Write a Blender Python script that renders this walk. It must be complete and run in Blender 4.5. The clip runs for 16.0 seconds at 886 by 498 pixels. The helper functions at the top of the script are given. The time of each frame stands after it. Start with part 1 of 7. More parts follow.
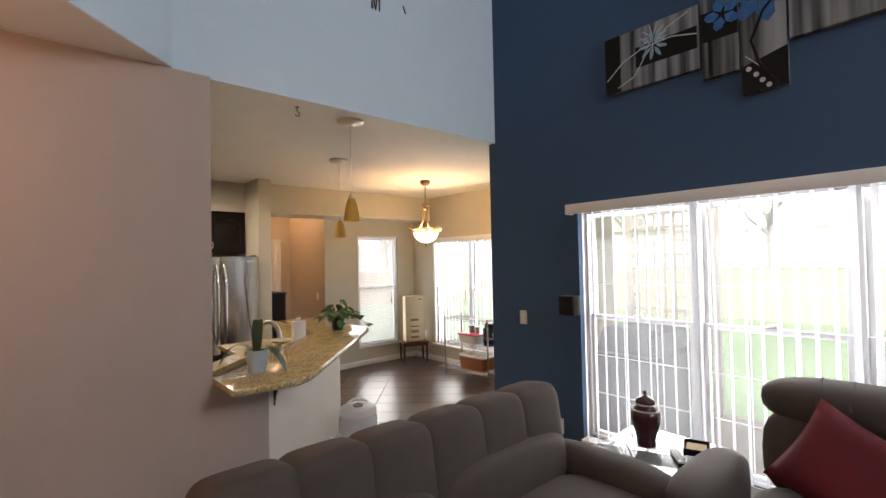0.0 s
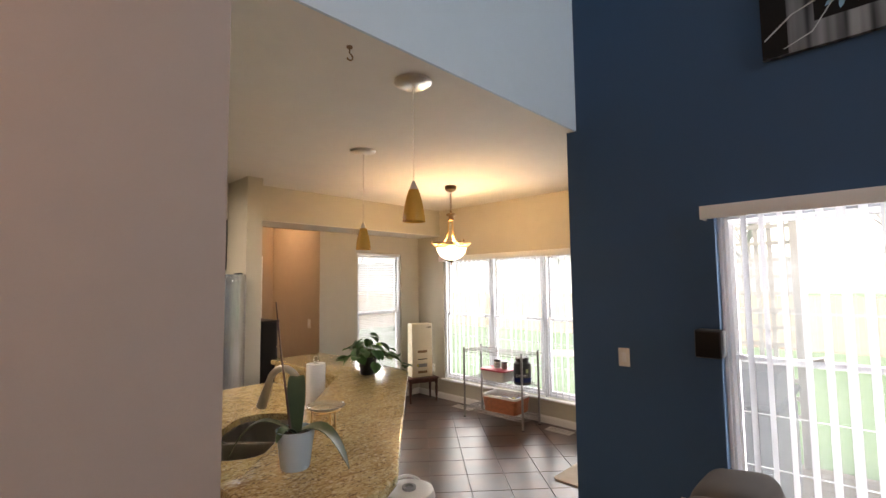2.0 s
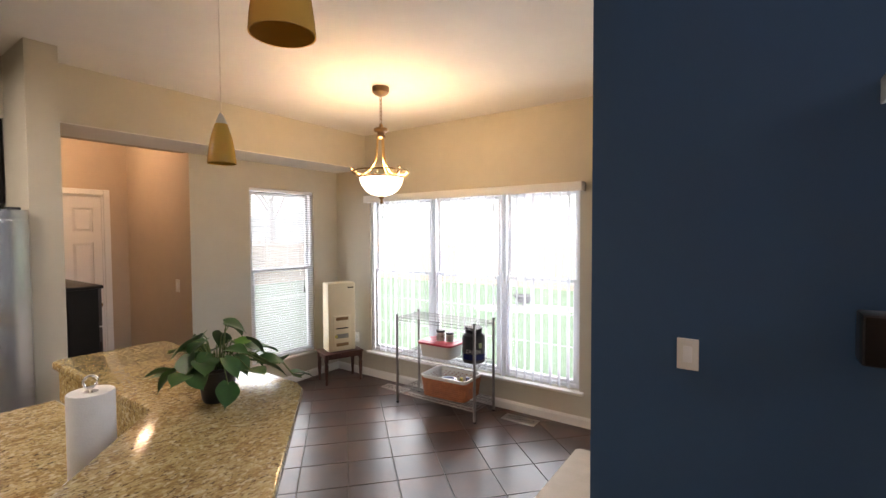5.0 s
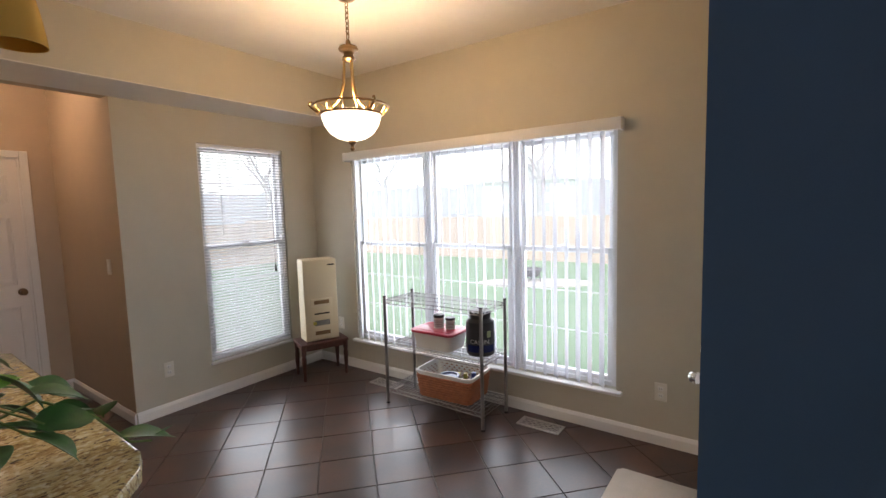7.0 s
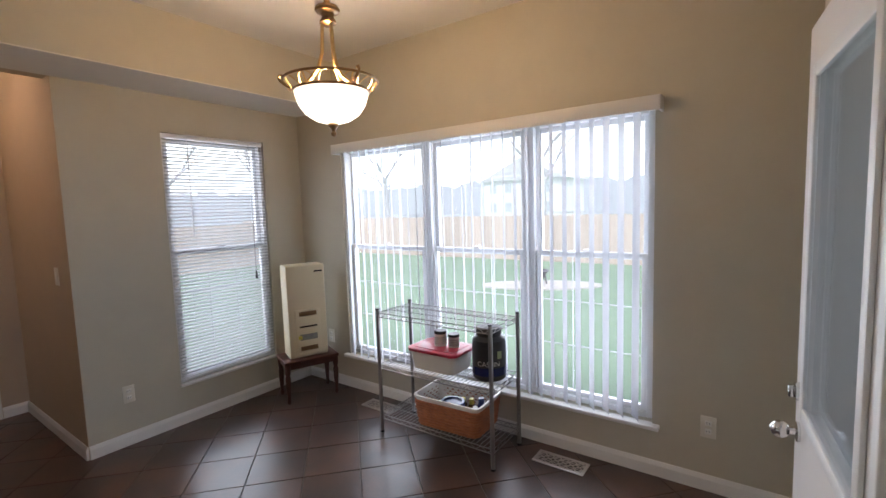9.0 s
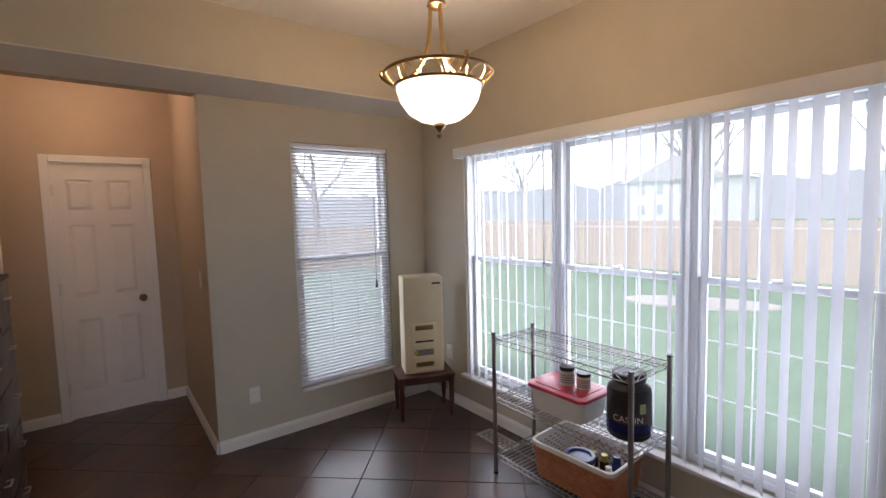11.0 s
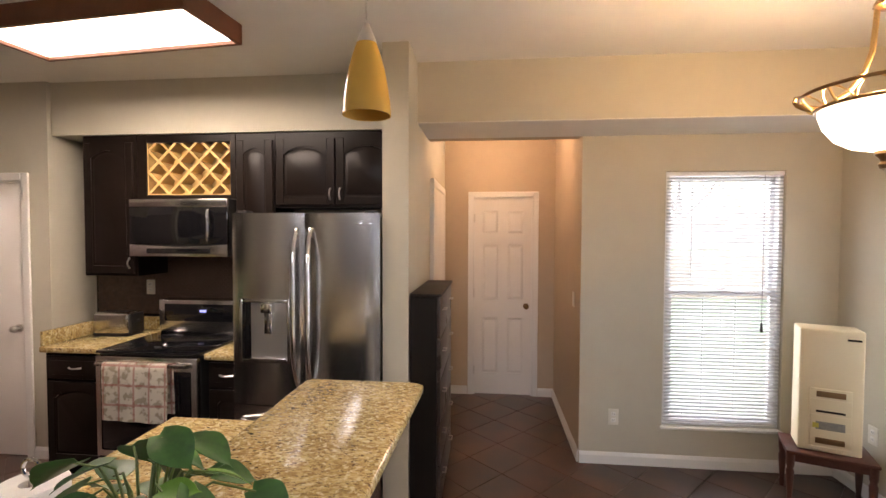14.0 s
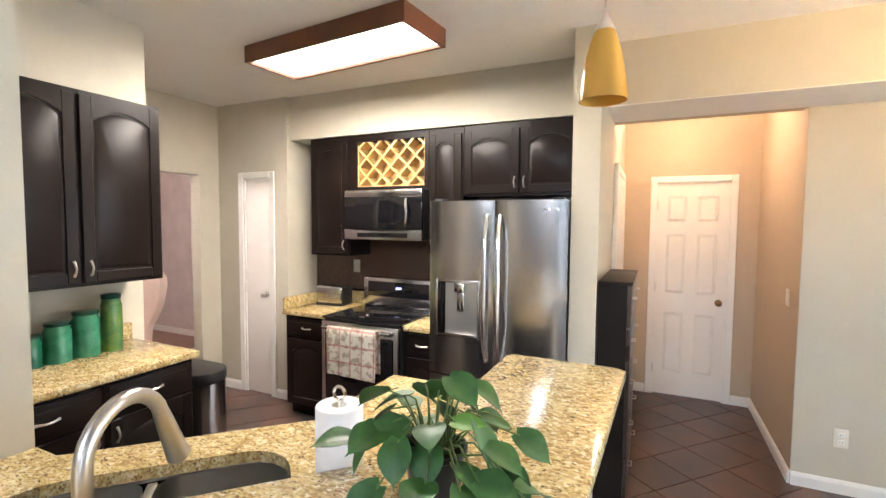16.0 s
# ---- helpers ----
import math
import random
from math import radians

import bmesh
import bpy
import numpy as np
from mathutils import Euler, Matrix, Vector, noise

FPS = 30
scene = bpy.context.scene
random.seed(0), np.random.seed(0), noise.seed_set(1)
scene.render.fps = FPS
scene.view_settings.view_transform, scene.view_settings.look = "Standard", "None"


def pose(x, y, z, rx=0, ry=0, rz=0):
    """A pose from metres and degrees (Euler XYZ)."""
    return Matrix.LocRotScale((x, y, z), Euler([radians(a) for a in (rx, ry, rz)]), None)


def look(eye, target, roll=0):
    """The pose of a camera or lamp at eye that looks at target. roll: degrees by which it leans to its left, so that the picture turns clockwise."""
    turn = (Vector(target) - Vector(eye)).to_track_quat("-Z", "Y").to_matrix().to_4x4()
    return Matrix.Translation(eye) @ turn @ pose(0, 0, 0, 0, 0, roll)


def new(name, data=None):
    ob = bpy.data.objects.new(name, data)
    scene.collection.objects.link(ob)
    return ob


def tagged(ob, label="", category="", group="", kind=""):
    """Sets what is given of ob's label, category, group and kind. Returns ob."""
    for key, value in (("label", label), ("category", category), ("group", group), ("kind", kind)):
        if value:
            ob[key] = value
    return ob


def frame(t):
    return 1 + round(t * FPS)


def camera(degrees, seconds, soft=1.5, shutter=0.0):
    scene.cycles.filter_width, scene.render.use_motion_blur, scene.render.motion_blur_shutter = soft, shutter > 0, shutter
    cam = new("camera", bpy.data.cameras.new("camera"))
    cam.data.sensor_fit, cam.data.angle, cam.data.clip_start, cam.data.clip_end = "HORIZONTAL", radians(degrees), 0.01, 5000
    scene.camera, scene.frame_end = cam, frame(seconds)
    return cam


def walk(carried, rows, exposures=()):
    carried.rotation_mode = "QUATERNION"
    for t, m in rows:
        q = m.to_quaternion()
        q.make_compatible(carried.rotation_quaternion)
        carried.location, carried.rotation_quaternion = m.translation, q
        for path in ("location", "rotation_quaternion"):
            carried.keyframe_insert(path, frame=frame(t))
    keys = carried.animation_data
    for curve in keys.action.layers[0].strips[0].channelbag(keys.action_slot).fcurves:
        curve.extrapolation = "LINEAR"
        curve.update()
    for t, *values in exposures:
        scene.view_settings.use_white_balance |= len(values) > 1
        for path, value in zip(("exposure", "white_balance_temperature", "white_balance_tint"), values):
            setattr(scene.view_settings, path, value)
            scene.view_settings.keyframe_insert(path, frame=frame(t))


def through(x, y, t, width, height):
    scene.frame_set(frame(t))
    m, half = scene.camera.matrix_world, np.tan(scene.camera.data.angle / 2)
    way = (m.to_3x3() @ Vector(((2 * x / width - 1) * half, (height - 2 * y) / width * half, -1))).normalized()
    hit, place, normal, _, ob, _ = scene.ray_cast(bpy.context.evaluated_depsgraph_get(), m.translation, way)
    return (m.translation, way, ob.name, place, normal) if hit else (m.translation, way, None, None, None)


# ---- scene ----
cam = camera(88.7, 16.0)
PATH = [
    (0, (-0.02, 0.139, 1.698), (1.297, 1.643, 1.744), -1.2),
    (0.5, (0.025, 0.479, 1.712), (1.356, 1.971, 1.775), -1.8),
    (1, (0.043, 0.798, 1.706), (1.392, 2.272, 1.798), -1.7),
    (1.5, (0.056, 1.107, 1.707), (1.447, 2.539, 1.826), -1.5),
    (2, (0.126, 1.389, 1.686), (1.557, 2.779, 1.831), -0.7),
    (2.5, (0.207, 1.646, 1.702), (1.688, 2.985, 1.828), -0.1),
    (3, (0.291, 1.894, 1.707), (1.851, 3.141, 1.812), 0.3),
    (3.5, (0.457, 2.073, 1.679), (2.077, 3.244, 1.746), -0.2),
    (4, (0.697, 2.19, 1.664), (2.346, 3.322, 1.679), -0.3),
    (4.2, (0.791, 2.236, 1.657), (2.443, 3.364, 1.654), -0.2),
    (6.5, (1.794, 2.738, 1.583), (3.391, 3.931, 1.414), -1.2),
    (7, (1.919, 2.864, 1.533), (3.539, 4.022, 1.351), -1.6),
    (7.5, (2.035, 2.934, 1.522), (3.664, 4.079, 1.342), -2.1),
    (8, (2.149, 2.992, 1.526), (3.779, 4.137, 1.345), -2.3),
    (8.2, (2.169, 3.032, 1.525), (3.809, 4.163, 1.349), -2.2),
    (10.3, (2.614, 3.274, 1.541), (4.04, 4.663, 1.347), -1.2),
    (10.5, (2.643, 3.301, 1.548), (4.013, 4.745, 1.36), -1.3),
    (11, (2.667, 3.346, 1.577), (3.87, 4.937, 1.417), -1.5),
    (11.5, (2.648, 3.366, 1.628), (3.654, 5.088, 1.484), -1.4),
    (12, (2.619, 3.357, 1.64), (3.398, 5.197, 1.54), -1.1),
    (12.5, (2.596, 3.335, 1.656), (3.137, 5.259, 1.586), -0.5),
    (13, (2.577, 3.31, 1.664), (2.855, 5.29, 1.61), 0.1),
    (13.5, (2.563, 3.28, 1.663), (2.587, 5.279, 1.607), 0.3),
    (14, (2.545, 3.25, 1.661), (2.344, 5.239, 1.596), 0.2),
    (14.5, (2.506, 3.219, 1.664), (2.1, 5.176, 1.582), 0.1),
    (15, (2.469, 3.185, 1.659), (1.888, 5.097, 1.571), -0.0),
    (15.5, (2.437, 3.157, 1.649), (1.706, 5.016, 1.552), 0.2),
    (16, (2.378, 3.117, 1.639), (1.534, 4.926, 1.525), 0.5),
]
walk(cam, [(t, look(eye, target, roll)) for t, eye, target, roll in PATH], exposures=[
    (0, 0.10, 7500, 20), (3.5, 0.12, 7600, 21), (4, 0.2, 7300, 21), (7, -0.24, 6600, 20), (8, -0.34, 6250, 20), (10.5, -0.6, 6200, 21), (11.5, -0.58, 6500, 26), (12.5, -0.62, 6800, 27),
    (13.0, -0.25, 6850, 26), (14, 0.45, 7100, 23), (14.5, 0.75, 6900, 20), (15.5, 1.25, 6350, 16), (16, 1.42, 6200, 14)])

# ---- world, lights and exposure ----
world = bpy.data.worlds.new("overcast_sky")
scene.world = world
world.use_nodes = True
wn = world.node_tree.nodes
sky = wn.new("ShaderNodeTexSky")
sky.sky_type = "NISHITA"
sky.sun_disc = False
sky.sun_elevation, sky.sun_rotation = radians(54), radians(239)
sky.dust_density, sky.air_density = 3.0, 1.0
wn["Background"].inputs["Strength"].default_value = 0.15
world.node_tree.links.new(sky.outputs["Color"], wn["Background"].inputs["Color"])


def lamp(name, kind, m, energy, color, size=(0.5, 0.5), angle=10.0):
    data = bpy.data.lights.new(name, kind)
    data.energy, data.color = energy, color
    if kind == "AREA":
        data.shape, data.size, data.size_y = "RECTANGLE", size[0], size[1]
    elif kind == "SUN":
        data.angle = radians(angle)
    else:
        data.shadow_soft_size = size[0]
    ob = new(name, data)
    ob.matrix_world = m
    return ob


DAY = (0.86, 0.93, 1.0)
WARM = (1.0, 0.66, 0.32)
lamp("sun", "SUN", look((-5, -3, 8), (0, 0, 0)), 4.5, (1, 0.97, 0.92), angle=15)
# daylight standing in the window openings
lamp("daylight_nook", "AREA", look((5.10, 4.84, 1.2), (0, 4.84, 0.9)), 96, DAY, (2.4, 1.7))
lamp("daylight_north", "AREA", look((4.17, 6.78, 1.2), (4.17, 0, 0.9)), 28, DAY, (0.74, 1.75))
lamp("daylight_living", "AREA", look((3.24, 0.9, 1.2), (0, 0.9, 0.9)), 90, DAY, (2.3, 1.7))
# fill added for an unseen upper window; the south wall has no opening
lamp("daylight_fill_unseen", "AREA", look((1.7, -3.8, 4.1), (1.7, 2.9, 3.5)), 135, DAY, (2.0, 1.6))
# electric lamps
lamp("chandelier_bulb", "POINT", pose(3.755, 4.785, 2.11), 48, WARM, (0.06, 0.06))
lamp("kitchen_tubes", "AREA", pose(0.627, 5.38, 2.635, 0, 0, -5.5), 38, (1.0, 0.90, 0.76), (1.15, 0.34))
lamp("hall_bulb", "POINT", pose(2.62, 7.25, 2.55), 12.0, (1.0, 0.69, 0.44), (0.07, 0.07))
lamp("foyer_bulb", "POINT", pose(-1.15, 2.1, 2.55), 31, (1.0, 0.50, 0.24), (0.1, 0.1))
# unseen fill added to brighten the side room; it has no fixture
lamp("side_room_fill", "POINT", pose(-2.6, 5.0, 2.3), 38, (1.0, 0.84, 0.76), (0.1, 0.1))


# ---- materials ----
def surf(name, c1, c2=None, rough=0.6, metal=0.0, scale=6.0, bump=0.0, bscale=120.0, detail=4.0, spec=0.5, vary=0.0, rvar=0.1):
    """A surface that drifts between two colours at a large and a small scale, with fine relief."""
    m = bpy.data.materials.new(name)
    m.use_nodes = True
    nt = m.node_tree
    n, l = nt.nodes, nt.links
    b = n["Principled BSDF"]
    tc = n.new("ShaderNodeTexCoord")
    big, small = n.new("ShaderNodeTexNoise"), n.new("ShaderNodeTexNoise")
    big.inputs["Scale"].default_value, big.inputs["Detail"].default_value = scale, detail
    small.inputs["Scale"].default_value, small.inputs["Detail"].default_value = bscale, 3
    for t in (big, small):
        l.new(tc.outputs["Object"], t.inputs["Vector"])
    add = n.new("ShaderNodeMath")
    add.operation = "MULTIPLY_ADD"
    l.new(small.outputs["Fac"], add.inputs[0])
    add.inputs[1].default_value = 0.35
    l.new(big.outputs["Fac"], add.inputs[2])
    ramp = n.new("ShaderNodeValToRGB")
    c2 = c2 or tuple(v * 0.86 for v in c1)
    ramp.color_ramp.elements[0].position, ramp.color_ramp.elements[1].position = 0.45, 0.9
    ramp.color_ramp.elements[0].color, ramp.color_ramp.elements[1].color = (*c2, 1), (*c1, 1)
    l.new(add.outputs[0], ramp.inputs["Fac"])
    out = ramp.outputs["Color"]
    if vary:
        info, hsv, mr = n.new("ShaderNodeObjectInfo"), n.new("ShaderNodeHueSaturation"), n.new("ShaderNodeMapRange")
        l.new(info.outputs["Random"], mr.inputs["Value"])
        mr.inputs["To Min"].default_value, mr.inputs["To Max"].default_value = 1 - vary, 1 + vary
        l.new(mr.outputs["Result"], hsv.inputs["Value"])
        l.new(out, hsv.inputs["Color"])
        out = hsv.outputs["Color"]
    l.new(out, b.inputs["Base Color"])
    rr = n.new("ShaderNodeMapRange")
    l.new(big.outputs["Fac"], rr.inputs["Value"])
    rr.inputs["To Min"].default_value, rr.inputs["To Max"].default_value = max(0.02, rough - rvar), min(1, rough + rvar)
    l.new(rr.outputs["Result"], b.inputs["Roughness"])
    b.inputs["Metallic"].default_value = metal
    b.inputs["Specular IOR Level"].default_value = spec
    if bump:
        bp = n.new("ShaderNodeBump")
        bp.inputs["Strength"].default_value, bp.inputs["Distance"].default_value = bump, 0.002
        l.new(small.outputs["Fac"], bp.inputs["Height"])
        l.new(bp.outputs["Normal"], b.inputs["Normal"])
    return m


def glow(name, color, strength):
    m = bpy.data.materials.new(name)
    m.use_nodes = True
    b = m.node_tree.nodes["Principled BSDF"]
    b.inputs["Base Color"].default_value = (0.9, 0.88, 0.82, 1)
    b.inputs["Emission Color"].default_value = (*color, 1)
    b.inputs["Emission Strength"].default_value = strength
    b.inputs["Roughness"].default_value = 0.35
    return m


def pane_glass(name, tint=(0.97, 0.985, 0.98), haze=0.022):
    m = bpy.data.materials.new(name)
    m.use_nodes = True
    n, l = m.node_tree.nodes, m.node_tree.links
    n.remove(n["Principled BSDF"])
    tr, gl, mix, fr, pw = n.new("ShaderNodeBsdfTransparent"), n.new("ShaderNodeBsdfGlossy"), n.new("ShaderNodeMixShader"), n.new("ShaderNodeLayerWeight"), n.new("ShaderNodeMath")
    tr.inputs["Color"].default_value = (*tint, 1)
    gl.inputs["Roughness"].default_value = 0.02
    pw.operation = "POWER"
    pw.inputs[1].default_value = 5.0
    l.new(fr.outputs["Facing"], pw.inputs[0])
    sc5 = n.new("ShaderNodeMath")
    sc5.operation = "MULTIPLY_ADD"
    sc5.inputs[1].default_value, sc5.inputs[2].default_value = 0.7, 0.025
    l.new(pw.outputs[0], sc5.inputs[0])
    l.new(sc5.outputs[0], mix.inputs[0])
    # pale translucent share mixed in, imitating washed-out outdoor haze
    veil, veil_mix = n.new("ShaderNodeBsdfTranslucent"), n.new("ShaderNodeMixShader")
    veil.inputs["Color"].default_value = (0.85, 0.9, 0.95, 1)
    veil_mix.inputs[0].default_value = haze
    l.new(tr.outputs[0], veil_mix.inputs[1])
    l.new(veil.outputs[0], veil_mix.inputs[2])
    l.new(veil_mix.outputs[0], mix.inputs[1])
    l.new(gl.outputs[0], mix.inputs[2])
    l.new(mix.outputs[0], n["Material Output"].inputs["Surface"])
    return m


def clear_glass(name, color, rough=0.03, trans=0.9):
    m = bpy.data.materials.new(name)
    m.use_nodes = True
    b = m.node_tree.nodes["Principled BSDF"]
    b.inputs["Base Color"].default_value = (*color, 1)
    b.inputs["Transmission Weight"].default_value = trans
    b.inputs["Roughness"].default_value = rough
    b.inputs["IOR"].default_value = 1.45
    return m


def vane_cloth(name, color, through=0.45):
    m = bpy.data.materials.new(name)
    m.use_nodes = True
    n, l = m.node_tree.nodes, m.node_tree.links
    b = n["Principled BSDF"]
    b.inputs["Base Color"].default_value = (*color, 1)
    b.inputs["Roughness"].default_value = 0.5
    tl, mix = n.new("ShaderNodeBsdfTranslucent"), n.new("ShaderNodeMixShader")
    tl.inputs["Color"].default_value = (*color, 1)
    tc, nz, bp = n.new("ShaderNodeTexCoord"), n.new("ShaderNodeTexNoise"), n.new("ShaderNodeBump")
    nz.inputs["Scale"].default_value = 300
    bp.inputs["Strength"].default_value, bp.inputs["Distance"].default_value = 0.2, 0.001
    l.new(tc.outputs["Object"], nz.inputs["Vector"])
    l.new(nz.outputs["Fac"], bp.inputs["Height"])
    l.new(bp.outputs["Normal"], b.inputs["Normal"])
    mix.inputs[0].default_value = through
    l.new(b.outputs[0], mix.inputs[1])
    l.new(tl.outputs[0], mix.inputs[2])
    l.new(mix.outputs[0], n["Material Output"].inputs["Surface"])
    return m


def granite(name):
    m = bpy.data.materials.new(name)
    m.use_nodes = True
    n, l = m.node_tree.nodes, m.node_tree.links
    b = n["Principled BSDF"]
    tc, mp = n.new("ShaderNodeTexCoord"), n.new("ShaderNodeMapping")
    l.new(tc.outputs["Object"], mp.inputs["Vector"])
    mp.inputs["Scale"].default_value = (0.8, 1.75, 1.0)
    mp.inputs["Rotation"].default_value = (0, 0, 0.6)
    cells, flecks, cloud = n.new("ShaderNodeTexVoronoi"), n.new("ShaderNodeTexNoise"), n.new("ShaderNodeTexNoise")
    cells.inputs["Scale"].default_value = 120
    flecks.inputs["Scale"].default_value, flecks.inputs["Detail"].default_value = 85, 6
    flecks.inputs["Distortion"].default_value = 0.6
    cloud.inputs["Scale"].default_value, cloud.inputs["Detail"].default_value = 9, 4
    for t in (cells, flecks, cloud):
        l.new(mp.outputs[0], t.inputs["Vector"])
    base = n.new("ShaderNodeValToRGB")
    e = base.color_ramp.elements
    e[0].position, e[0].color = 0.30, (0.25, 0.165, 0.065, 1)
    e[1].position, e[1].color = 0.72, (0.53, 0.44, 0.235, 1)
    x = e.new(0.5)
    x.color = (0.40, 0.305, 0.13, 1)
    mixv = n.new("ShaderNodeMath")
    mixv.operation = "MULTIPLY_ADD"
    l.new(cells.outputs["Color"], mixv.inputs[0])
    mixv.inputs[1].default_value = 0.35
    half = n.new("ShaderNodeMath")
    half.operation = "MULTIPLY"
    l.new(cloud.outputs["Fac"], half.inputs[0])
    half.inputs[1].default_value = 0.75
    l.new(half.outputs[0], mixv.inputs[2])
    l.new(mixv.outputs[0], base.inputs["Fac"])
    dark = n.new("ShaderNodeValToRGB")
    d = dark.color_ramp.elements
    d[0].position, d[0].color = 0.36, (1, 1, 1, 1)
    d[1].position, d[1].color = 0.445, (0, 0, 0, 1)
    l.new(flecks.outputs["Fac"], dark.inputs["Fac"])
    mix = n.new("ShaderNodeMix")
    mix.data_type = "RGBA"
    l.new(dark.outputs["Color"], mix.inputs["Factor"])
    l.new(base.outputs["Color"], mix.inputs["A"])
    mix.inputs["B"].default_value = (0.085, 0.05, 0.03, 1)
    # brown veins and pale quartz between the dark flecks
    veins, vr, mix2 = n.new("ShaderNodeTexNoise"), n.new("ShaderNodeValToRGB"), n.new("ShaderNodeMix")
    veins.inputs["Scale"].default_value, veins.inputs["Detail"].default_value, veins.inputs["Distortion"].default_value = 38, 6, 1.2
    l.new(mp.outputs[0], veins.inputs["Vector"])
    v = vr.color_ramp.elements
    v[0].position, v[0].color = 0.36, (0.85, 0.85, 0.85, 1)
    v[1].position, v[1].color = 0.50, (0, 0, 0, 1)
    l.new(veins.outputs["Fac"], vr.inputs["Fac"])
    mix2.data_type = "RGBA"
    l.new(vr.outputs["Color"], mix2.inputs["Factor"])
    l.new(mix.outputs["Result"], mix2.inputs["A"])
    mix2.inputs["B"].default_value = (0.25, 0.155, 0.06, 1)
    quartz, qr, mix3 = n.new("ShaderNodeTexNoise"), n.new("ShaderNodeValToRGB"), n.new("ShaderNodeMix")
    quartz.inputs["Scale"].default_value, quartz.inputs["Detail"].default_value = 65, 4
    l.new(tc.outputs["Object"], quartz.inputs["Vector"])
    q = qr.color_ramp.elements
    q[0].position, q[0].color = 0.56, (0, 0, 0, 1)
    q[1].position, q[1].color = 0.64, (0.9, 0.9, 0.9, 1)
    l.new(quartz.outputs["Fac"], qr.inputs["Fac"])
    mix3.data_type = "RGBA"
    l.new(qr.outputs["Color"], mix3.inputs["Factor"])
    l.new(mix2.outputs["Result"], mix3.inputs["A"])
    mix3.inputs["B"].default_value = (0.58, 0.51, 0.33, 1)
    l.new(mix3.outputs["Result"], b.inputs["Base Color"])
    b.inputs["Roughness"].default_value = 0.13
    return m


def brushed(name, color, rough=0.28, across=(1, 1, 60), relief=0.04):
    m = bpy.data.materials.new(name)
    m.use_nodes = True
    n, l = m.node_tree.nodes, m.node_tree.links
    b = n["Principled BSDF"]
    b.inputs["Base Color"].default_value = (*color, 1)
    b.inputs["Metallic"].default_value = 1.0
    tc, mp, nz, rr = n.new("ShaderNodeTexCoord"), n.new("ShaderNodeMapping"), n.new("ShaderNodeTexNoise"), n.new("ShaderNodeMapRange")
    mp.inputs["Scale"].default_value = across
    nz.inputs["Scale"].default_value, nz.inputs["Detail"].default_value = 12, 4
    l.new(tc.outputs["Object"], mp.inputs["Vector"])
    l.new(mp.outputs[0], nz.inputs["Vector"])
    l.new(nz.outputs["Fac"], rr.inputs["Value"])
    rr.inputs["To Min"].default_value, rr.inputs["To Max"].default_value = rough - 0.06, rough + 0.06
    l.new(rr.outputs["Result"], b.inputs["Roughness"])
    bp = n.new("ShaderNodeBump")
    bp.inputs["Strength"].default_value, bp.inputs["Distance"].default_value = relief, 0.001
    l.new(nz.outputs["Fac"], bp.inputs["Height"])
    l.new(bp.outputs["Normal"], b.inputs["Normal"])
    return m


M_KITCHEN_WALL = surf("sage_beige_paint", (0.52, 0.49, 0.40), (0.49, 0.46, 0.375), 0.75, bump=0.15, bscale=260)
M_TAUPE = surf("taupe_paint", (0.37, 0.322, 0.295), (0.35, 0.306, 0.28), 0.8, bump=0.15, bscale=260)
M_HALL = surf("tan_hall_paint", (0.50, 0.40, 0.29), (0.47, 0.375, 0.27), 0.75, bump=0.15, bscale=260)
M_BLUE = surf("slate_blue_paint", (0.028, 0.074, 0.145), (0.026, 0.068, 0.134), 0.75, bump=0.15, bscale=260)
M_LIGHTBLUE = surf("pale_blue_paint", (0.53, 0.67, 0.77), (0.51, 0.65, 0.75), 0.75, bump=0.15, bscale=260)
M_PINK = surf("side_room_paint", (0.66, 0.58, 0.56), None, 0.8)
M_CEIL = surf("white_ceiling_paint", (0.74, 0.72, 0.67), (0.71, 0.69, 0.64), 0.9, bump=0.3, bscale=180)
M_TRIM = surf("white_trim_paint", (0.78, 0.77, 0.74), (0.74, 0.73, 0.70), 0.4, scale=3)
M_DOOR = surf("white_door_paint", (0.78, 0.75, 0.71), (0.74, 0.71, 0.67), 0.42, scale=3)
M_VINYL = surf("white_vinyl", (0.80, 0.81, 0.82), (0.76, 0.77, 0.78), 0.35, scale=4)
M_TILE = surf("dark_slate_tile", (0.100, 0.050, 0.034), (0.038, 0.032, 0.030), 0.30, scale=3.2, detail=2.5, bump=0.06, bscale=60, vary=0.22, rvar=0.05)
M_GROUT = surf("tile_grout", (0.18, 0.155, 0.135), (0.11, 0.095, 0.083), 0.85, scale=9, bump=0.3)
M_CARPET = surf("beige_carpet", (0.36, 0.31, 0.25), (0.29, 0.25, 0.20), 0.95, scale=12, bump=0.8, bscale=400)
M_SIDEFLOOR = surf("reddish_floor_wood", (0.30, 0.17, 0.12), (0.22, 0.12, 0.08), 0.35, scale=4, bump=0.05)
M_GRANITE = granite("speckled_gold_granite")
M_ESPRESSO = surf("espresso_wood", (0.013, 0.0085, 0.007), (0.008, 0.0055, 0.0045), 0.32, scale=4, bump=0.05, bscale=60, spec=0.16, rvar=0.05)
M_BLACK = surf("black_lacquer_wood", (0.014, 0.011, 0.010), (0.009, 0.008, 0.007), 0.4, scale=4, spec=0.12)
M_STEEL = brushed("brushed_steel", (0.50, 0.49, 0.475), 0.22, (60, 60, 0.6), 0.012)
M_NICKEL = brushed("satin_nickel", (0.62, 0.59, 0.55), 0.3, (20, 20, 20))
M_CHROME = brushed("chrome", (0.74, 0.74, 0.74), 0.14, (5, 5, 5))
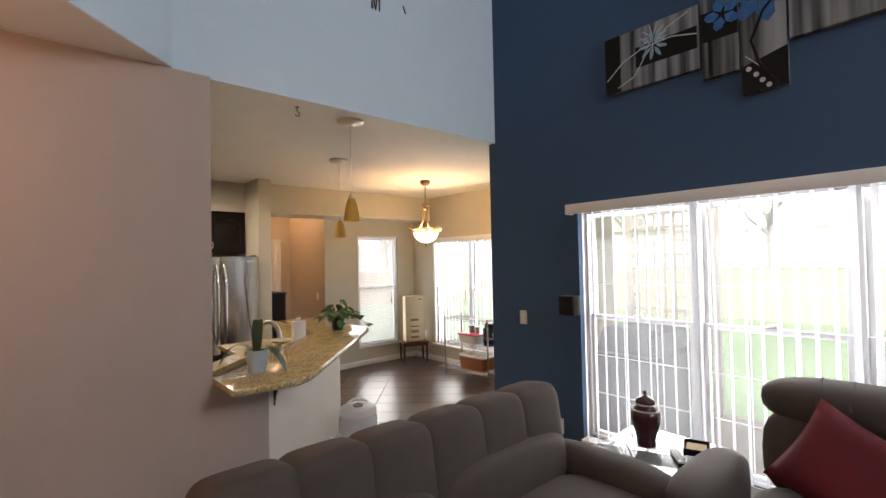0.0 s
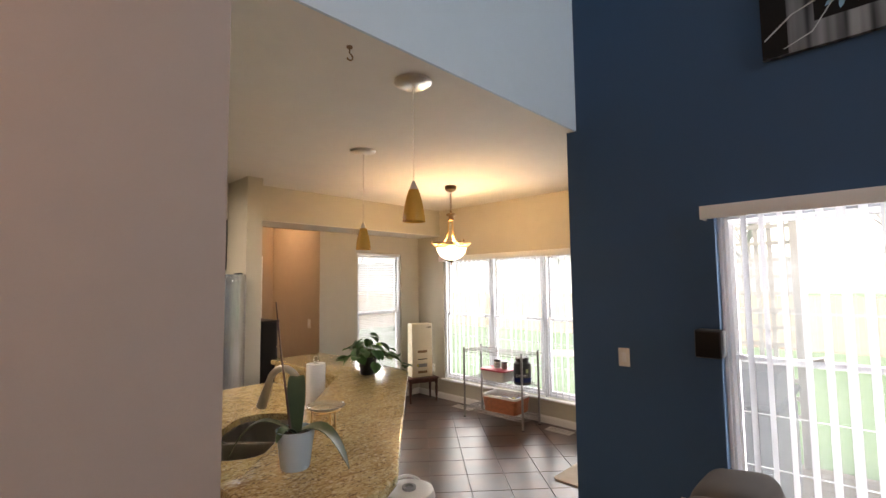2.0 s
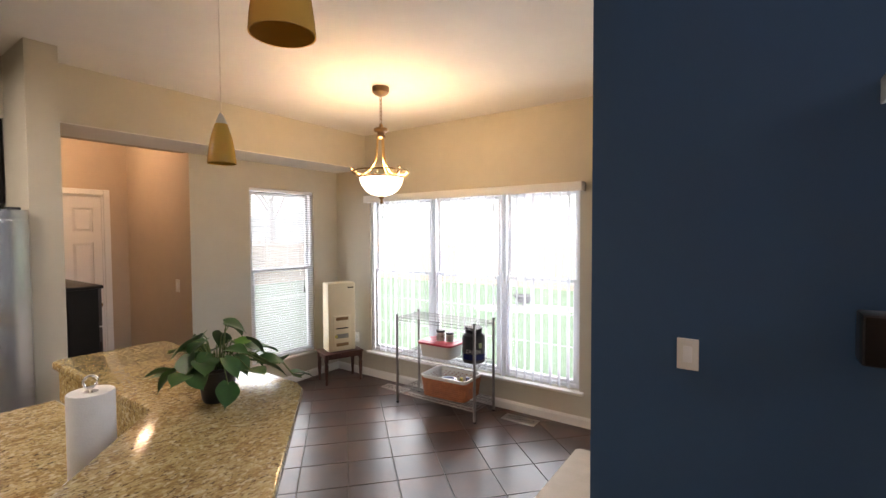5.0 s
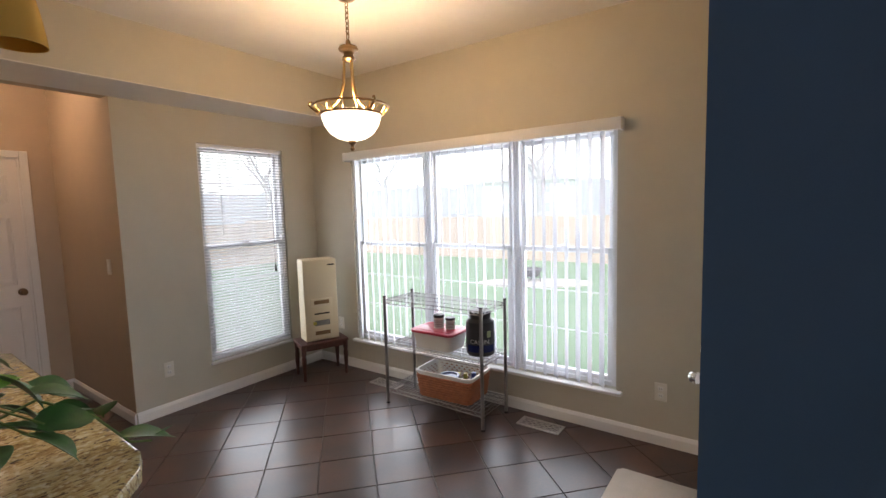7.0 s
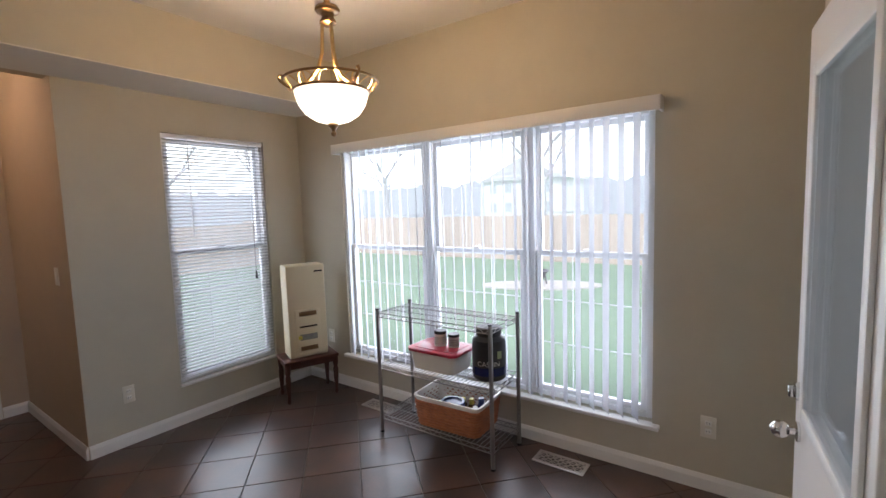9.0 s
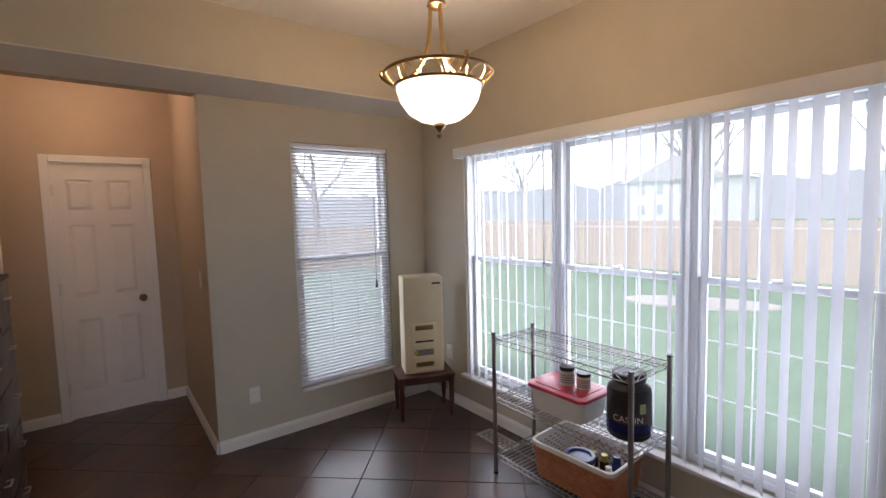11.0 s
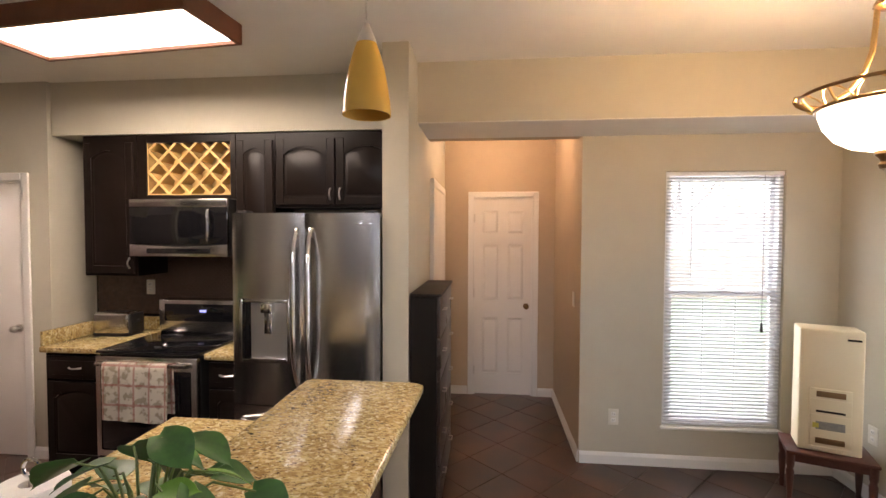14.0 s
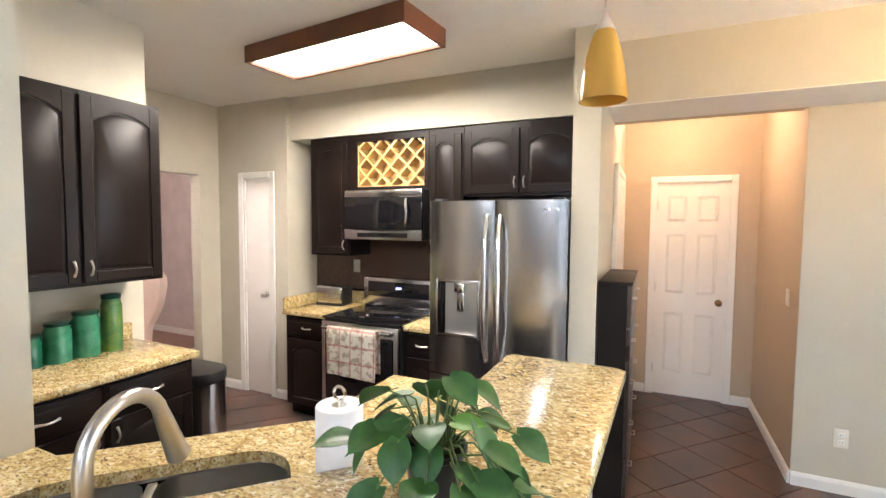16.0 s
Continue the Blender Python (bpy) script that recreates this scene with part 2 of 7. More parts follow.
M_BRONZE = brushed("antique_bronze", (0.24, 0.15, 0.075), 0.32, (10, 10, 10))
M_BRASS = brushed("antique_brass", (0.62, 0.43, 0.20), 0.3, (10, 10, 10))
M_BLACKGLASS = surf("black_glass", (0.006, 0.006, 0.007), (0.005, 0.005, 0.006), 0.06, scale=2, rvar=0.02)
M_BLACKPLASTIC = surf("black_plastic", (0.012, 0.012, 0.013), None, 0.4, bump=0.1)
M_PANE = pane_glass("window_glass")
M_VANE = vane_cloth("vertical_blind_vinyl", (0.54, 0.55, 0.58), 0.16)
M_SLAT = vane_cloth("mini_blind_vinyl", (0.52, 0.53, 0.55), 0.06)


# ---- helpers for meshes ----
def box(bm, x0, x1, y0, y1, z0, z1, bevel=0.0, seg=2):
    m = Matrix.LocRotScale(((x0 + x1) / 2, (y0 + y1) / 2, (z0 + z1) / 2), None, (abs(x1 - x0), abs(y1 - y0), abs(z1 - z0)))
    got = bmesh.ops.create_cube(bm, size=1, matrix=m)
    if bevel:
        vs = set(got["verts"])
        es = [e for e in bm.edges if e.verts[0] in vs and e.verts[1] in vs]
        bmesh.ops.bevel(bm, geom=es, offset=bevel, segments=seg, affect="EDGES", profile=0.5)
    return bm


def cyl(bm, a, b, r, r2=None, n=16, caps=True):
    a, b = Vector(a), Vector(b)
    d = b - a
    m = Matrix.Translation((a + b) / 2) @ d.to_track_quat("Z", "Y").to_matrix().to_4x4()
    bmesh.ops.create_cone(bm, cap_ends=caps, segments=n, radius1=r, radius2=r if r2 is None else r2, depth=d.length, matrix=m)
    return bm


def lathe(bm, prof, n=32, at=(0, 0, 0), closed=False):
    rings = []
    for r, z in prof:
        if r < 1e-5:
            rings.append([bm.verts.new((at[0], at[1], at[2] + z))])
        else:
            rings.append([bm.verts.new((at[0] + r * math.cos(2 * math.pi * k / n), at[1] + r * math.sin(2 * math.pi * k / n), at[2] + z)) for k in range(n)])
    pairs = list(zip(rings, rings[1:])) + ([(rings[-1], rings[0])] if closed else [])
    for p, q in pairs:
        for k in range(n):
            k2 = (k + 1) % n
            if len(p) == 1 and len(q) > 1:
                bm.faces.new((p[0], q[k], q[k2]))
            elif len(q) == 1 and len(p) > 1:
                bm.faces.new((p[k], p[k2], q[0]))
            elif len(p) > 1:
                bm.faces.new((p[k], p[k2], q[k2], q[k]))
    bmesh.ops.recalc_face_normals(bm, faces=bm.faces)
    return bm


def tube(bm, pts, r, n=8, closed=False):
    """A round bar along points; r may be a list."""
    pts = [Vector(p) for p in pts]
    rs = r if isinstance(r, (list, tuple)) else [r] * len(pts)
    rings = []
    side = None
    for i, p in enumerate(pts):
        if closed:
            d = pts[(i + 1) % len(pts)] - pts[i - 1]
        else:
            d = pts[min(i + 1, len(pts) - 1)] - pts[max(i - 1, 0)]
        d.normalize()
        if side is None:
            side = d.orthogonal().normalized()
        side = (side - d * side.dot(d)).normalized()
        up = d.cross(side)
        rings.append([bm.verts.new(p + rs[i] * (math.cos(2 * math.pi * k / n) * side + math.sin(2 * math.pi * k / n) * up)) for k in range(n)])
    pairs = list(zip(rings, rings[1:])) + ([(rings[-1], rings[0])] if closed else [])
    for a, b in pairs:
        for k in range(n):
            bm.faces.new((a[k], a[(k + 1) % n], b[(k + 1) % n], b[k]))
    if not closed:
        bm.faces.new(rings[0][::-1])
        bm.faces.new(rings[-1])
    bmesh.ops.recalc_face_normals(bm, faces=bm.faces)
    return bm


def prism(bm, poly, z0, z1, bevel=0.0, axis="z"):
    """A flat outline pushed up from z0 to z1 (or along y or x)."""
    def v(p, q, h):
        return {"z": (p, q, h), "y": (p, h, q), "x": (h, p, q)}[axis]
    lo = [bm.verts.new(v(p, q, z0)) for p, q in poly]
    hi = [bm.verts.new(v(p, q, z1)) for p, q in poly]
    fs = [bm.faces.new(lo), bm.faces.new(hi)]
    k = len(poly)
    for i in range(k):
        fs.append(bm.faces.new((lo[i], lo[(i + 1) % k], hi[(i + 1) % k], hi[i])))
    bmesh.ops.recalc_face_normals(bm, faces=fs)
    if bevel:
        es = {e for f in fs[:2] for e in f.edges}
        bmesh.ops.bevel(bm, geom=list(es), offset=bevel, segments=2, affect="EDGES", profile=0.5)
    return bm


def mesh_of(name, bm, material, smooth=None):
    data = bpy.data.meshes.new(name)
    bm.to_mesh(data)
    bm.free()
    data.materials.append(material)
    if smooth:
        for p in data.polygons:
            p.use_smooth = True
        data.set_sharp_from_angle(angle=radians(smooth))
    return data


def part(name, bm, material, parent=None, label="", m=None, smooth=35):
    ob = new(name, mesh_of(name, bm, material, smooth))
    if parent is not None:
        ob.parent = parent
    if m is not None:
        ob.matrix_basis = m
    return tagged(ob, label)


def share(name, data, parent, m):
    ob = new(name, data)
    ob.parent = parent
    ob.matrix_basis = m
    return ob


def thing(name, m, label, category, group="", kind=""):
    ob = new(name)
    ob.empty_display_size = 0.1
    ob.matrix_basis = m
    return tagged(ob, label, category, group, kind)


def setting(name, boxes, material, label="", category=""):
    bm = bmesh.new()
    for b in boxes:
        box(bm, *b)
    ob = part(name, bm, material, smooth=None)
    return tagged(ob, label, category, kind="structure")


def wall_slab(name, x0, x1, ys, zs, gap, material, label):
    """A wall of constant x with one rectangular opening, welded into one solid: cell gap = (i, j) is left out."""
    bm = bmesh.new()
    at = {}

    def v(x, i, j):
        if (x, i, j) not in at:
            at[x, i, j] = bm.verts.new((x, ys[i], zs[j]))
        return at[x, i, j]

    def solid(i, j):
        return 0 <= i < len(ys) - 1 and 0 <= j < len(zs) - 1 and (i, j) != gap
    for i in range(len(ys) - 1):
        for j in range(len(zs) - 1):
            if not solid(i, j):
                continue
            for x in (x0, x1):
                bm.faces.new((v(x, i, j), v(x, i + 1, j), v(x, i + 1, j + 1), v(x, i, j + 1)))
            for di, dj, p, q in ((-1, 0, (i, j), (i, j + 1)), (1, 0, (i + 1, j), (i + 1, j + 1)), (0, -1, (i, j), (i + 1, j)), (0, 1, (i, j + 1), (i + 1, j + 1))):
                if not solid(i + di, j + dj):
                    bm.faces.new((v(x0, *p), v(x0, *q), v(x1, *q), v(x1, *p)))
    bmesh.ops.recalc_face_normals(bm, faces=bm.faces)
    return tagged(part(name, bm, material, smooth=None), label, "wall", kind="structure")


# ---- the shell of the house ----
CEIL = 2.745
N, S = 6.60, 2.88            # north wall of kitchen and nook; plane between living room and kitchen
E, B = 4.93, 3.055            # nook's window wall; blue wall
HALL_E, HALL_W, HALL_N = 3.21, 2.09, 7.93
setting("floor", [(-1.62, 5.05, 2.93, 6.72, -0.12, -0.008), (1.95, 3.33, 6.72, 8.05, -0.12, -0.008)], M_GROUT, "grouted bed under the dark floor tiles", "floor")
setting("floor_living", [(-4.0, 3.175, -4.0, 2.93, -0.12, 0.0)], M_CARPET, "beige carpet of the living room", "floor")
setting("floor_side_room", [(-5.6, -1.62, 2.93, 7.52, -0.12, 0.0)], M_SIDEFLOOR, "reddish wooden floor of the side room", "floor")
setting("ceiling", [(-1.62, 5.05, 2.917, 6.72, CEIL, CEIL + 0.12), (1.95, 3.33, 6.72, 8.05, CEIL, CEIL + 0.12)], M_CEIL, "white flat kitchen ceiling", "ceiling")
setting("ceiling_living", [(-4.0, 3.175, -4.0, 3.04, 5.3, 5.42)], M_CEIL, "high white living room ceiling", "ceiling")
bm = bmesh.new()
prism(bm, [(-4.0, 2.86), (0.47, 2.86), (-4.0, -1.61)], CEIL, CEIL + 0.1)
box(bm, -5.6, -1.62, 2.98, 7.52, CEIL, CEIL + 0.1)
tagged(part("ceiling_foyer", bm, M_CEIL, smooth=None), "low white foyer ceiling", "ceiling", kind="structure")
bm = bmesh.new()
prism(bm, [(0.48, 2.90), (0.48, 2.86), (-4.0, -1.62), (-4.0, -1.45), (0.36, 2.90)], CEIL + 0.002, 5.3)
tagged(part("wall_upper_west", bm, M_LIGHTBLUE, smooth=None), "pale blue slanting wall above the foyer", "wall", kind="structure")
setting("wall_header", [(0.36, B, 2.90, 2.914, CEIL - 0.002, CEIL + 0.12), (0.36, B, 2.90, 3.03, CEIL + 0.12, 5.3)], M_LIGHTBLUE, "pale blue wall above the kitchen opening", "wall")
setting("wall_taupe", [(-5.6, 0.666, 2.86, 2.98, 0, CEIL - 0.004)], M_TAUPE, "smooth taupe painted wall", "wall")
setting("wall_stub", [(0.45, 0.57, 2.98, 3.86, 0, CEIL - 0.002)], M_KITCHEN_WALL, "sage beige wall end by the sink", "wall")
# blue wall with three windows
LW = [(1.270, 2.05), (0.496, 1.256), (-0.27, 0.484)]
wall_slab("wall_blue", B, B + 0.16, (-4.0, -0.28, 2.07, 2.975), (0, 0.31, 2.05, 5.3), (1, 1), M_BLUE, "dark slate blue accent wall")
setting("wall_south", [(-4.0, 3.175, -4.12, -4.0, 0, 5.3)], M_TAUPE, "plain wall of the living room", "wall")
setting("wall_far_west", [(-4.12, -4.0, -4.12, 2.86, 0, 5.3), (-5.72, -5.6, 2.86, 7.52, 0, CEIL)], M_PINK, "plain pale wall of the side room", "wall")
# nook
setting("wall_nook_south", [(B + 0.16, 3.35, 2.855, 2.975, 0, CEIL - 0.002), (4.20, 5.05, 2.855, 2.975, 0, CEIL - 0.002), (3.35, 4.20, 2.855, 2.975, 2.06, CEIL - 0.002)], M_KITCHEN_WALL, "sage beige wall round the garden door", "wall")
setting("wall_east", [(E, E + 0.12, 2.975, 3.64, 0, CEIL), (E, E + 0.12, 6.05, N, 0, CEIL), (E, E + 0.12, 3.64, 6.05, 0, 0.29), (E, E + 0.12, 3.64, 6.05, 2.03, CEIL)], M_KITCHEN_WALL, "sage beige nook wall with a wide window", "wall")
setting("wall_north", [(HALL_E, 3.785, N, N + 0.12, 0, CEIL), (4.58, E + 0.12, N, N + 0.12, 0, CEIL), (3.785, 4.58, N, N + 0.12, 0, 0.29), (3.785, 4.58, N, N + 0.12, 2.108, CEIL)], M_KITCHEN_WALL, "sage beige wall with a tall window", "wall")
setting("soffit_nook", [(HALL_W, E, 6.12, N - 0.002, 2.37, CEIL)], M_KITCHEN_WALL, "boxed beam below the nook ceiling", "soffit")
setting("soffit_underside", [(HALL_W, E - 0.002, 6.121, N - 0.003, 2.364, 2.3695)], M_CEIL, "white underside of the boxed beam", "soffit")
setting("wall_hall_header", [(HALL_W, HALL_E, N, N + 0.12, 2.37, CEIL)], M_HALL, "tan header over the hall", "wall")
setting("wall_hall_east", [(HALL_E, HALL_E + 0.12, N + 0.12, HALL_N + 0.12, 0, CEIL)], M_HALL, "tan hall wall", "wall")
setting("wall_hall_east_end", [(HALL_E - 0.003, HALL_E - 0.0005, N + 0.001, N + 0.12, 0, 2.37)], M_HALL, "tan paint on the hall corner", "wall")
setting("wall_hall_north", [(HALL_W, 2.39, HALL_N, HALL_N + 0.12, 0, CEIL), (2.99, HALL_E, HALL_N, HALL_N + 0.12, 0, CEIL), (2.39, 2.99, HALL_N, HALL_N + 0.12, 2.04, CEIL)], M_HALL, "tan wall at the end of the hall", "wall")
setting("wall_hall_west", [(1.938, HALL_W, 5.80, HALL_N + 0.12, 0, CEIL)], M_KITCHEN_WALL, "sage beige wall end beside the refrigerator", "wall")
# kitchen
setting("wall_kitchen_north", [(-0.74, 1.955, N, N + 0.12, 0, CEIL)], M_KITCHEN_WALL, "sage beige wall behind the cooker", "wall")
setting("soffit_kitchen", [(-0.62, 1.955, 6.262, N - 0.002, 2.366, CEIL)], M_KITCHEN_WALL, "boxed soffit above the wall cabinets", "soffit")
PX0, PX1, PY = -1.165, -0.828, 6.23
setting("wall_pantry", [(-1.50, PX0, PY, PY + 0.12, 0, CEIL), (PX1, -0.62, PY, PY + 0.12, 0, CEIL), (PX0, PX1, PY, PY + 0.12, 2.04, CEIL), (-0.74, -0.62, PY + 0.12, N, 0, CEIL)], M_KITCHEN_WALL, "sage beige pantry wall", "wall")
setting("wall_west", [(-1.62, -1.50, 6.02, 7.40, 0, CEIL), (-1.62, -1.50, 4.95, 6.02, 2.07, CEIL), (-1.50, -0.62, N, N + 0.12, 0, CEIL)], M_KITCHEN_WALL, "sage beige wall with an opening", "wall")
setting("wall_west_kitchen", [(-0.72, -0.60, 3.0, 4.93, 0, CEIL)], M_KITCHEN_WALL, "sage beige wall behind the wall cabinets", "wall")
setting("soffit_west", [(-0.60, -0.305, 2.98, 4.795, 2.302, CEIL - 0.002)], M_KITCHEN_WALL, "boxed soffit above the double wall cabinet", "soffit")
setting("wall_side_room_north", [(-5.6, -1.50, 7.40, 7.52, 0, CEIL)], M_PINK, "pale wall of the side room", "wall")

# ---- trim: baseboards, casings ----
def baseboard(name, runs):
    """runs: (x0, y0, x1, y1, nx, ny): along a wall, with the way the wall faces."""
    bm = bmesh.new()
    for x0, y0, x1, y1, nx, ny in runs:
        a, b = Vector((x0, y0, 0)), Vector((x1, y1, 0))
        n = Vector((nx, ny, 0))
        prof = [(0.0, 0.0), (0.014, 0.0), (0.014, 0.062), (0.009, 0.074), (0.004, 0.085), (0.0, 0.085)]
        lo = [bm.verts.new(a + n * p + Vector((0, 0, q))) for p, q in prof]
        hi = [bm.verts.new(b + n * p + Vector((0, 0, q))) for p, q in prof]
        k = len(prof)
        bm.faces.new(lo), bm.faces.new(hi)
        for i in range(k):
            bm.faces.new((lo[i], lo[(i + 1) % k], hi[(i + 1) % k], hi[i]))
    bmesh.ops.recalc_face_normals(bm, faces=bm.faces)
    return tagged(part(name, bm, M_TRIM, smooth=None), "white moulded wooden baseboard", "baseboard", kind="structure")


baseboard("baseboard_nook", [(HALL_E, N, E, N, 0, -1), (E, N, E, 2.975, -1, 0), (4.26, 2.975, E, 2.975, 0, 1)])
baseboard("baseboard_hall", [(HALL_E - 0.004, N, HALL_E - 0.004, HALL_N, -1, 0), (HALL_W, 6.7, HALL_W, HALL_N, 1, 0), (3.05, HALL_N, HALL_E, HALL_N, 0, -1), (HALL_W, HALL_N, 2.33, HALL_N, 0, -1)])
baseboard("baseboard_kitchen", [(PX1 + 0.06, PY, -0.62, PY, 0, -1), (-1.50, PY, PX0 - 0.06, PY, 0, -1), (-1.50, 6.02, -1.50, PY, 1, 0), (-0.62, PY, -0.62, N, 1, 0), (-0.60, 4.93, -0.72, 4.93, 0, 1)])
baseboard("baseboard_living", [(B, -4.0, B, 2.975, -1, 0), (-4.0, 2.86, 0.666, 2.86, 0, -1)])
baseboard("baseboard_side_room", [(-5.6, 2.98, -5.6, 7.4, 1, 0), (-5.6, 7.4, -1.62, 7.4, 0, -1)])


def casing(name, x0, x1, y, top, face, w=0.056, t=0.016):
    """Door casing on a wall of constant y that faces face (-1 or 1)."""
    bm = bmesh.new()
    ya, yb = sorted((y, y + face * t))
    for a, b, z0, z1 in ((x0 - w, x0, 0, top + w), (x1, x1 + w, 0, top + w), (x0, x1, top, top + w)):
        box(bm, a, b, ya, yb, z0, z1, 0.004)
    ya, yb = sorted((y + face * 0.001, y - face * 0.118))
    for a, b, z0, z1 in ((x0, x0 + 0.014, 0, top), (x1 - 0.014, x1, 0, top), (x0 + 0.014, x1 - 0.014, top - 0.014, top)):
        box(bm, a, b, ya, yb, z0, z1)
    return tagged(part(name, bm, M_TRIM, smooth=None), "white painted wooden door casing", "door casing", kind="structure")


def rail_door_bm(w, h, rows, cols=2, t=0.035, stile=0.10):
    """A moulded door, front at y = 0: rows of (z0, z1) of raised panels."""
    bm = bmesh.new()
    box(bm, 0, w, 0.016, t, 0, h)
    pw = (w - stile * (cols + 1)) / cols
    cuts = [(stile + k * (pw + stile), stile + k * (pw + stile) + pw) for k in range(cols)]
    edges = [0] + [v for q in cuts for v in q] + [w]
    for k in range(0, len(edges), 2):
        box(bm, edges[k], edges[k + 1], 0, 0.017, 0, h)
    zs = [0] + [v for r in rows for v in r] + [h]
    for c0, c1 in cuts:
        for k in range(0, len(zs), 2):
            box(bm, c0, c1, 0, 0.017, zs[k], zs[k + 1])
        for z0, z1 in rows:
            ring = []
            for g, y in ((0.006, 0.0155), (0.030, 0.004)):
                ring.append([bm.verts.new(v) for v in ((c0 + g, y, z0 + g), (c1 - g, y, z0 + g), (c1 - g, y, z1 - g), (c0 + g, y, z1 - g))])
            for k in range(4):
                bm.faces.new((ring[0][k], ring[0][(k + 1) % 4], ring[1][(k + 1) % 4], ring[1][k]))
            bm.faces.new(ring[1])
    bmesh.ops.recalc_face_normals(bm, faces=bm.faces)
    return bm


def round_knob(bm, at, way, r=0.026):
    at, way = Vector(at), Vector(way)
    cyl(bm, at, at + way * 0.008, r * 1.15, n=24)
    cyl(bm, at + way * 0.008, at + way * 0.04, 0.011, n=12)
    m = Matrix.Translation(at + way * 0.052) @ Matrix.Diagonal((1, 1, 1, 1))
    bmesh.ops.create_uvsphere(bm, u_segments=20, v_segments=12, radius=r, matrix=m)
    return bm


def hinges(parent, x, y, zs):
    for z in zs:
        bm = bmesh.new()
        cyl(bm, (x, y, z - 0.045), (x, y, z + 0.045), 0.007, n=10)
        box(bm, x - 0.016, x + 0.016, y + 0.004, y + 0.007, z - 0.044, z + 0.044)
        part("hinge", bm, M_NICKEL, parent, "satin nickel hinge")


SIX = [(0.22, 0.80), (0.98, 1.55), (1.66, 1.90)]
casing("casing_hall_door", 2.39, 2.99, HALL_N, 2.04, -1)
d = thing("door_1", pose(2.392, HALL_N + 0.012, 0.006), "white six-panel hall door, shut, with a bronze knob", "door", kind="structure")
part("leaf", rail_door_bm(0.596, 2.03, SIX, 2, stile=0.085), M_DOOR, d, smooth=None)
bm = bmesh.new()
round_knob(bm, (0.535, 0.0, 0.92), (0, -1, 0))
part("knob", bm, M_BRONZE, d, "aged bronze round knob")
hinges(d, 0.0, -0.012, (0.25, 1.05, 1.82))

casing("casing_pantry", PX0, PX1, PY, 2.04, -1)
d = thing("door_2", pose(PX0 + 0.002, PY + 0.012, 0.006), "narrow flat white pantry door, shut, with a nickel knob", "door", kind="structure")
bm = bmesh.new()
box(bm, 0, PX1 - PX0 - 0.004, 0, 0.035, 0, 2.03, 0.003)
part("leaf", bm, M_DOOR, d)
bm = bmesh.new()
round_knob(bm, (0.277, 0.0, 0.955), (0, -1, 0), 0.025)
part("knob", bm, M_NICKEL, d, "satin nickel round knob")
hinges(d, 0.0, -0.012, (0.25, 1.0, 1.78))

casing("casing_garden_door", 3.35, 4.20, 2.975, 2.06, 1)
d = thing("door_3", pose(3.354, 2.965, 0.006, 0, 0, 186) @ pose(-0.842, 0, 0), "white garden door with a tall glass light, ajar", "door", kind="structure")
bm = bmesh.new()
for b in ((0, 0.14, 0, 0.04, 0.012, 2.036), (0.702, 0.842, 0, 0.04, 0.012, 2.036), (0.14, 0.702, 0, 0.04, 0.012, 0.85), (0.14, 0.702, 0, 0.04, 1.88, 2.036)):
    box(bm, *b)
part("leaf", bm, M_DOOR, d, smooth=None)
bm = bmesh.new()
for b in ((0.12, 0.16, -0.012, 0.0, 0.83, 1.90), (0.682, 0.722, -0.012, 0.0, 0.83, 1.90), (0.16, 0.682, -0.012, 0.0, 0.83, 0.87), (0.16, 0.682, -0.012, 0.0, 1.86, 1.90)):
    box(bm, *b, 0.004)
part("glazing_frame", bm, M_TRIM, d)
bm = bmesh.new()
box(bm, 0.14, 0.702, 0.016, 0.020, 0.85, 1.88)
p = part("pane", bm, M_PANE, d)
p.visible_shadow = False
bm = bmesh.new()
round_knob(bm, (0.07, 0.0, 0.755), (0, -1, 0), 0.028)
part("knob", bm, M_CHROME, d, "bright metal knob")
bm = bmesh.new()
cyl(bm, (0.07, 0, 0.89), (0.07, -0.016, 0.89), 0.03, n=20)
box(bm, 0.064, 0.076, -0.034, -0.014, 0.87, 0.91, 0.003)
part("deadbolt", bm, M_CHROME, d, "bright metal deadbolt")
hinges(d, 0.842, -0.014, (0.25, 1.05, 1.80))


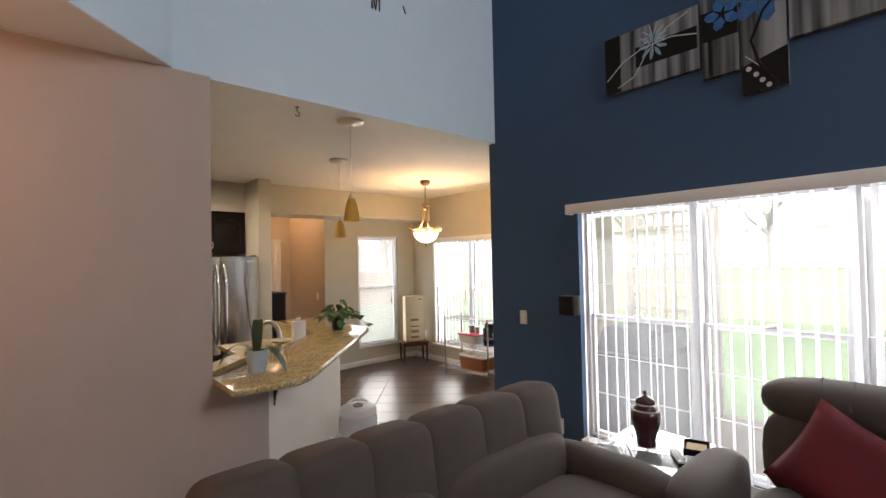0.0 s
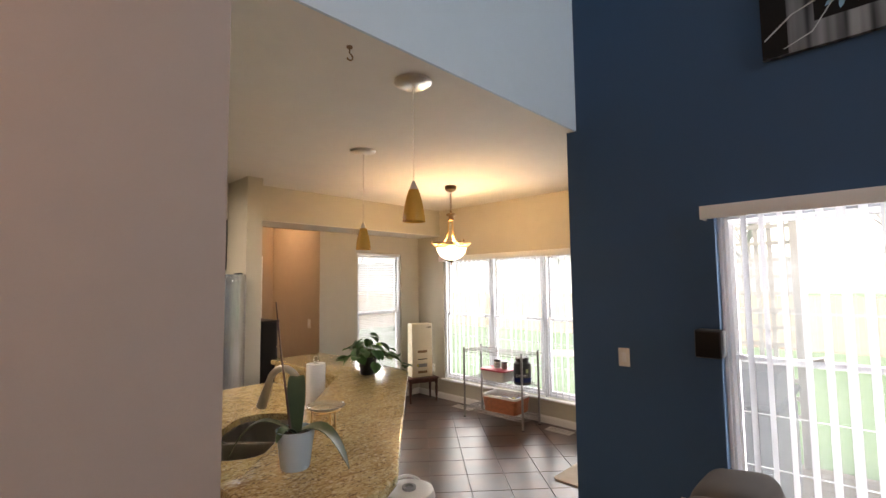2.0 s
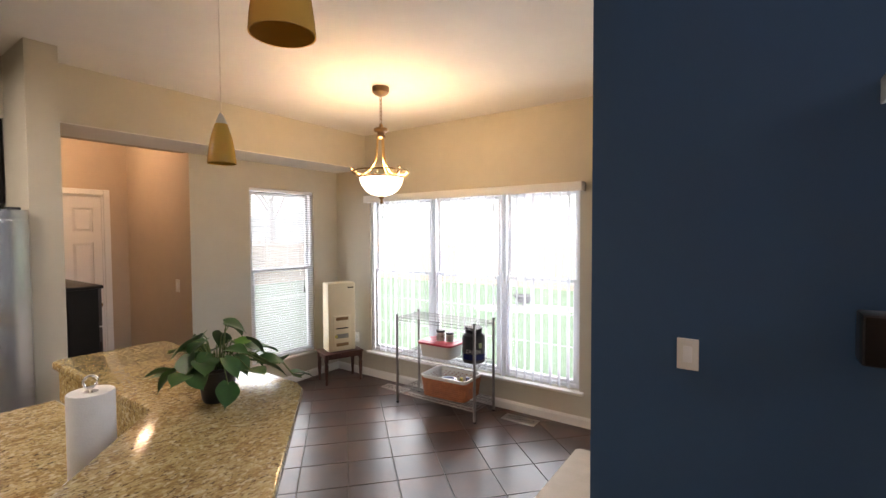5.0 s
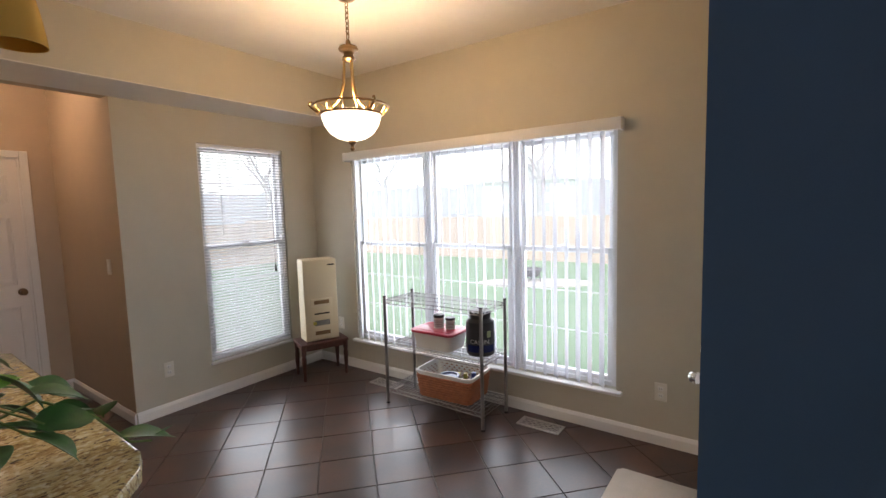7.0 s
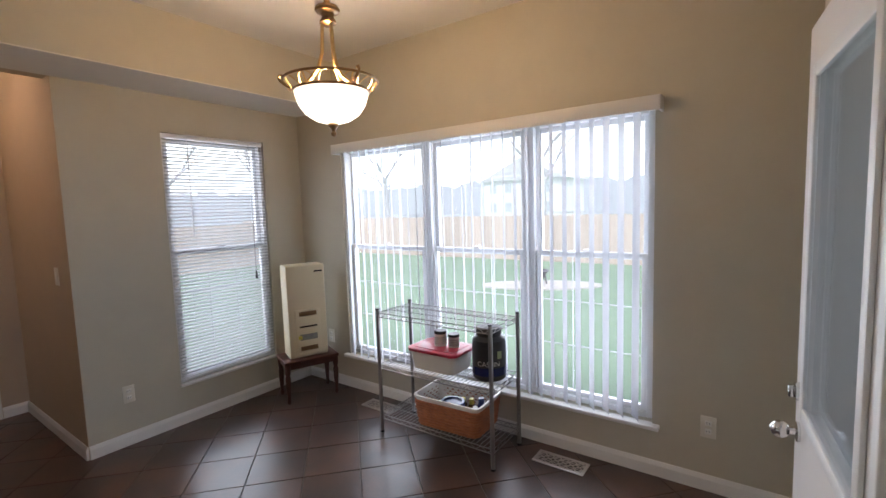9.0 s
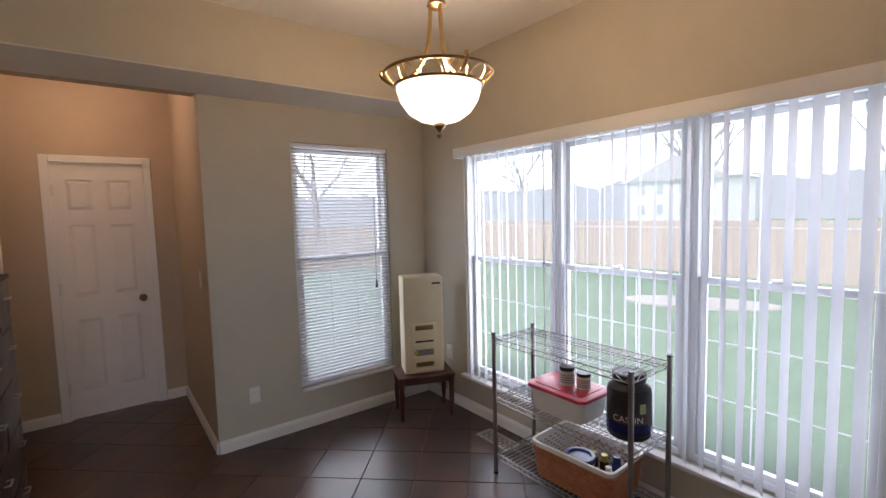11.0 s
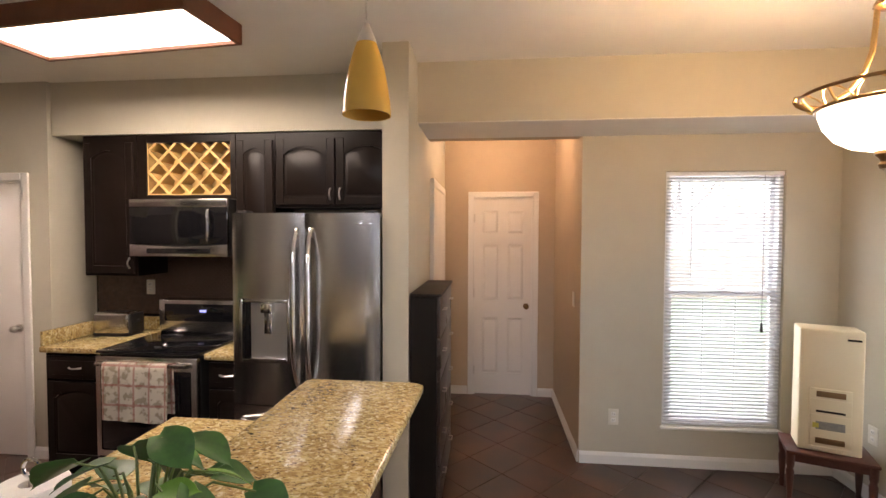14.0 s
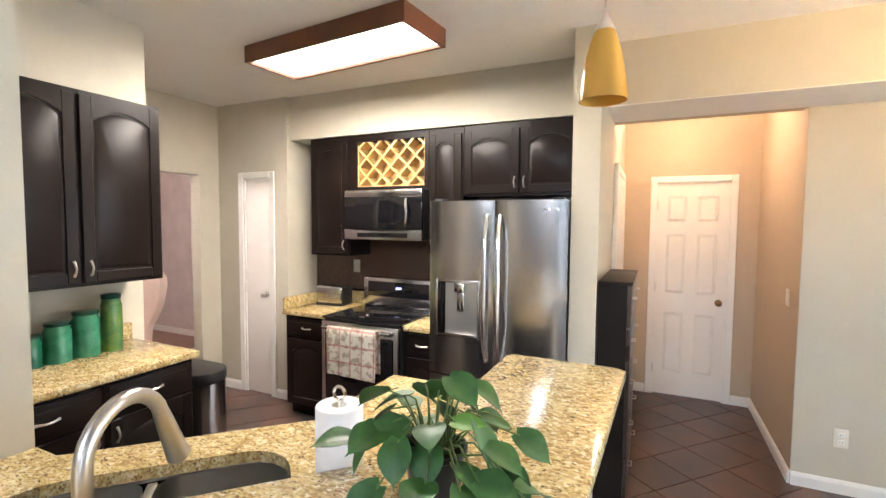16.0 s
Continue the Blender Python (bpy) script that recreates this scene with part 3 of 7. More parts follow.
# ---- windows ----
def sash_window(name, m, w, h, cols, rows, label, fr=0.03, s=0.032):
    """A double-hung window in local x (width) and z, room side at y = 0, going back to +y."""
    root = thing(name, m, label, "window", kind="structure")
    bm = bmesh.new()
    for b in ((0, fr, 0.02, 0.11, 0, h), (w - fr, w, 0.02, 0.11, 0, h), (fr, w - fr, 0.02, 0.11, 0, fr), (fr, w - fr, 0.02, 0.11, h - fr, h)):
        box(bm, *b, 0.003)
    part("window_frame", bm, M_VINYL, root)
    mid = h * 0.53
    for nm, z0, z1, y0 in (("lower_sash", fr, mid + 0.02, 0.035), ("upper_sash", mid - 0.02, h - fr, 0.068)):
        bm = bmesh.new()
        for b in ((fr, fr + s, y0, y0 + 0.03, z0, z1), (w - fr - s, w - fr, y0, y0 + 0.03, z0, z1), (fr + s, w - fr - s, y0, y0 + 0.03, z0, z0 + s), (fr + s, w - fr - s, y0, y0 + 0.03, z1 - s, z1)):
            box(bm, *b, 0.003)
        sash = part(nm, bm, M_VINYL, root)
        gx0, gx1, gz0, gz1 = fr + s, w - fr - s, z0 + s, z1 - s
        bm = bmesh.new()
        box(bm, gx0, gx1, y0 + 0.013, y0 + 0.016, gz0, gz1)
        p = part("pane", bm, M_PANE, sash)
        p.visible_shadow = False
        bm = bmesh.new()
        for k in range(1, cols):
            x = gx0 + (gx1 - gx0) * k / cols
            box(bm, x - 0.003, x + 0.003, y0 + 0.018, y0 + 0.022, gz0, gz1)
        for k in range(1, rows):
            z = gz0 + (gz1 - gz0) * k / rows
            box(bm, gx0, gx1, y0 + 0.0185, y0 + 0.0215, z - 0.003, z + 0.003)
        part("muntins", bm, M_VINYL, sash)
        if nm == "lower_sash":
            bm = bmesh.new()
            box(bm, w / 2 - 0.03, w / 2 + 0.03, y0 - 0.004, y0 + 0.02, z1, z1 + 0.014, 0.003)
            cyl(bm, (w / 2, y0 + 0.008, z1 + 0.012), (w / 2 + 0.03, y0 + 0.004, z1 + 0.022), 0.006, n=8)
            part("sash_lock", bm, M_NICKEL, sash)
    return root


EAST = lambda y1, z: Matrix.Translation((E, y1, z)) @ pose(0, 0, 0, 0, 0, -90)
NOOKW = [(5.188, 6.035), (4.385, 5.172), (3.645, 4.366)]
for y0, y1 in NOOKW:
    sash_window("window_1", EAST(y1, 0.31), y1 - y0, 1.71, 3, 3, "white double-hung window with thin grid bars")
for y0, y1 in LW:
    sash_window("window_2", Matrix.Translation((B + 0.045, y1, 0.33)) @ pose(0, 0, 0, 0, 0, -90), y1 - y0, 1.71, 3, 3, "white double-hung window with thin grid bars", 0.022, 0.027)
sash_window("window_3", pose(3.79, N, 0.30), 0.785, 1.805, 3, 3, "tall white double-hung window in the nook")


def mullions(name, x, spans, z0, z1):
    root = thing(name, pose(x, 0, 0), "white vinyl posts between the windows", "window frame", kind="structure")
    for a, b in spans:
        bm = bmesh.new()
        box(bm, 0.015, 0.12, a, b, z0, z1, 0.004)
        part("post", bm, M_VINYL, root)


mullions("window_posts_nook", E, [(6.035, 6.05), (5.172, 5.188), (4.366, 4.385), (3.64, 3.645)], 0.29, 2.03)
mullions("window_posts_living", B + 0.045, [(2.05, 2.07), (1.256, 1.270), (0.484, 0.496), (-0.28, -0.27)], 0.31, 2.05)


def sill(name, b):
    bm = bmesh.new()
    box(bm, *b, 0.006)
    return tagged(part(name, bm, M_TRIM), "white painted window sill", "window sill", kind="structure")


sill("window_sill_nook", (E - 0.045, E + 0.02, 3.60, 6.09, 0.27, 0.295))
sill("window_sill_living", (B - 0.045, B + 0.06, -0.275, 2.065, 0.30, 0.325))
sill("window_sill_north", (3.775, 4.59, N - 0.02, N + 0.03, 0.275, 0.295))


def vertical_blind(name, x, y0, y1, ztop, zbot, angle, label, pitch=0.078):
    """Vanes in front of a wall of constant x that faces -x."""
    root = thing(name, pose(x, (y0 + y1) / 2, ztop), label, "blind")
    half = (y1 - y0) / 2
    bm = bmesh.new()
    box(bm, -0.095, -0.082, -half, half, -0.075, 0.0, 0.003)
    box(bm, -0.082, 0.0, -half, -half + 0.012, -0.075, 0.0, 0.003)
    box(bm, -0.082, 0.0, half - 0.012, half, -0.075, 0.0, 0.003)
    box(bm, -0.082, 0.0, -half, half, -0.012, 0.0)
    part("valance", bm, M_TRIM, root, "white blind valance")
    bm = bmesh.new()
    box(bm, -0.065, -0.03, -half + 0.02, half - 0.02, -0.05, -0.02, 0.003)
    part("rail", bm, M_VINYL, root)
    bm = bmesh.new()
    n, w = 6, 0.089
    h = ztop - zbot - 0.05
    cols = []
    for k in range(n + 1):
        u = (k / n - 0.5) * w
        cols.append([bm.verts.new((0.006 * (1 - (2 * k / n - 1) ** 2), u, z)) for z in (-0.05, -0.05 - h)])
    for a, b in zip(cols, cols[1:]):
        bm.faces.new((a[0], b[0], b[1], a[1]))
    vane = mesh_of("vane", bm, M_VANE, 60)
    k = int((y1 - y0 - 0.24) / pitch)
    rng = random.Random(7)
    for i in range(k + 1):
        y = -half + 0.12 + (2 * half - 0.24) * i / k
        share("vane", vane, root, pose(-0.05, y, 0, 0, 0, angle + rng.uniform(-3, 3)))
    return root


vertical_blind("vertical_blind", E, 3.60, 6.06, 2.055, 0.32, -52, "open white vertical blinds under a plain valance")
vertical_blind("vertical_blind", B, -0.35, 2.12, 2.095, 0.34, -64, "open white vertical blinds under a plain valance")

# horizontal mini blind on the tall window
root = thing("mini_blind", pose(4.182, N + 0.012, 2.106), "open white horizontal mini blind with a wand", "blind")
bm = bmesh.new()
box(bm, -0.393, 0.393, -0.002, 0.026, -0.028, 0.0, 0.003)
part("head_rail", bm, M_VINYL, root)
bm = bmesh.new()
box(bm, -0.385, 0.385, 0.0, 0.022, -1.80, -1.785, 0.003)
part("bottom_rail", bm, M_VINYL, root)
bm = bmesh.new()
vs = [[bm.verts.new((x, 0.003 + u, 0.003 * (1 - (u / 0.0125) ** 2))) for u in (-0.0125, -0.0045, 0.0045, 0.0125)] for x in (-0.385, 0.385)]
for k in range(3):
    bm.faces.new((vs[0][k], vs[1][k], vs[1][k + 1], vs[0][k + 1]))
slat = mesh_of("slat", bm, M_SLAT)
for i in range(70):
    share("slat", slat, root, pose(0, 0, -0.045 - i * 0.0249, 30, 0, 0))
for x in (-0.25, 0.0, 0.25):
    bm = bmesh.new()
    cyl(bm, (x, 0.012, -0.02), (x, 0.012, -1.78), 0.0012, n=5)
    part("ladder_cord", bm, M_VINYL, root)
bm = bmesh.new()
cyl(bm, (-0.22, -0.012, -0.03), (-0.22, -0.012, -0.75), 0.004, n=8)
part("wand", bm, M_VINYL, root)
bm = bmesh.new()
cyl(bm, (0.26, -0.01, -0.03), (0.26, -0.01, -1.05), 0.0015, n=5)
lathe(bm, [(0.0, -1.05), (0.006, -1.06), (0.011, -1.12), (0.0, -1.125)], 10, (0.26, -0.01, 0))
part("pull_cord", bm, M_BLACKPLASTIC, root, "pull cord with a dark tassel")


# ---- bar and counters ----
BAR = 1.075
M_PONY = surf("pony_wall_paint", (0.60, 0.58, 0.53), (0.57, 0.55, 0.50), 0.7, bump=0.15, bscale=260)
bm = bmesh.new()
prism(bm, [(0.97, 2.86), (2.03, 3.965), (2.03, 4.93), (1.90, 4.93), (1.90, 4.02), (0.83, 2.90)], 0, BAR - 0.04)
tagged(part("wall_bar", bm, M_PONY, smooth=None), "pale grey half wall carrying the bar", "wall", kind="structure")
bm = bmesh.new()
prism(bm, [(0.666, 2.86), (0.968, 2.86), (0.83, 2.90), (0.83, 2.98), (0.666, 2.98)], 0, BAR - 0.04)
tagged(part("wall_bar_end", bm, M_TAUPE, smooth=None), "taupe half wall beside the bar", "wall", kind="structure")
top = thing("bar_counter", pose(0, 0, 0), "speckled gold granite bar top on a half wall", "counter")
bm = bmesh.new()
prism(bm, [(0.668, 2.52), (1.00, 2.49), (1.09, 2.54), (2.235, 3.785), (2.262, 3.85), (2.295, 4.98), (2.265, 5.01), (1.84, 5.01), (1.815, 4.985), (1.815, 4.02), (0.745, 2.90), (0.668, 2.90)], BAR - 0.038, BAR, 0.009)
part("slab", bm, M_GRANITE, top, "polished granite slab")


def corbel(m):
    bm = bmesh.new()
    box(bm, -0.012, 0.012, -0.006, 0.0, -0.20, 0.0, 0.002)
    box(bm, -0.012, 0.012, -0.19, -0.006, -0.008, 0.0, 0.002)
    plate = part("bracket", bm, M_BLACKPLASTIC, top, "black iron bracket under the bar", m=m)
    bm = bmesh.new()
    tube(bm, [(0, -0.004 - 0.15 * (1 - math.cos(a)), -0.17 + 0.16 * math.sin(a)) for a in [k * math.pi / 16 for k in range(9)]], 0.007, 8)
    part("brace", bm, M_BLACKPLASTIC, plate)


corbel(pose(1.02, 2.91, BAR - 0.04, 0, 0, 46))
corbel(pose(1.55, 3.464, BAR - 0.04, 0, 0, 46))

LOW = 0.90
sc = thing("sink_counter", pose(0, 0, 0), "speckled gold granite worktop with a steel sink let in", "counter")
U, V = Vector((0.69, 0.724, 0)), Vector((-0.724, 0.69, 0))
SINK = Vector((1.175, 3.835, 0))
outer = [(0.575, 2.985), (0.79, 2.985), (0.79, 2.93), (1.82, 4.01), (1.82, 4.985), (1.25, 4.985), (1.25, 4.42), (0.70, 3.86), (0.575, 3.86)]
hole = []
hu, hv, hr = 0.37, 0.185, 0.14
for cx, cy, a0 in ((hu - hr, hv - hr, 0), (-hu + hr, hv - hr, 90), (-hu + hr, -hv + hr, 180), (hu - hr, -hv + hr, 270)):
    for k in range(5):
        a = radians(a0 + k * 22.5)
        q = SINK + U * (cx + hr * math.cos(a)) + V * (cy + hr * math.sin(a))
        hole.append((q.x, q.y))
bm = bmesh.new()
for z in (LOW, LOW - 0.038):
    rim = []
    for loop in (outer, hole):
        vs = [bm.verts.new((x, y, z)) for x, y in loop]
        rim += [bm.edges.new((vs[i], vs[(i + 1) % len(vs)])) for i in range(len(vs))]
    bmesh.ops.triangle_fill(bm, edges=rim, use_beauty=True)
bm.verts.ensure_lookup_table()
k = len(outer) + len(hole)
for a, cnt in ((0, len(outer)), (len(outer), len(hole))):
    for i in range(cnt):
        p, q = a + i, a + (i + 1) % cnt
        bm.faces.new((bm.verts[p], bm.verts[q], bm.verts[k + q], bm.verts[k + p]))
bmesh.ops.recalc_face_normals(bm, faces=bm.faces)
part("slab", bm, M_GRANITE, sc, "polished granite slab", smooth=None)
bm = bmesh.new()
prism(bm, [(1.822, 4.01), (1.84, 4.01), (1.84, 4.93), (1.822, 4.93)], LOW + 0.005, BAR - 0.04)
prism(bm, [(0.80, 2.935), (0.815, 2.92), (1.84, 3.99), (1.822, 4.01)], LOW + 0.005, BAR - 0.04)
part("upstand", bm, M_GRANITE, sc, "granite strip below the bar")

M_SINK = brushed("sink_steel", (0.62, 0.61, 0.59), 0.33, (10, 10, 10))
sk = thing("sink", Matrix.Translation(SINK) @ pose(0, 0, LOW - 0.04, 0, 0, math.degrees(math.atan2(U.y, U.x))), "stainless double bowl undermount sink", "sink")
for nm, a, b in (("bowl", -0.365, -0.03), ("bowl", 0.0, 0.365)):
    bm = bmesh.new()
    rings = []
    for inset, z in ((0.0, 0.0), (0.006, -0.10), (0.02, -0.17), (0.06, -0.185), (0.13, -0.19)):
        ring = []
        x0, x1, y0, y1, r = a + inset, b - inset, -0.18 + inset, 0.18 - inset, 0.06
        r = min(r, (x1 - x0) / 2.2, (y1 - y0) / 2.2)
        for cx, cy, a0 in ((x1 - r, y1 - r, 0), (x0 + r, y1 - r, 90), (x0 + r, y0 + r, 180), (x1 - r, y0 + r, 270)):
            ring += [bm.verts.new((cx + r * math.cos(radians(a0 + t * 18)), cy + r * math.sin(radians(a0 + t * 18)), z)) for t in range(6)]
        rings.append(ring)
    for p, q in zip(rings, rings[1:]):
        for i in range(len(p)):
            bm.faces.new((p[i], q[i], q[(i + 1) % len(p)], p[(i + 1) % len(p)]))
    bm.faces.new(rings[-1])
    bmesh.ops.solidify(bm, geom=bm.faces[:], thickness=0.002)
    part(nm, bm, M_SINK, sk)
    bm = bmesh.new()
    lathe(bm, [(0.0, -0.186), (0.03, -0.186), (0.042, -0.183), (0.045, -0.188)], 20, ((a + b) / 2, 0, 0))
    part("drain", bm, M_CHROME, sk, "round steel drain")
bm = bmesh.new()
box(bm, -0.03, 0.0, -0.175, 0.175, -0.03, -0.004, 0.006)
box(bm, -0.385, 0.385, 0.18, 0.20, -0.006, 0.0)
box(bm, -0.385, 0.385, -0.20, -0.18, -0.006, 0.0)
part("divider", bm, M_SINK, sk)

fa = thing("faucet", pose(1.335, 3.62, LOW, 0, 0, 18) @ Matrix.Scale(1.03, 4), "brushed steel gooseneck faucet with a pull-down head", "faucet")
bm = bmesh.new()
lathe(bm, [(0.0, 0.0), (0.03, 0.0), (0.03, 0.008), (0.022, 0.014), (0.022, 0.05), (0.021, 0.11), (0.0, 0.11)], 20)
part("base", bm, M_NICKEL, fa)
bm = bmesh.new()
pts = [(0, 0, 0.09), (0, 0, 0.16), (0, 0, 0.215)] + [(0, 0.11 - 0.11 * math.cos(a), 0.215 + 0.11 * math.sin(a)) for a in [radians(k * 15) for k in range(1, 12)]]
tube(bm, pts, [0.019, 0.0185, 0.018] + [0.0175] * 11, 16)
part("spout", bm, M_NICKEL, fa)
bm = bmesh.new()
e = Vector(pts[-1])
dn = (Vector(pts[-1]) - Vector(pts[-2])).normalized()
tube(bm, [e - dn * 0.01, e + dn * 0.02, e + dn * 0.11, e + dn * 0.14, e + dn * 0.146], [0.018, 0.020, 0.026, 0.028, 0.022], 16)
part("spray_head", bm, M_NICKEL, fa)
bm = bmesh.new()
tube(bm, [(0.018, 0, 0.07), (0.05, 0, 0.075), (0.11, -0.01, 0.11)], [0.009, 0.008, 0.006], 10)
part("handle", bm, M_NICKEL, fa)


# ---- cabinets ----
def arch_door_bm(w, h, arch=True, t=0.02, st=0.055):
    """A raised-panel cabinet door, front at y = 0 facing -y, x from 0 to w, z from 0 to h."""
    bm = bmesh.new()
    box(bm, 0.004, w - 0.004, 0.009, t, 0.004, h - 0.004)
    for b in ((0, st, 0, t - 0.001, 0, h), (w - st, w, 0, t - 0.001, 0, h), (st, w - st, 0, t - 0.001, 0, st)):
        box(bm, *b, 0.003, 1)
    iw = w - 2 * st
    rise = min(0.055, iw * 0.28) if arch else 0.0
    base = h - st - rise
    seg = 12

    def curve(k, off):
        u = k / seg
        return (st + off + (iw - 2 * off) * u, base - off + rise * math.sin(math.pi * u) ** 0.75)
    poly = [(w - st, h), (st, h)] + [curve(k, 0) for k in range(seg + 1)]
    prism(bm, poly, 0.0, t - 0.001, axis="y")
    g = 0.012
    field = [(st + g, st + g)] + [curve(k, g) for k in range(seg + 1)] + [(w - st - g, st + g)]
    g2 = 0.03
    field2 = [(st + g2, st + g2)] + [curve(k, g2) for k in range(seg + 1)] + [(w - st - g2, st + g2)]
    bmesh.ops.recalc_face_normals(bm, faces=bm.faces)
    pan = bmesh.new()
    lo = [pan.verts.new((x, 0.0095, z)) for x, z in field]
    hi = [pan.verts.new((x, 0.002, z)) for x, z in field2]
    for i in range(len(lo)):
        j = (i + 1) % len(lo)
        pan.faces.new((lo[i], lo[j], hi[j], hi[i]))
    pan.faces.new(hi), pan.faces.new(lo)
    bmesh.ops.recalc_face_normals(pan, faces=pan.faces)
    return bm, pan


def pull_bm(length=0.09, upright=True, x=0.0, z=0.0):
    bm = bmesh.new()
    pts = []
    for k in range(9):
        u = k / 8
        a = (u - 0.5) * length
        out = -0.004 - 0.022 * math.sin(math.pi * u)
        pts.append((x, out, z + a) if upright else (x + a, out, z))
    tube(bm, pts, [0.007, 0.006, 0.005, 0.005, 0.005, 0.005, 0.005, 0.006, 0.007], 10)
    return bm


def cabinet(name, m, w, h, d, fronts, label, toe=0.0, cat="cabinet"):
    """fronts: (kind, x, z, w, h, handle side). Front plane of the box is at y = 0, doors stand 2 cm proud."""
    root = thing(name, m, label, cat)
    bm = bmesh.new()
    if toe:
        box(bm, 0, w, 0.0, d, toe, h, 0.002)
        box(bm, 0.002, w - 0.002, 0.06, d, 0, toe)
    else:
        box(bm, 0, w, 0.0, d, 0, h, 0.002)
    part("body", bm, M_ESPRESSO, root, smooth=None)
    for kind, x, z, fw, fh, side in fronts:
        if kind == "drawer":
            bm = bmesh.new()
            box(bm, 0, fw, 0, 0.019, 0, fh, 0.004)
            box(bm, 0.03, fw - 0.03, -0.003, 0.004, 0.03, fh - 0.03, 0.003)
            f = part("drawer_front", bm, M_ESPRESSO, root, m=pose(x, -0.02, z))
            part("pull", pull_bm(0.09, False, fw / 2, fh / 2), M_NICKEL, f, "satin nickel pull")
        else:
            stiles, pan = arch_door_bm(fw, fh, kind == "arch")
            f = part("door", stiles, M_ESPRESSO, root, m=pose(x, -0.02, z), smooth=25)
            part("panel", pan, M_ESPRESSO, f, smooth=25)
            if side:
                hx = 0.028 if side[0] == "l" else fw - 0.028
                hz = 0.075 if side[1] == "b" else fh - 0.075
                part("pull", pull_bm(0.075, True, hx, hz), M_NICKEL, f, "satin nickel pull")
    return root


# along the north wall
cabinet("base_cabinet", pose(-0.425, 6.0, 0), 0.475, 0.86, 0.595, [("drawer", 0.02, 0.685, 0.435, 0.155, ""), ("arch", 0.02, 0.12, 0.435, 0.545, "rt")], "espresso base cabinet beside the cooker", 0.1)
cabinet("base_cabinet", pose(0.765, 5.96, 0), 0.27, 0.86, 0.635, [("drawer", 0.012, 0.685, 0.246, 0.155, ""), ("arch", 0.012, 0.12, 0.246, 0.545, "")], "narrow espresso base cabinet beside the refrigerator", 0.1)
for nm, x0, x1, y0 in (("worktop", -0.44, 0.052, 5.965), ("worktop", 0.762, 1.037, 5.915)):
    w = thing(nm, pose(0, 0, 0), "speckled gold granite worktop with an upstand", "counter")
    bm = bmesh.new()
    box(bm, x0, x1, y0, N - 0.004, 0.862, LOW, 0.006)
    part("slab", bm, M_GRANITE, w)
    bm = bmesh.new()
    box(bm, x0, x1, N - 0.024, N - 0.004, LOW, LOW + 0.10, 0.003)
    if x0 < 0:
        box(bm, x0, x0 + 0.02, y0 + 0.01, N - 0.026, LOW, LOW + 0.10, 0.003)
    part("upstand", bm, M_GRANITE, w)
UZ = 2.364
cabinet("wall_cabinet", pose(-0.40, 6.29, 1.35), 0.42, UZ - 1.35, 0.305, [("arch", 0.02, 0.02, 0.38, 0.94, "rb")], "tall espresso wall cabinet")
cabinet("wall_cabinet", pose(0.772, 6.29, 1.40), 0.29, UZ - 1.40, 0.305, [("arch", 0.012, 0.02, 0.265, 0.89, "lb")], "narrow espresso wall cabinet")
cabinet("wall_cabinet", pose(1.066, 6.285, 1.84), 0.868, UZ - 1.84, 0.31, [("arch", 0.012, 0.02, 0.415, 0.455, "rb"), ("arch", 0.440, 0.02, 0.415, 0.455, "lb")], "espresso cabinet above the refrigerator")

# wine rack cabinet above the microwave
M_PINE = surf("pale_pine", (0.62, 0.42, 0.17), (0.52, 0.33, 0.12), 0.5, scale=9, bump=0.1)
wr = thing("wine_rack", pose(0.025, 6.29, 1.905), "espresso cabinet with a pale wooden lattice wine rack", "wine rack")
ww, wh = 0.745, UZ - 1.905
bm = bmesh.new()
for b in ((0, 0.07, 0, 0.305, 0, wh), (ww - 0.04, ww, 0, 0.305, 0, wh), (0.07, ww - 0.04, 0, 0.305, 0, 0.03), (0.07, ww - 0.04, 0, 0.305, wh - 0.055, wh)):
    box(bm, *b, 0.002)
part("frame", bm, M_ESPRESSO, wr, smooth=None)
bm = bmesh.new()
box(bm, 0.07, ww - 0.04, 0.28, 0.30, 0.03, wh - 0.055)
box(bm, 0.07, 0.078, 0.01, 0.28, 0.03, wh - 0.055)
box(bm, ww - 0.048, ww - 0.04, 0.01, 0.28, 0.03, wh - 0.055)
box(bm, 0.078, ww - 0.048, 0.01, 0.28, 0.03, 0.038)
part("lining", bm, M_PINE, wr, "pale wooden lining", smooth=None)
x0, x1, z0, z1 = 0.078, ww - 0.048, 0.038, wh - 0.055
step = 0.155
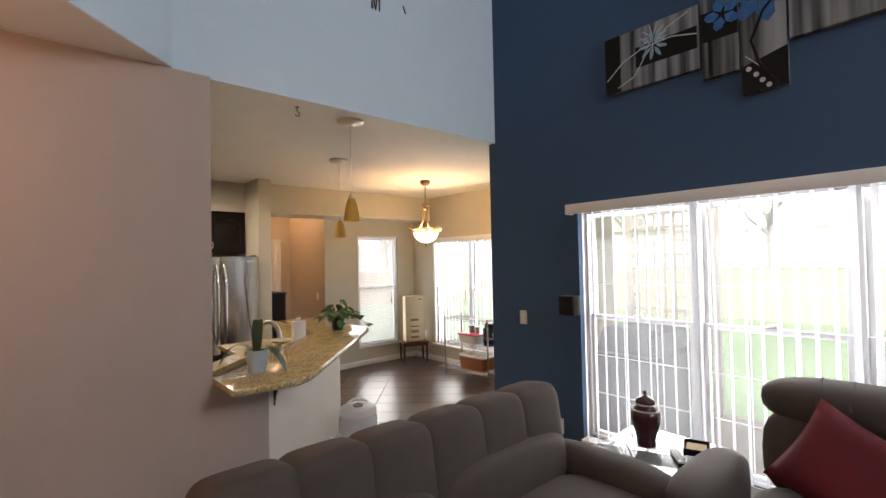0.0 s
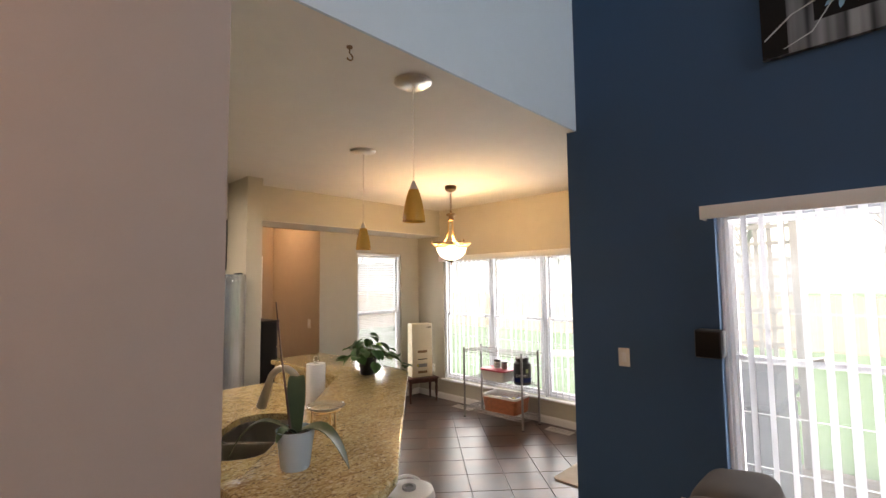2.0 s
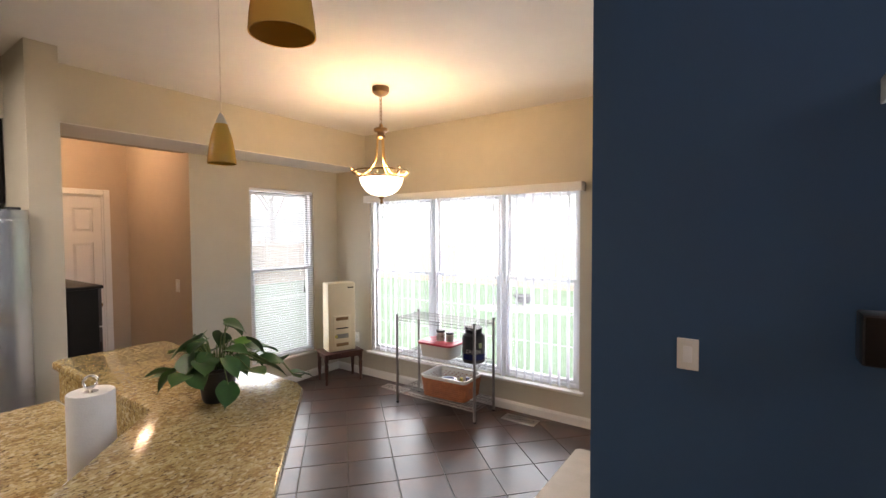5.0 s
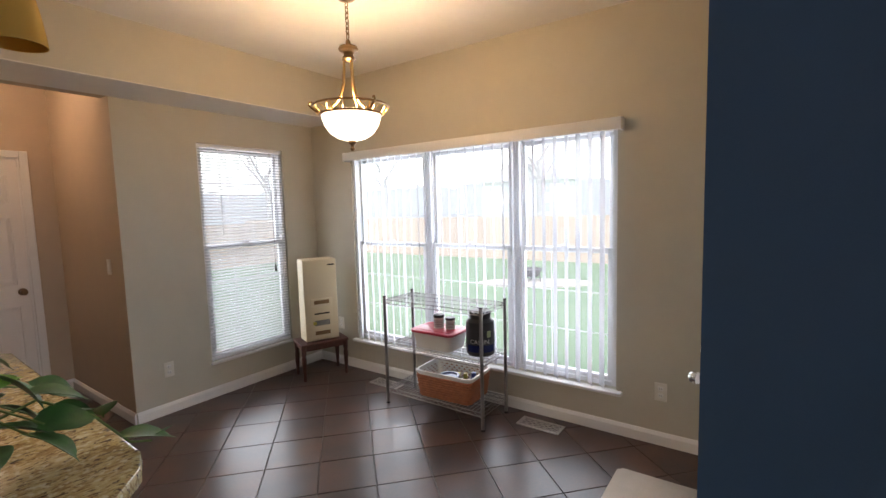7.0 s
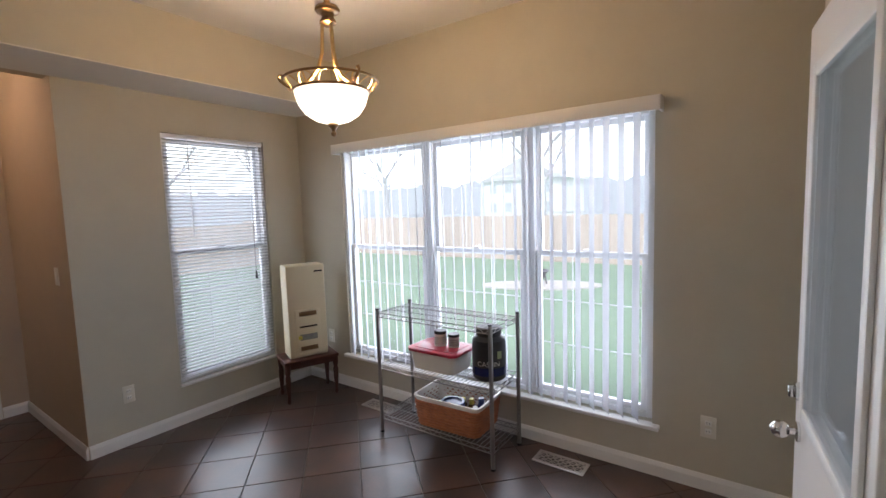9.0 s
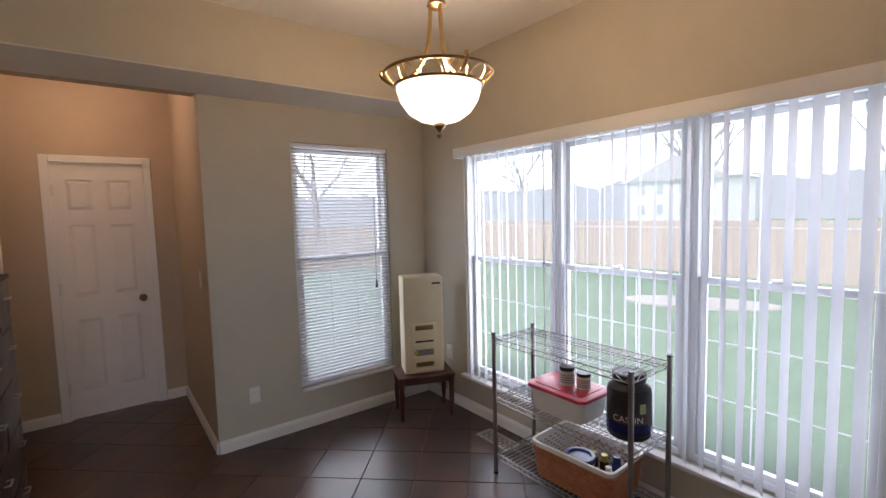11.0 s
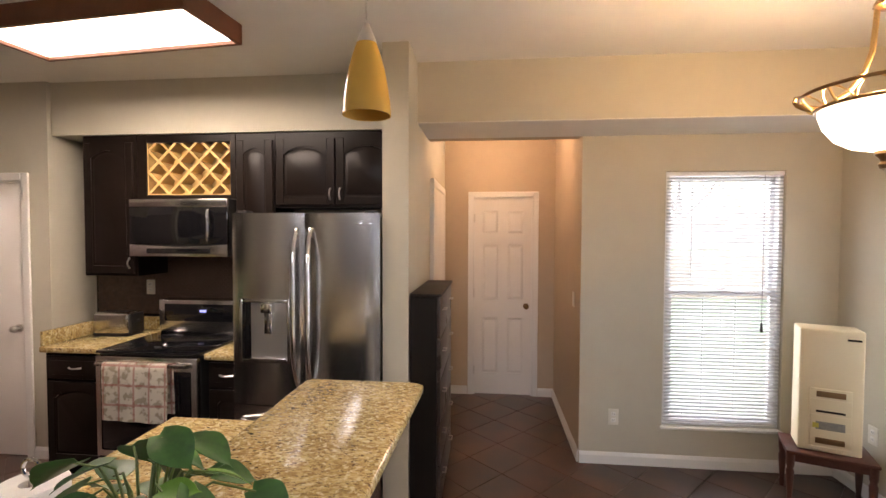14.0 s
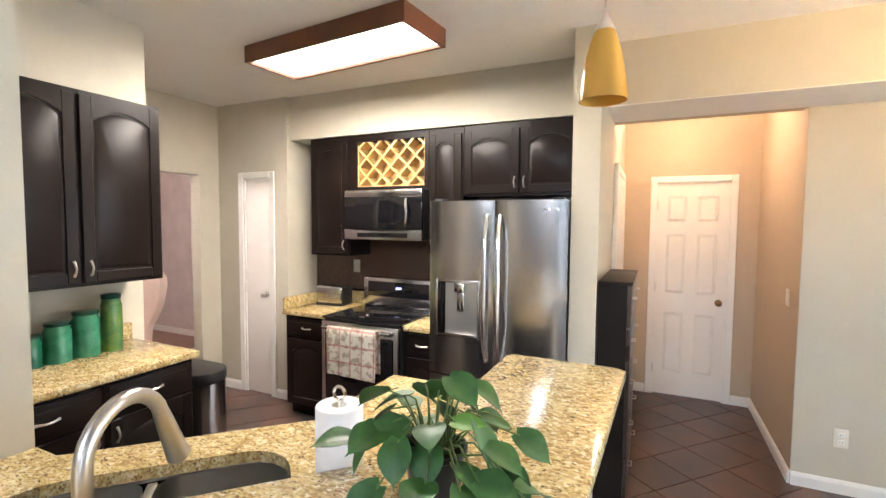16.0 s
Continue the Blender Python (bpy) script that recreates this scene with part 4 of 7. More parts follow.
for way in (1, -1):
    for k in range(-4, 9):
        # a slat on the line z = z0 + way * (x - xs), clipped to the frame
        xs = x0 + k * step if way == 1 else x1 - k * step
        ends = []
        for z in (z0, z1):
            ends.append(Vector((xs + way * (z - z0), 0, z)))
        a, b = ends
        if way == 1:
            if a.x < x0:
                a = Vector((x0, 0, z0 + (x0 - xs)))
            if b.x > x1:
                b = Vector((x1, 0, z0 + (x1 - xs)))
        else:
            if a.x > x1:
                a = Vector((x1, 0, z0 + (xs - x1)))
            if b.x < x0:
                b = Vector((x0, 0, z0 + (xs - x0)))
        if a.z > z1 - 0.02 or b.z < z0 + 0.02 or (b - a).length < 0.05:
            continue
        dvec = (b - a).normalized()
        side = Vector((-dvec.z, 0, dvec.x)) * 0.009
        y0, y1 = (0.012, 0.13) if way == 1 else (0.014, 0.128)
        bm = bmesh.new()
        vs = [bm.verts.new(p + s + Vector((0, y, 0))) for y in (y0, y1) for p, s in ((a, side), (b, side), (b, -side), (a, -side))]
        for f in ((0, 1, 2, 3), (7, 6, 5, 4), (0, 4, 5, 1), (1, 5, 6, 2), (2, 6, 7, 3), (3, 7, 4, 0)):
            bm.faces.new([vs[i] for i in f])
        bmesh.ops.recalc_face_normals(bm, faces=bm.faces)
        part("slat", bm, M_PINE, wr, smooth=None)

# backsplash
M_SPLASH = surf("brown_mosaic_stone", (0.15, 0.085, 0.055), (0.055, 0.034, 0.025), 0.35, scale=40, bump=0.4, bscale=160)
bs = thing("wall_backsplash", pose(0, 0, 0), "brown stone mosaic backsplash", "backsplash", kind="structure")
bm = bmesh.new()
box(bm, -0.60, 1.04, N - 0.0035, N - 0.0005, LOW + 0.1, 1.50)
part("mortar", bm, M_BLACK, bs, smooth=None)
bm = bmesh.new()
box(bm, 0, 0.036, 0, 0.006, 0, 0.016, 0.0015, 1)
piece = mesh_of("mosaic_piece", bm, M_SPLASH)
rng = random.Random(3)
allp = []
for r in range(26):
    x = -0.60 + (r % 2) * 0.019
    while x < 1.0:
        allp.append((x, 1.022 + r * 0.018))
        x += 0.038
near = [p for p in allp if -0.1 < p[0] < 0.78 and p[1] > 1.19][:280]
for x, z in near:
    share("mosaic_piece", piece, bs, pose(x, N - 0.008, z))
bm = bmesh.new()
for x, z in allp:
    if (x, z) not in near:
        box(bm, x, x + 0.036, N - 0.008, N - 0.003, z, z + 0.016)
tagged(part("mosaic_pieces", bm, M_SPLASH, bs, smooth=None), kind="stuff")

# cabinets on the west side
cabinet("base_cabinet", Matrix.Translation((0.0, 3.90, 0)) @ pose(0, 0, 0, 0, 0, 90), 0.46, 0.86, 0.59, [("drawer", 0.015, 0.685, 0.43, 0.155, ""), ("arch", 0.015, 0.12, 0.43, 0.545, "rt")], "espresso base cabinet under a granite worktop", 0.1)
cabinet("base_cabinet", Matrix.Translation((0.0, 4.365, 0)) @ pose(0, 0, 0, 0, 0, 90), 0.46, 0.86, 0.59, [("drawer", 0.015, 0.685, 0.43, 0.155, ""), ("arch", 0.015, 0.12, 0.43, 0.545, "lt")], "espresso base cabinet under a granite worktop", 0.1)
w = thing("worktop", pose(0, 0, 0), "speckled gold granite worktop with an upstand", "counter")
bm = bmesh.new()
box(bm, -0.598, 0.04, 3.0, 4.85, 0.862, LOW, 0.006)
part("slab", bm, M_GRANITE, w)
bm = bmesh.new()
box(bm, -0.598, -0.578, 3.0, 4.845, LOW, LOW + 0.10, 0.003)
part("upstand", bm, M_GRANITE, w)
cabinet("wall_cabinet", Matrix.Translation((-0.29, 4.0, 1.295)) @ pose(0, 0, 0, 0, 0, 90), 0.86, 1.005, 0.305, [("arch", 0.015, 0.02, 0.405, 0.96, "rb"), ("arch", 0.44, 0.02, 0.405, 0.96, "lb")], "espresso double wall cabinet with arched doors")
# sink side base cabinets
bm = bmesh.new()
sb = thing("sink_base_cabinet", pose(0, 0, 0), "espresso base cabinets under the sink", "cabinet")
prism(bm, [(0.575, 2.99), (0.77, 2.99), (0.79, 2.96), (1.815, 4.03), (1.815, 4.95), (1.29, 4.95), (1.29, 4.44), (1.06, 4.20), (0.74, 3.88), (0.70, 3.82), (0.575, 3.82)], 0.1, 0.66)
part("body", bm, M_ESPRESSO, sb, smooth=None)
bm = bmesh.new()
prism(bm, [(0.58, 3.0), (0.78, 3.0), (1.81, 4.05), (1.81, 4.94), (1.35, 4.94), (1.35, 4.42), (0.72, 3.78), (0.58, 3.76)], 0.0, 0.1)
part("plinth", bm, M_BLACK, sb, smooth=None)
bm = bmesh.new()
prism(bm, [(1.29, 4.44), (1.30, 4.43), (1.30, 4.95), (1.29, 4.95)], 0.66, 0.86)
prism(bm, [(0.575, 3.82), (0.70, 3.82), (0.74, 3.88), (1.29, 4.44), (1.30, 4.43), (0.75, 3.86), (0.71, 3.81), (0.575, 3.81)], 0.66, 0.86)
box(bm, 1.29, 1.815, 4.94, 4.95, 0.66, 0.86)
part("apron", bm, M_ESPRESSO, sb, smooth=None)

# ---- appliances ----
fr = thing("refrigerator", pose(1.045, 5.79, 0), "brushed steel french door refrigerator with a water dispenser", "refrigerator")
FW = 0.885
bm = bmesh.new()
box(bm, 0, FW, 0.035, 0.78, 0.02, 1.775, 0.006)
part("body", bm, M_BLACKPLASTIC, fr)


def curved_front(w, h, bow=0.018, t=0.05):
    """A door that bows out at its middle, front near y = -bow."""
    bm = bmesh.new()
    n = 10
    rows = []
    for k in range(n + 1):
        u = k / n
        y = -bow * (1 - (2 * u - 1) ** 2)
        if k in (0, n):
            y += 0.006
        rows.append([bm.verts.new(v) for v in ((u * w, y, 0), (u * w, y, h), (u * w, t, h), (u * w, t, 0))])
    for a, b in zip(rows, rows[1:]):
        for i in range(4):
            bm.faces.new((a[i], b[i], b[(i + 1) % 4], a[(i + 1) % 4]))
    bm.faces.new(rows[0]), bm.faces.new(rows[-1])
    bmesh.ops.recalc_face_normals(bm, faces=bm.faces)
    return bm


HW = FW / 2 - 0.002
dl = part("door", curved_front(HW, 1.12), M_STEEL, fr, "brushed steel left door", m=pose(0, -0.02, 0.66))
dr = part("door", curved_front(HW, 1.12), M_STEEL, fr, "brushed steel right door", m=pose(HW + 0.004, -0.02, 0.66))
fz = part("freezer_drawer", curved_front(FW, 0.58), M_STEEL, fr, "brushed steel freezer drawer", m=pose(0, -0.02, 0.07))


def bow_handle(a, b, out=0.06, r=0.016):
    a, b = Vector(a), Vector(b)
    bm = bmesh.new()
    pts = []
    for k in range(13):
        u = k / 12
        p = a.lerp(b, u)
        pts.append((p.x, p.y - out * min(1, math.sin(math.pi * u) * 1.6) ** 0.6, p.z))
    tube(bm, pts, [r * (0.75 + 0.45 * math.sin(math.pi * k / 12)) for k in range(13)], 12)
    return bm


part("handle", bow_handle((HW - 0.04, -0.01, 0.12), (HW - 0.04, -0.01, 1.03)), M_CHROME, dl, "polished steel bow handle")
part("handle", bow_handle((0.04, -0.01, 0.12), (0.04, -0.01, 1.03)), M_CHROME, dr, "polished steel bow handle")
part("handle", bow_handle((0.06, -0.012, 0.50), (FW - 0.06, -0.012, 0.50), 0.06, 0.014), M_CHROME, fz, "polished steel drawer handle")
bm = bmesh.new()
for b in ((0.055, 0.075, -0.028, -0.008, 0.25, 0.62), (0.345, 0.36, -0.028, -0.008, 0.25, 0.62), (0.075, 0.345, -0.028, -0.008, 0.60, 0.62), (0.075, 0.345, -0.028, -0.008, 0.25, 0.27)):
    box(bm, *b, 0.003)
dp = part("dispenser_frame", bm, M_STEEL, dl, "steel dispenser frame")
bm = bmesh.new()
box(bm, 0.075, 0.125, -0.026, -0.012, 0.27, 0.60, 0.002)
part("dispenser_panel", bm, M_BLACKGLASS, dl, "glossy black control panel")
bm = bmesh.new()
box(bm, 0.125, 0.345, -0.0195, -0.012, 0.27, 0.60)
part("dispenser_recess", bm, brushed("recess_steel", (0.55, 0.55, 0.54), 0.35), dl, "dull steel recess")
bm = bmesh.new()
box(bm, 0.20, 0.27, -0.06, -0.015, 0.545, 0.60, 0.008)
part("dispenser_spout", bm, M_CHROME, dl, "steel spout")
bm = bmesh.new()
box(bm, 0.21, 0.26, -0.035, -0.018, 0.42, 0.543, 0.006)
part("dispenser_paddle", bm, M_CHROME, dl, "steel paddle")
bm = bmesh.new()
box(bm, 0.13, 0.34, -0.045, -0.012, 0.268, 0.282, 0.004)
part("drip_tray", bm, M_CHROME, dl, "steel drip tray")
bm = bmesh.new()
box(bm, 0.30, 0.345, -0.0215, -0.016, 1.055, 1.066, 0.001)
box(bm, 0.352, 0.40, -0.0195, -0.014, 1.058, 1.063, 0.001)
part("badge", bm, M_CHROME, dr, "small bright badge")
bm = bmesh.new()
for x in (0.03, FW - 0.09):
    bm = bmesh.new()
    box(bm, x, x + 0.06, -0.01, 0.06, 1.775, 1.795, 0.004)
    part("hinge_cover", bm, M_BLACKPLASTIC, fr)
bm = bmesh.new()
box(bm, 0.01, FW - 0.01, 0.03, 0.10, 0.0, 0.068)
part("kick_grille", bm, M_BLACKPLASTIC, fr)

rg = thing("range", pose(0.06, 5.875, 0), "steel electric range with a black glass top", "range")
RW = 0.697
bm = bmesh.new()
box(bm, 0, RW, 0.03, 0.69, 0.06, 0.895, 0.003)
part("body", bm, M_BLACKPLASTIC, rg, smooth=None)
bm = bmesh.new()
box(bm, -0.002, RW + 0.002, 0.0, 0.62, 0.897, 0.915, 0.005)
ct = part("cooktop", bm, M_BLACKGLASS, rg, "black glass cooktop")
M_RING = surf("burner_print", (0.05, 0.05, 0.052), None, 0.2)
for x, y, r in ((0.18, 0.17, 0.105), (0.52, 0.17, 0.08), (0.18, 0.45, 0.08), (0.52, 0.45, 0.105)):
    bm = bmesh.new()
    lathe(bm, [(r, 0.0), (r + 0.003, 0.0), (r + 0.003, 0.0006), (r, 0.0006)], 40, (x, y, 0.9152), True)
    part("burner_ring", bm, M_RING, ct)
bm = bmesh.new()
box(bm, 0, RW, 0.56, 0.685, 0.915, 1.16, 0.008)
bg = part("backguard", bm, M_STEEL, rg, "brushed steel backguard")
bm = bmesh.new()
box(bm, 0.05, RW - 0.05, 0.553, 0.562, 1.0, 1.13, 0.003)
cp = part("control_panel", bm, M_BLACKGLASS, bg, "black glass control panel")
bm = bmesh.new()
box(bm, 0.335, 0.385, 0.551, 0.5535, 1.07, 1.088)
part("clock_display", bm, glow("blue_display", (0.06, 0.10, 1.0), 0.8), bg, "glowing blue clock display")
bm = bmesh.new()
box(bm, 0.005, RW - 0.005, -0.012, 0.03, 0.24, 0.885, 0.008)
od = part("oven_door", bm, M_STEEL, rg, "brushed steel oven door")
bm = bmesh.new()
box(bm, 0.045, RW - 0.045, -0.016, -0.006, 0.285, 0.80, 0.01)
part("oven_window", bm, M_BLACKGLASS, od, "black oven window")
bm = bmesh.new()
tube(bm, [(0.05, -0.01, 0.84), (0.05, -0.055, 0.845), (RW - 0.05, -0.055, 0.845), (RW - 0.05, -0.01, 0.84)], 0.013, 12)
part("handle", bm, M_STEEL, od, "steel oven handle")
bm = bmesh.new()
box(bm, 0.005, RW - 0.005, -0.008, 0.03, 0.07, 0.23, 0.008)
part("drawer", bm, M_STEEL, rg, "steel storage drawer")
bm = bmesh.new()
box(bm, 0.02, RW - 0.02, 0.06, 0.6, 0.0, 0.06)
part("kick_plate", bm, M_BLACKPLASTIC, rg, smooth=None)


def cloth_stripes(name):
    m = bpy.data.materials.new(name)
    m.use_nodes = True
    n, l = m.node_tree.nodes, m.node_tree.links
    b = n["Principled BSDF"]
    b.inputs["Roughness"].default_value = 0.9
    tc = n.new("ShaderNodeTexCoord")
    sep = n.new("ShaderNodeSeparateXYZ")
    l.new(tc.outputs["Object"], sep.inputs[0])
    outs = []
    for ax, f, ph in (("X", 62.0, 0.0), ("Z", 52.0, 1.2)):
        mu, si, gt = n.new("ShaderNodeMath"), n.new("ShaderNodeMath"), n.new("ShaderNodeMath")
        mu.operation, si.operation, gt.operation = "MULTIPLY_ADD", "SINE", "GREATER_THAN"
        l.new(sep.outputs[ax], mu.inputs[0])
        mu.inputs[1].default_value, mu.inputs[2].default_value = f, ph
        l.new(mu.outputs[0], si.inputs[0])
        l.new(si.outputs[0], gt.inputs[0])
        gt.inputs[1].default_value = 0.93
        outs.append(gt.outputs[0])
    mx = n.new("ShaderNodeMath")
    mx.operation = "MAXIMUM"
    l.new(outs[0], mx.inputs[0])
    l.new(outs[1], mx.inputs[1])
    nz = n.new("ShaderNodeTexNoise")
    nz.inputs["Scale"].default_value, nz.inputs["Detail"].default_value = 26, 2
    l.new(tc.outputs["Object"], nz.inputs["Vector"])
    ramp = n.new("ShaderNodeValToRGB")
    e = ramp.color_ramp.elements
    e[0].position, e[0].color = 0.40, (0.42, 0.37, 0.28, 1)
    e[1].position, e[1].color = 0.50, (0.70, 0.66, 0.57, 1)
    l.new(nz.outputs["Fac"], ramp.inputs["Fac"])
    mix = n.new("ShaderNodeMix")
    mix.data_type = "RGBA"
    mu = n.new("ShaderNodeMath")
    mu.operation = "MULTIPLY"
    l.new(mx.outputs[0], mu.inputs[0])
    mu.inputs[1].default_value = 0.55
    l.new(mu.outputs[0], mix.inputs["Factor"])
    l.new(ramp.outputs["Color"], mix.inputs["A"])
    mix.inputs["B"].default_value = (0.36, 0.05, 0.045, 1)
    l.new(mix.outputs["Result"], b.inputs["Base Color"])
    return m


tw = thing("dish_towel", pose(0.06, 5.815, 0.72), "cream dish towel with red checks and print over the oven handle", "towel")
bm = bmesh.new()
rng = random.Random(5)
cols = []
for i in range(19):
    u = i / 18
    x = 0.115 + 0.43 * u
    col = []
    prof = [(0.03 + 0.004, -0.18), (0.03, -0.05), (0.028, 0.10), (0.018, 0.136), (0.0, 0.143), (-0.018, 0.136), (-0.026, 0.10), (-0.03, 0.0), (-0.032, -0.10), (-0.034, -0.21 - 0.012 * u)]
    for k, (y, z) in enumerate(prof):
        wob = 0.004 * math.sin(u * 19 + k * 0.4) * min(1, abs(k - 4) / 3)
        col.append(bm.verts.new((x + 0.006 * math.sin(k * 0.9 + u), y + 0.003 + wob - 0.0, z)))
    cols.append(col)
for a, b in zip(cols, cols[1:]):
    for k in range(len(a) - 1):
        bm.faces.new((a[k], b[k], b[k + 1], a[k + 1]))
bmesh.ops.solidify(bm, geom=bm.faces[:], thickness=0.003)
part("cloth", bm, cloth_stripes("towel_cloth"), tw, smooth=60)

mw = thing("microwave", pose(0.035, 6.20, 1.50), "steel over-the-range microwave with a black glass door", "microwave")
bm = bmesh.new()
box(bm, 0, 0.725, 0.02, 0.395, 0, 0.40, 0.004)
part("body", bm, M_BLACKPLASTIC, mw)
bm = bmesh.new()
box(bm, 0, 0.725, -0.006, 0.02, 0.345, 0.40, 0.004)
part("vent_trim", bm, M_STEEL, mw, "brushed steel vent strip")
bm = bmesh.new()
box(bm, 0.0, 0.725, -0.004, 0.02, 0.085, 0.345, 0.004)
md = part("door", bm, M_BLACKGLASS, mw, "black glass door")
bm = bmesh.new()
prism(bm, [(0, 0.0), (0.725, 0.0), (0.725, 0.085), (0.55, 0.075), (0.36, 0.068), (0.17, 0.075), (0, 0.085)], -0.008, 0.02, 0.003, axis="y")
pn = part("lower_trim", bm, M_STEEL, mw, "brushed steel lower trim")
bm = bmesh.new()
box(bm, 0.13, 0.60, -0.0105, -0.006, 0.02, 0.055, 0.001)
part("control_strip", bm, M_BLACKGLASS, pn, "black control strip")
bm = bmesh.new()
tube(bm, [(0.585, -0.004, 0.11), (0.60, -0.035, 0.14), (0.612, -0.045, 0.215), (0.60, -0.035, 0.29), (0.585, -0.004, 0.32)], 0.012, 10)
part("handle", bm, M_STEEL, md, "curved steel handle")

to = thing("toaster", pose(-0.35, 6.28, LOW + 0.001, 0, 0, 4), "steel and black two-slot toaster on the worktop", "toaster")
bm = bmesh.new()
box(bm, 0, 0.27, 0, 0.17, 0.015, 0.175, 0.022, 3)
part("body", bm, M_STEEL, to)
bm = bmesh.new()
box(bm, 0.004, 0.266, 0.004, 0.166, 0.0, 0.03, 0.004)
part("base", bm, M_BLACKPLASTIC, to)
bm = bmesh.new()
box(bm, 0.262, 0.285, 0.012, 0.158, 0.012, 0.165, 0.01)
part("end_cap", bm, M_BLACKPLASTIC, to)
bm = bmesh.new()
for y in (0.05, 0.10):
    box(bm, 0.035, 0.235, y, y + 0.025, 0.1735, 0.1765)
part("slot", bm, M_BLACK, to)
bm = bmesh.new()
box(bm, 0.282, 0.305, 0.075, 0.095, 0.10, 0.115, 0.003)
part("lever", bm, M_BLACKPLASTIC, to)


# ---- small wall fittings ----
M_PLATE = surf("ivory_plastic", (0.74, 0.71, 0.63), None, 0.4, scale=2)


def wall_plate(name, m, label, cat, kind):
    """A plate in local x and z, facing -y."""
    root = thing(name, m, label, cat)
    bm = bmesh.new()
    box(bm, -0.036, 0.036, -0.006, 0, -0.058, 0.058, 0.003)
    part("plate", bm, M_PLATE, root)
    bm = bmesh.new()
    if kind == "switch":
        box(bm, -0.015, 0.015, -0.009, -0.004, -0.03, 0.03, 0.002)
        part("rocker", bm, M_TRIM, root)
    else:
        for z in (-0.022, 0.022):
            box(bm, -0.015, 0.015, -0.0085, -0.004, z - 0.014, z + 0.014, 0.003)
        part("socket", bm, M_TRIM, root)
        bm = bmesh.new()
        for z in (-0.022, 0.022):
            for x in (-0.006, 0.006):
                box(bm, x - 0.001, x + 0.001, -0.0092, -0.008, z - 0.005, z + 0.005)
        part("slots", bm, M_BLACK, root)
    return root


wall_plate("wall_outlet", pose(3.45, N, 0.345), "ivory duplex outlet on the nook wall", "outlet", "outlet")
wall_plate("wall_outlet", pose(E, 3.37, 0.345, 0, 0, -90), "ivory duplex outlet under the window end", "outlet", "outlet")
wall_plate("wall_outlet", pose(E, 6.28, 0.42, 0, 0, -90), "ivory duplex outlet behind the heater", "outlet", "outlet")
wall_plate("wall_outlet", pose(B, 2.28, 0.36, 0, 0, -90), "ivory duplex outlet low on the blue wall", "outlet", "outlet")
wall_plate("light_switch", pose(B, 2.62, 1.19, 0, 0, -90), "ivory rocker switch on the blue wall", "switch", "switch")
wall_plate("light_switch", pose(HALL_E - 0.003, 6.85, 1.16, 0, 0, -90), "ivory rocker switch on the tan hall wall", "switch", "switch")
wall_plate("light_switch", pose(3.235, 2.975, 1.10, 0, 0, 180), "white switch plate beside the garden door", "switch", "switch")
wall_plate("wall_outlet", pose(-0.125, N - 0.008, 1.235), "ivory outlet on the brown backsplash", "outlet", "outlet")

# small black loudspeaker beside the living room window
sp = thing("wall_speaker", pose(B, 2.10, 1.355), "small black loudspeaker on a wall bracket", "speaker")
bm = bmesh.new()
box(bm, -0.145, -0.035, -0.065, 0.065, -0.10, 0.05, 0.008)
part("case", bm, M_BLACKPLASTIC, sp)
bm = bmesh.new()
box(bm, -0.152, -0.144, -0.059, 0.059, -0.094, 0.044, 0.004)
part("grille", bm, M_BLACK, sp, "black cloth grille")
bm = bmesh.new()
box(bm, -0.035, 0.0, -0.015, 0.015, -0.02, 0.02, 0.003)
part("bracket", bm, M_BLACKPLASTIC, sp)


def floor_vent(m, label):
    root = thing("floor_vent", m, label, "vent")
    bm = bmesh.new()
    L, W = 0.31, 0.135
    for b in ((0, L, 0, 0.02, 0, 0.006), (0, L, W - 0.02, W, 0, 0.006), (0, 0.02, 0.02, W - 0.02, 0, 0.006), (L - 0.02, L, 0.02, W - 0.02, 0, 0.006)):
        box(bm, *b, 0.002)
    part("frame", bm, M_NICKEL, root)
    bm = bmesh.new()
    box(bm, 0.02, L - 0.02, 0.02, W - 0.02, 0.0, 0.0015)
    part("duct", bm, M_BLACK, root)
    for i in range(6):
        for j in range(2):
            bm = bmesh.new()
            cx, cy = 0.043 + i * 0.045, 0.044 + j * 0.046
            lathe(bm, [(0.016, 0.0015), (0.024, 0.0015), (0.024, 0.005), (0.016, 0.005)], 16, (cx, cy, 0), True)
            box(bm, cx - 0.020, cx + 0.020, cy - 0.003, cy + 0.003, 0.0015, 0.0045)
            part("scroll", bm, M_NICKEL, root)


floor_vent(pose(4.83, 3.95, 0.001, 0, 0, 90), "nickel scrollwork floor vent below the window")
floor_vent(pose(4.83, 5.39, 0.001, 0, 0, 90), "nickel scrollwork floor vent near the corner")

# ---- lamps that hang ----
M_AMBER = vane_cloth("amber_glass", (0.60, 0.35, 0.075), 0.25)
M_AMBER.node_tree.nodes["Principled BSDF"].inputs["Specular IOR Level"].default_value = 0.15
M_AMBER.node_tree.nodes["Principled BSDF"].inputs["Roughness"].default_value = 0.15


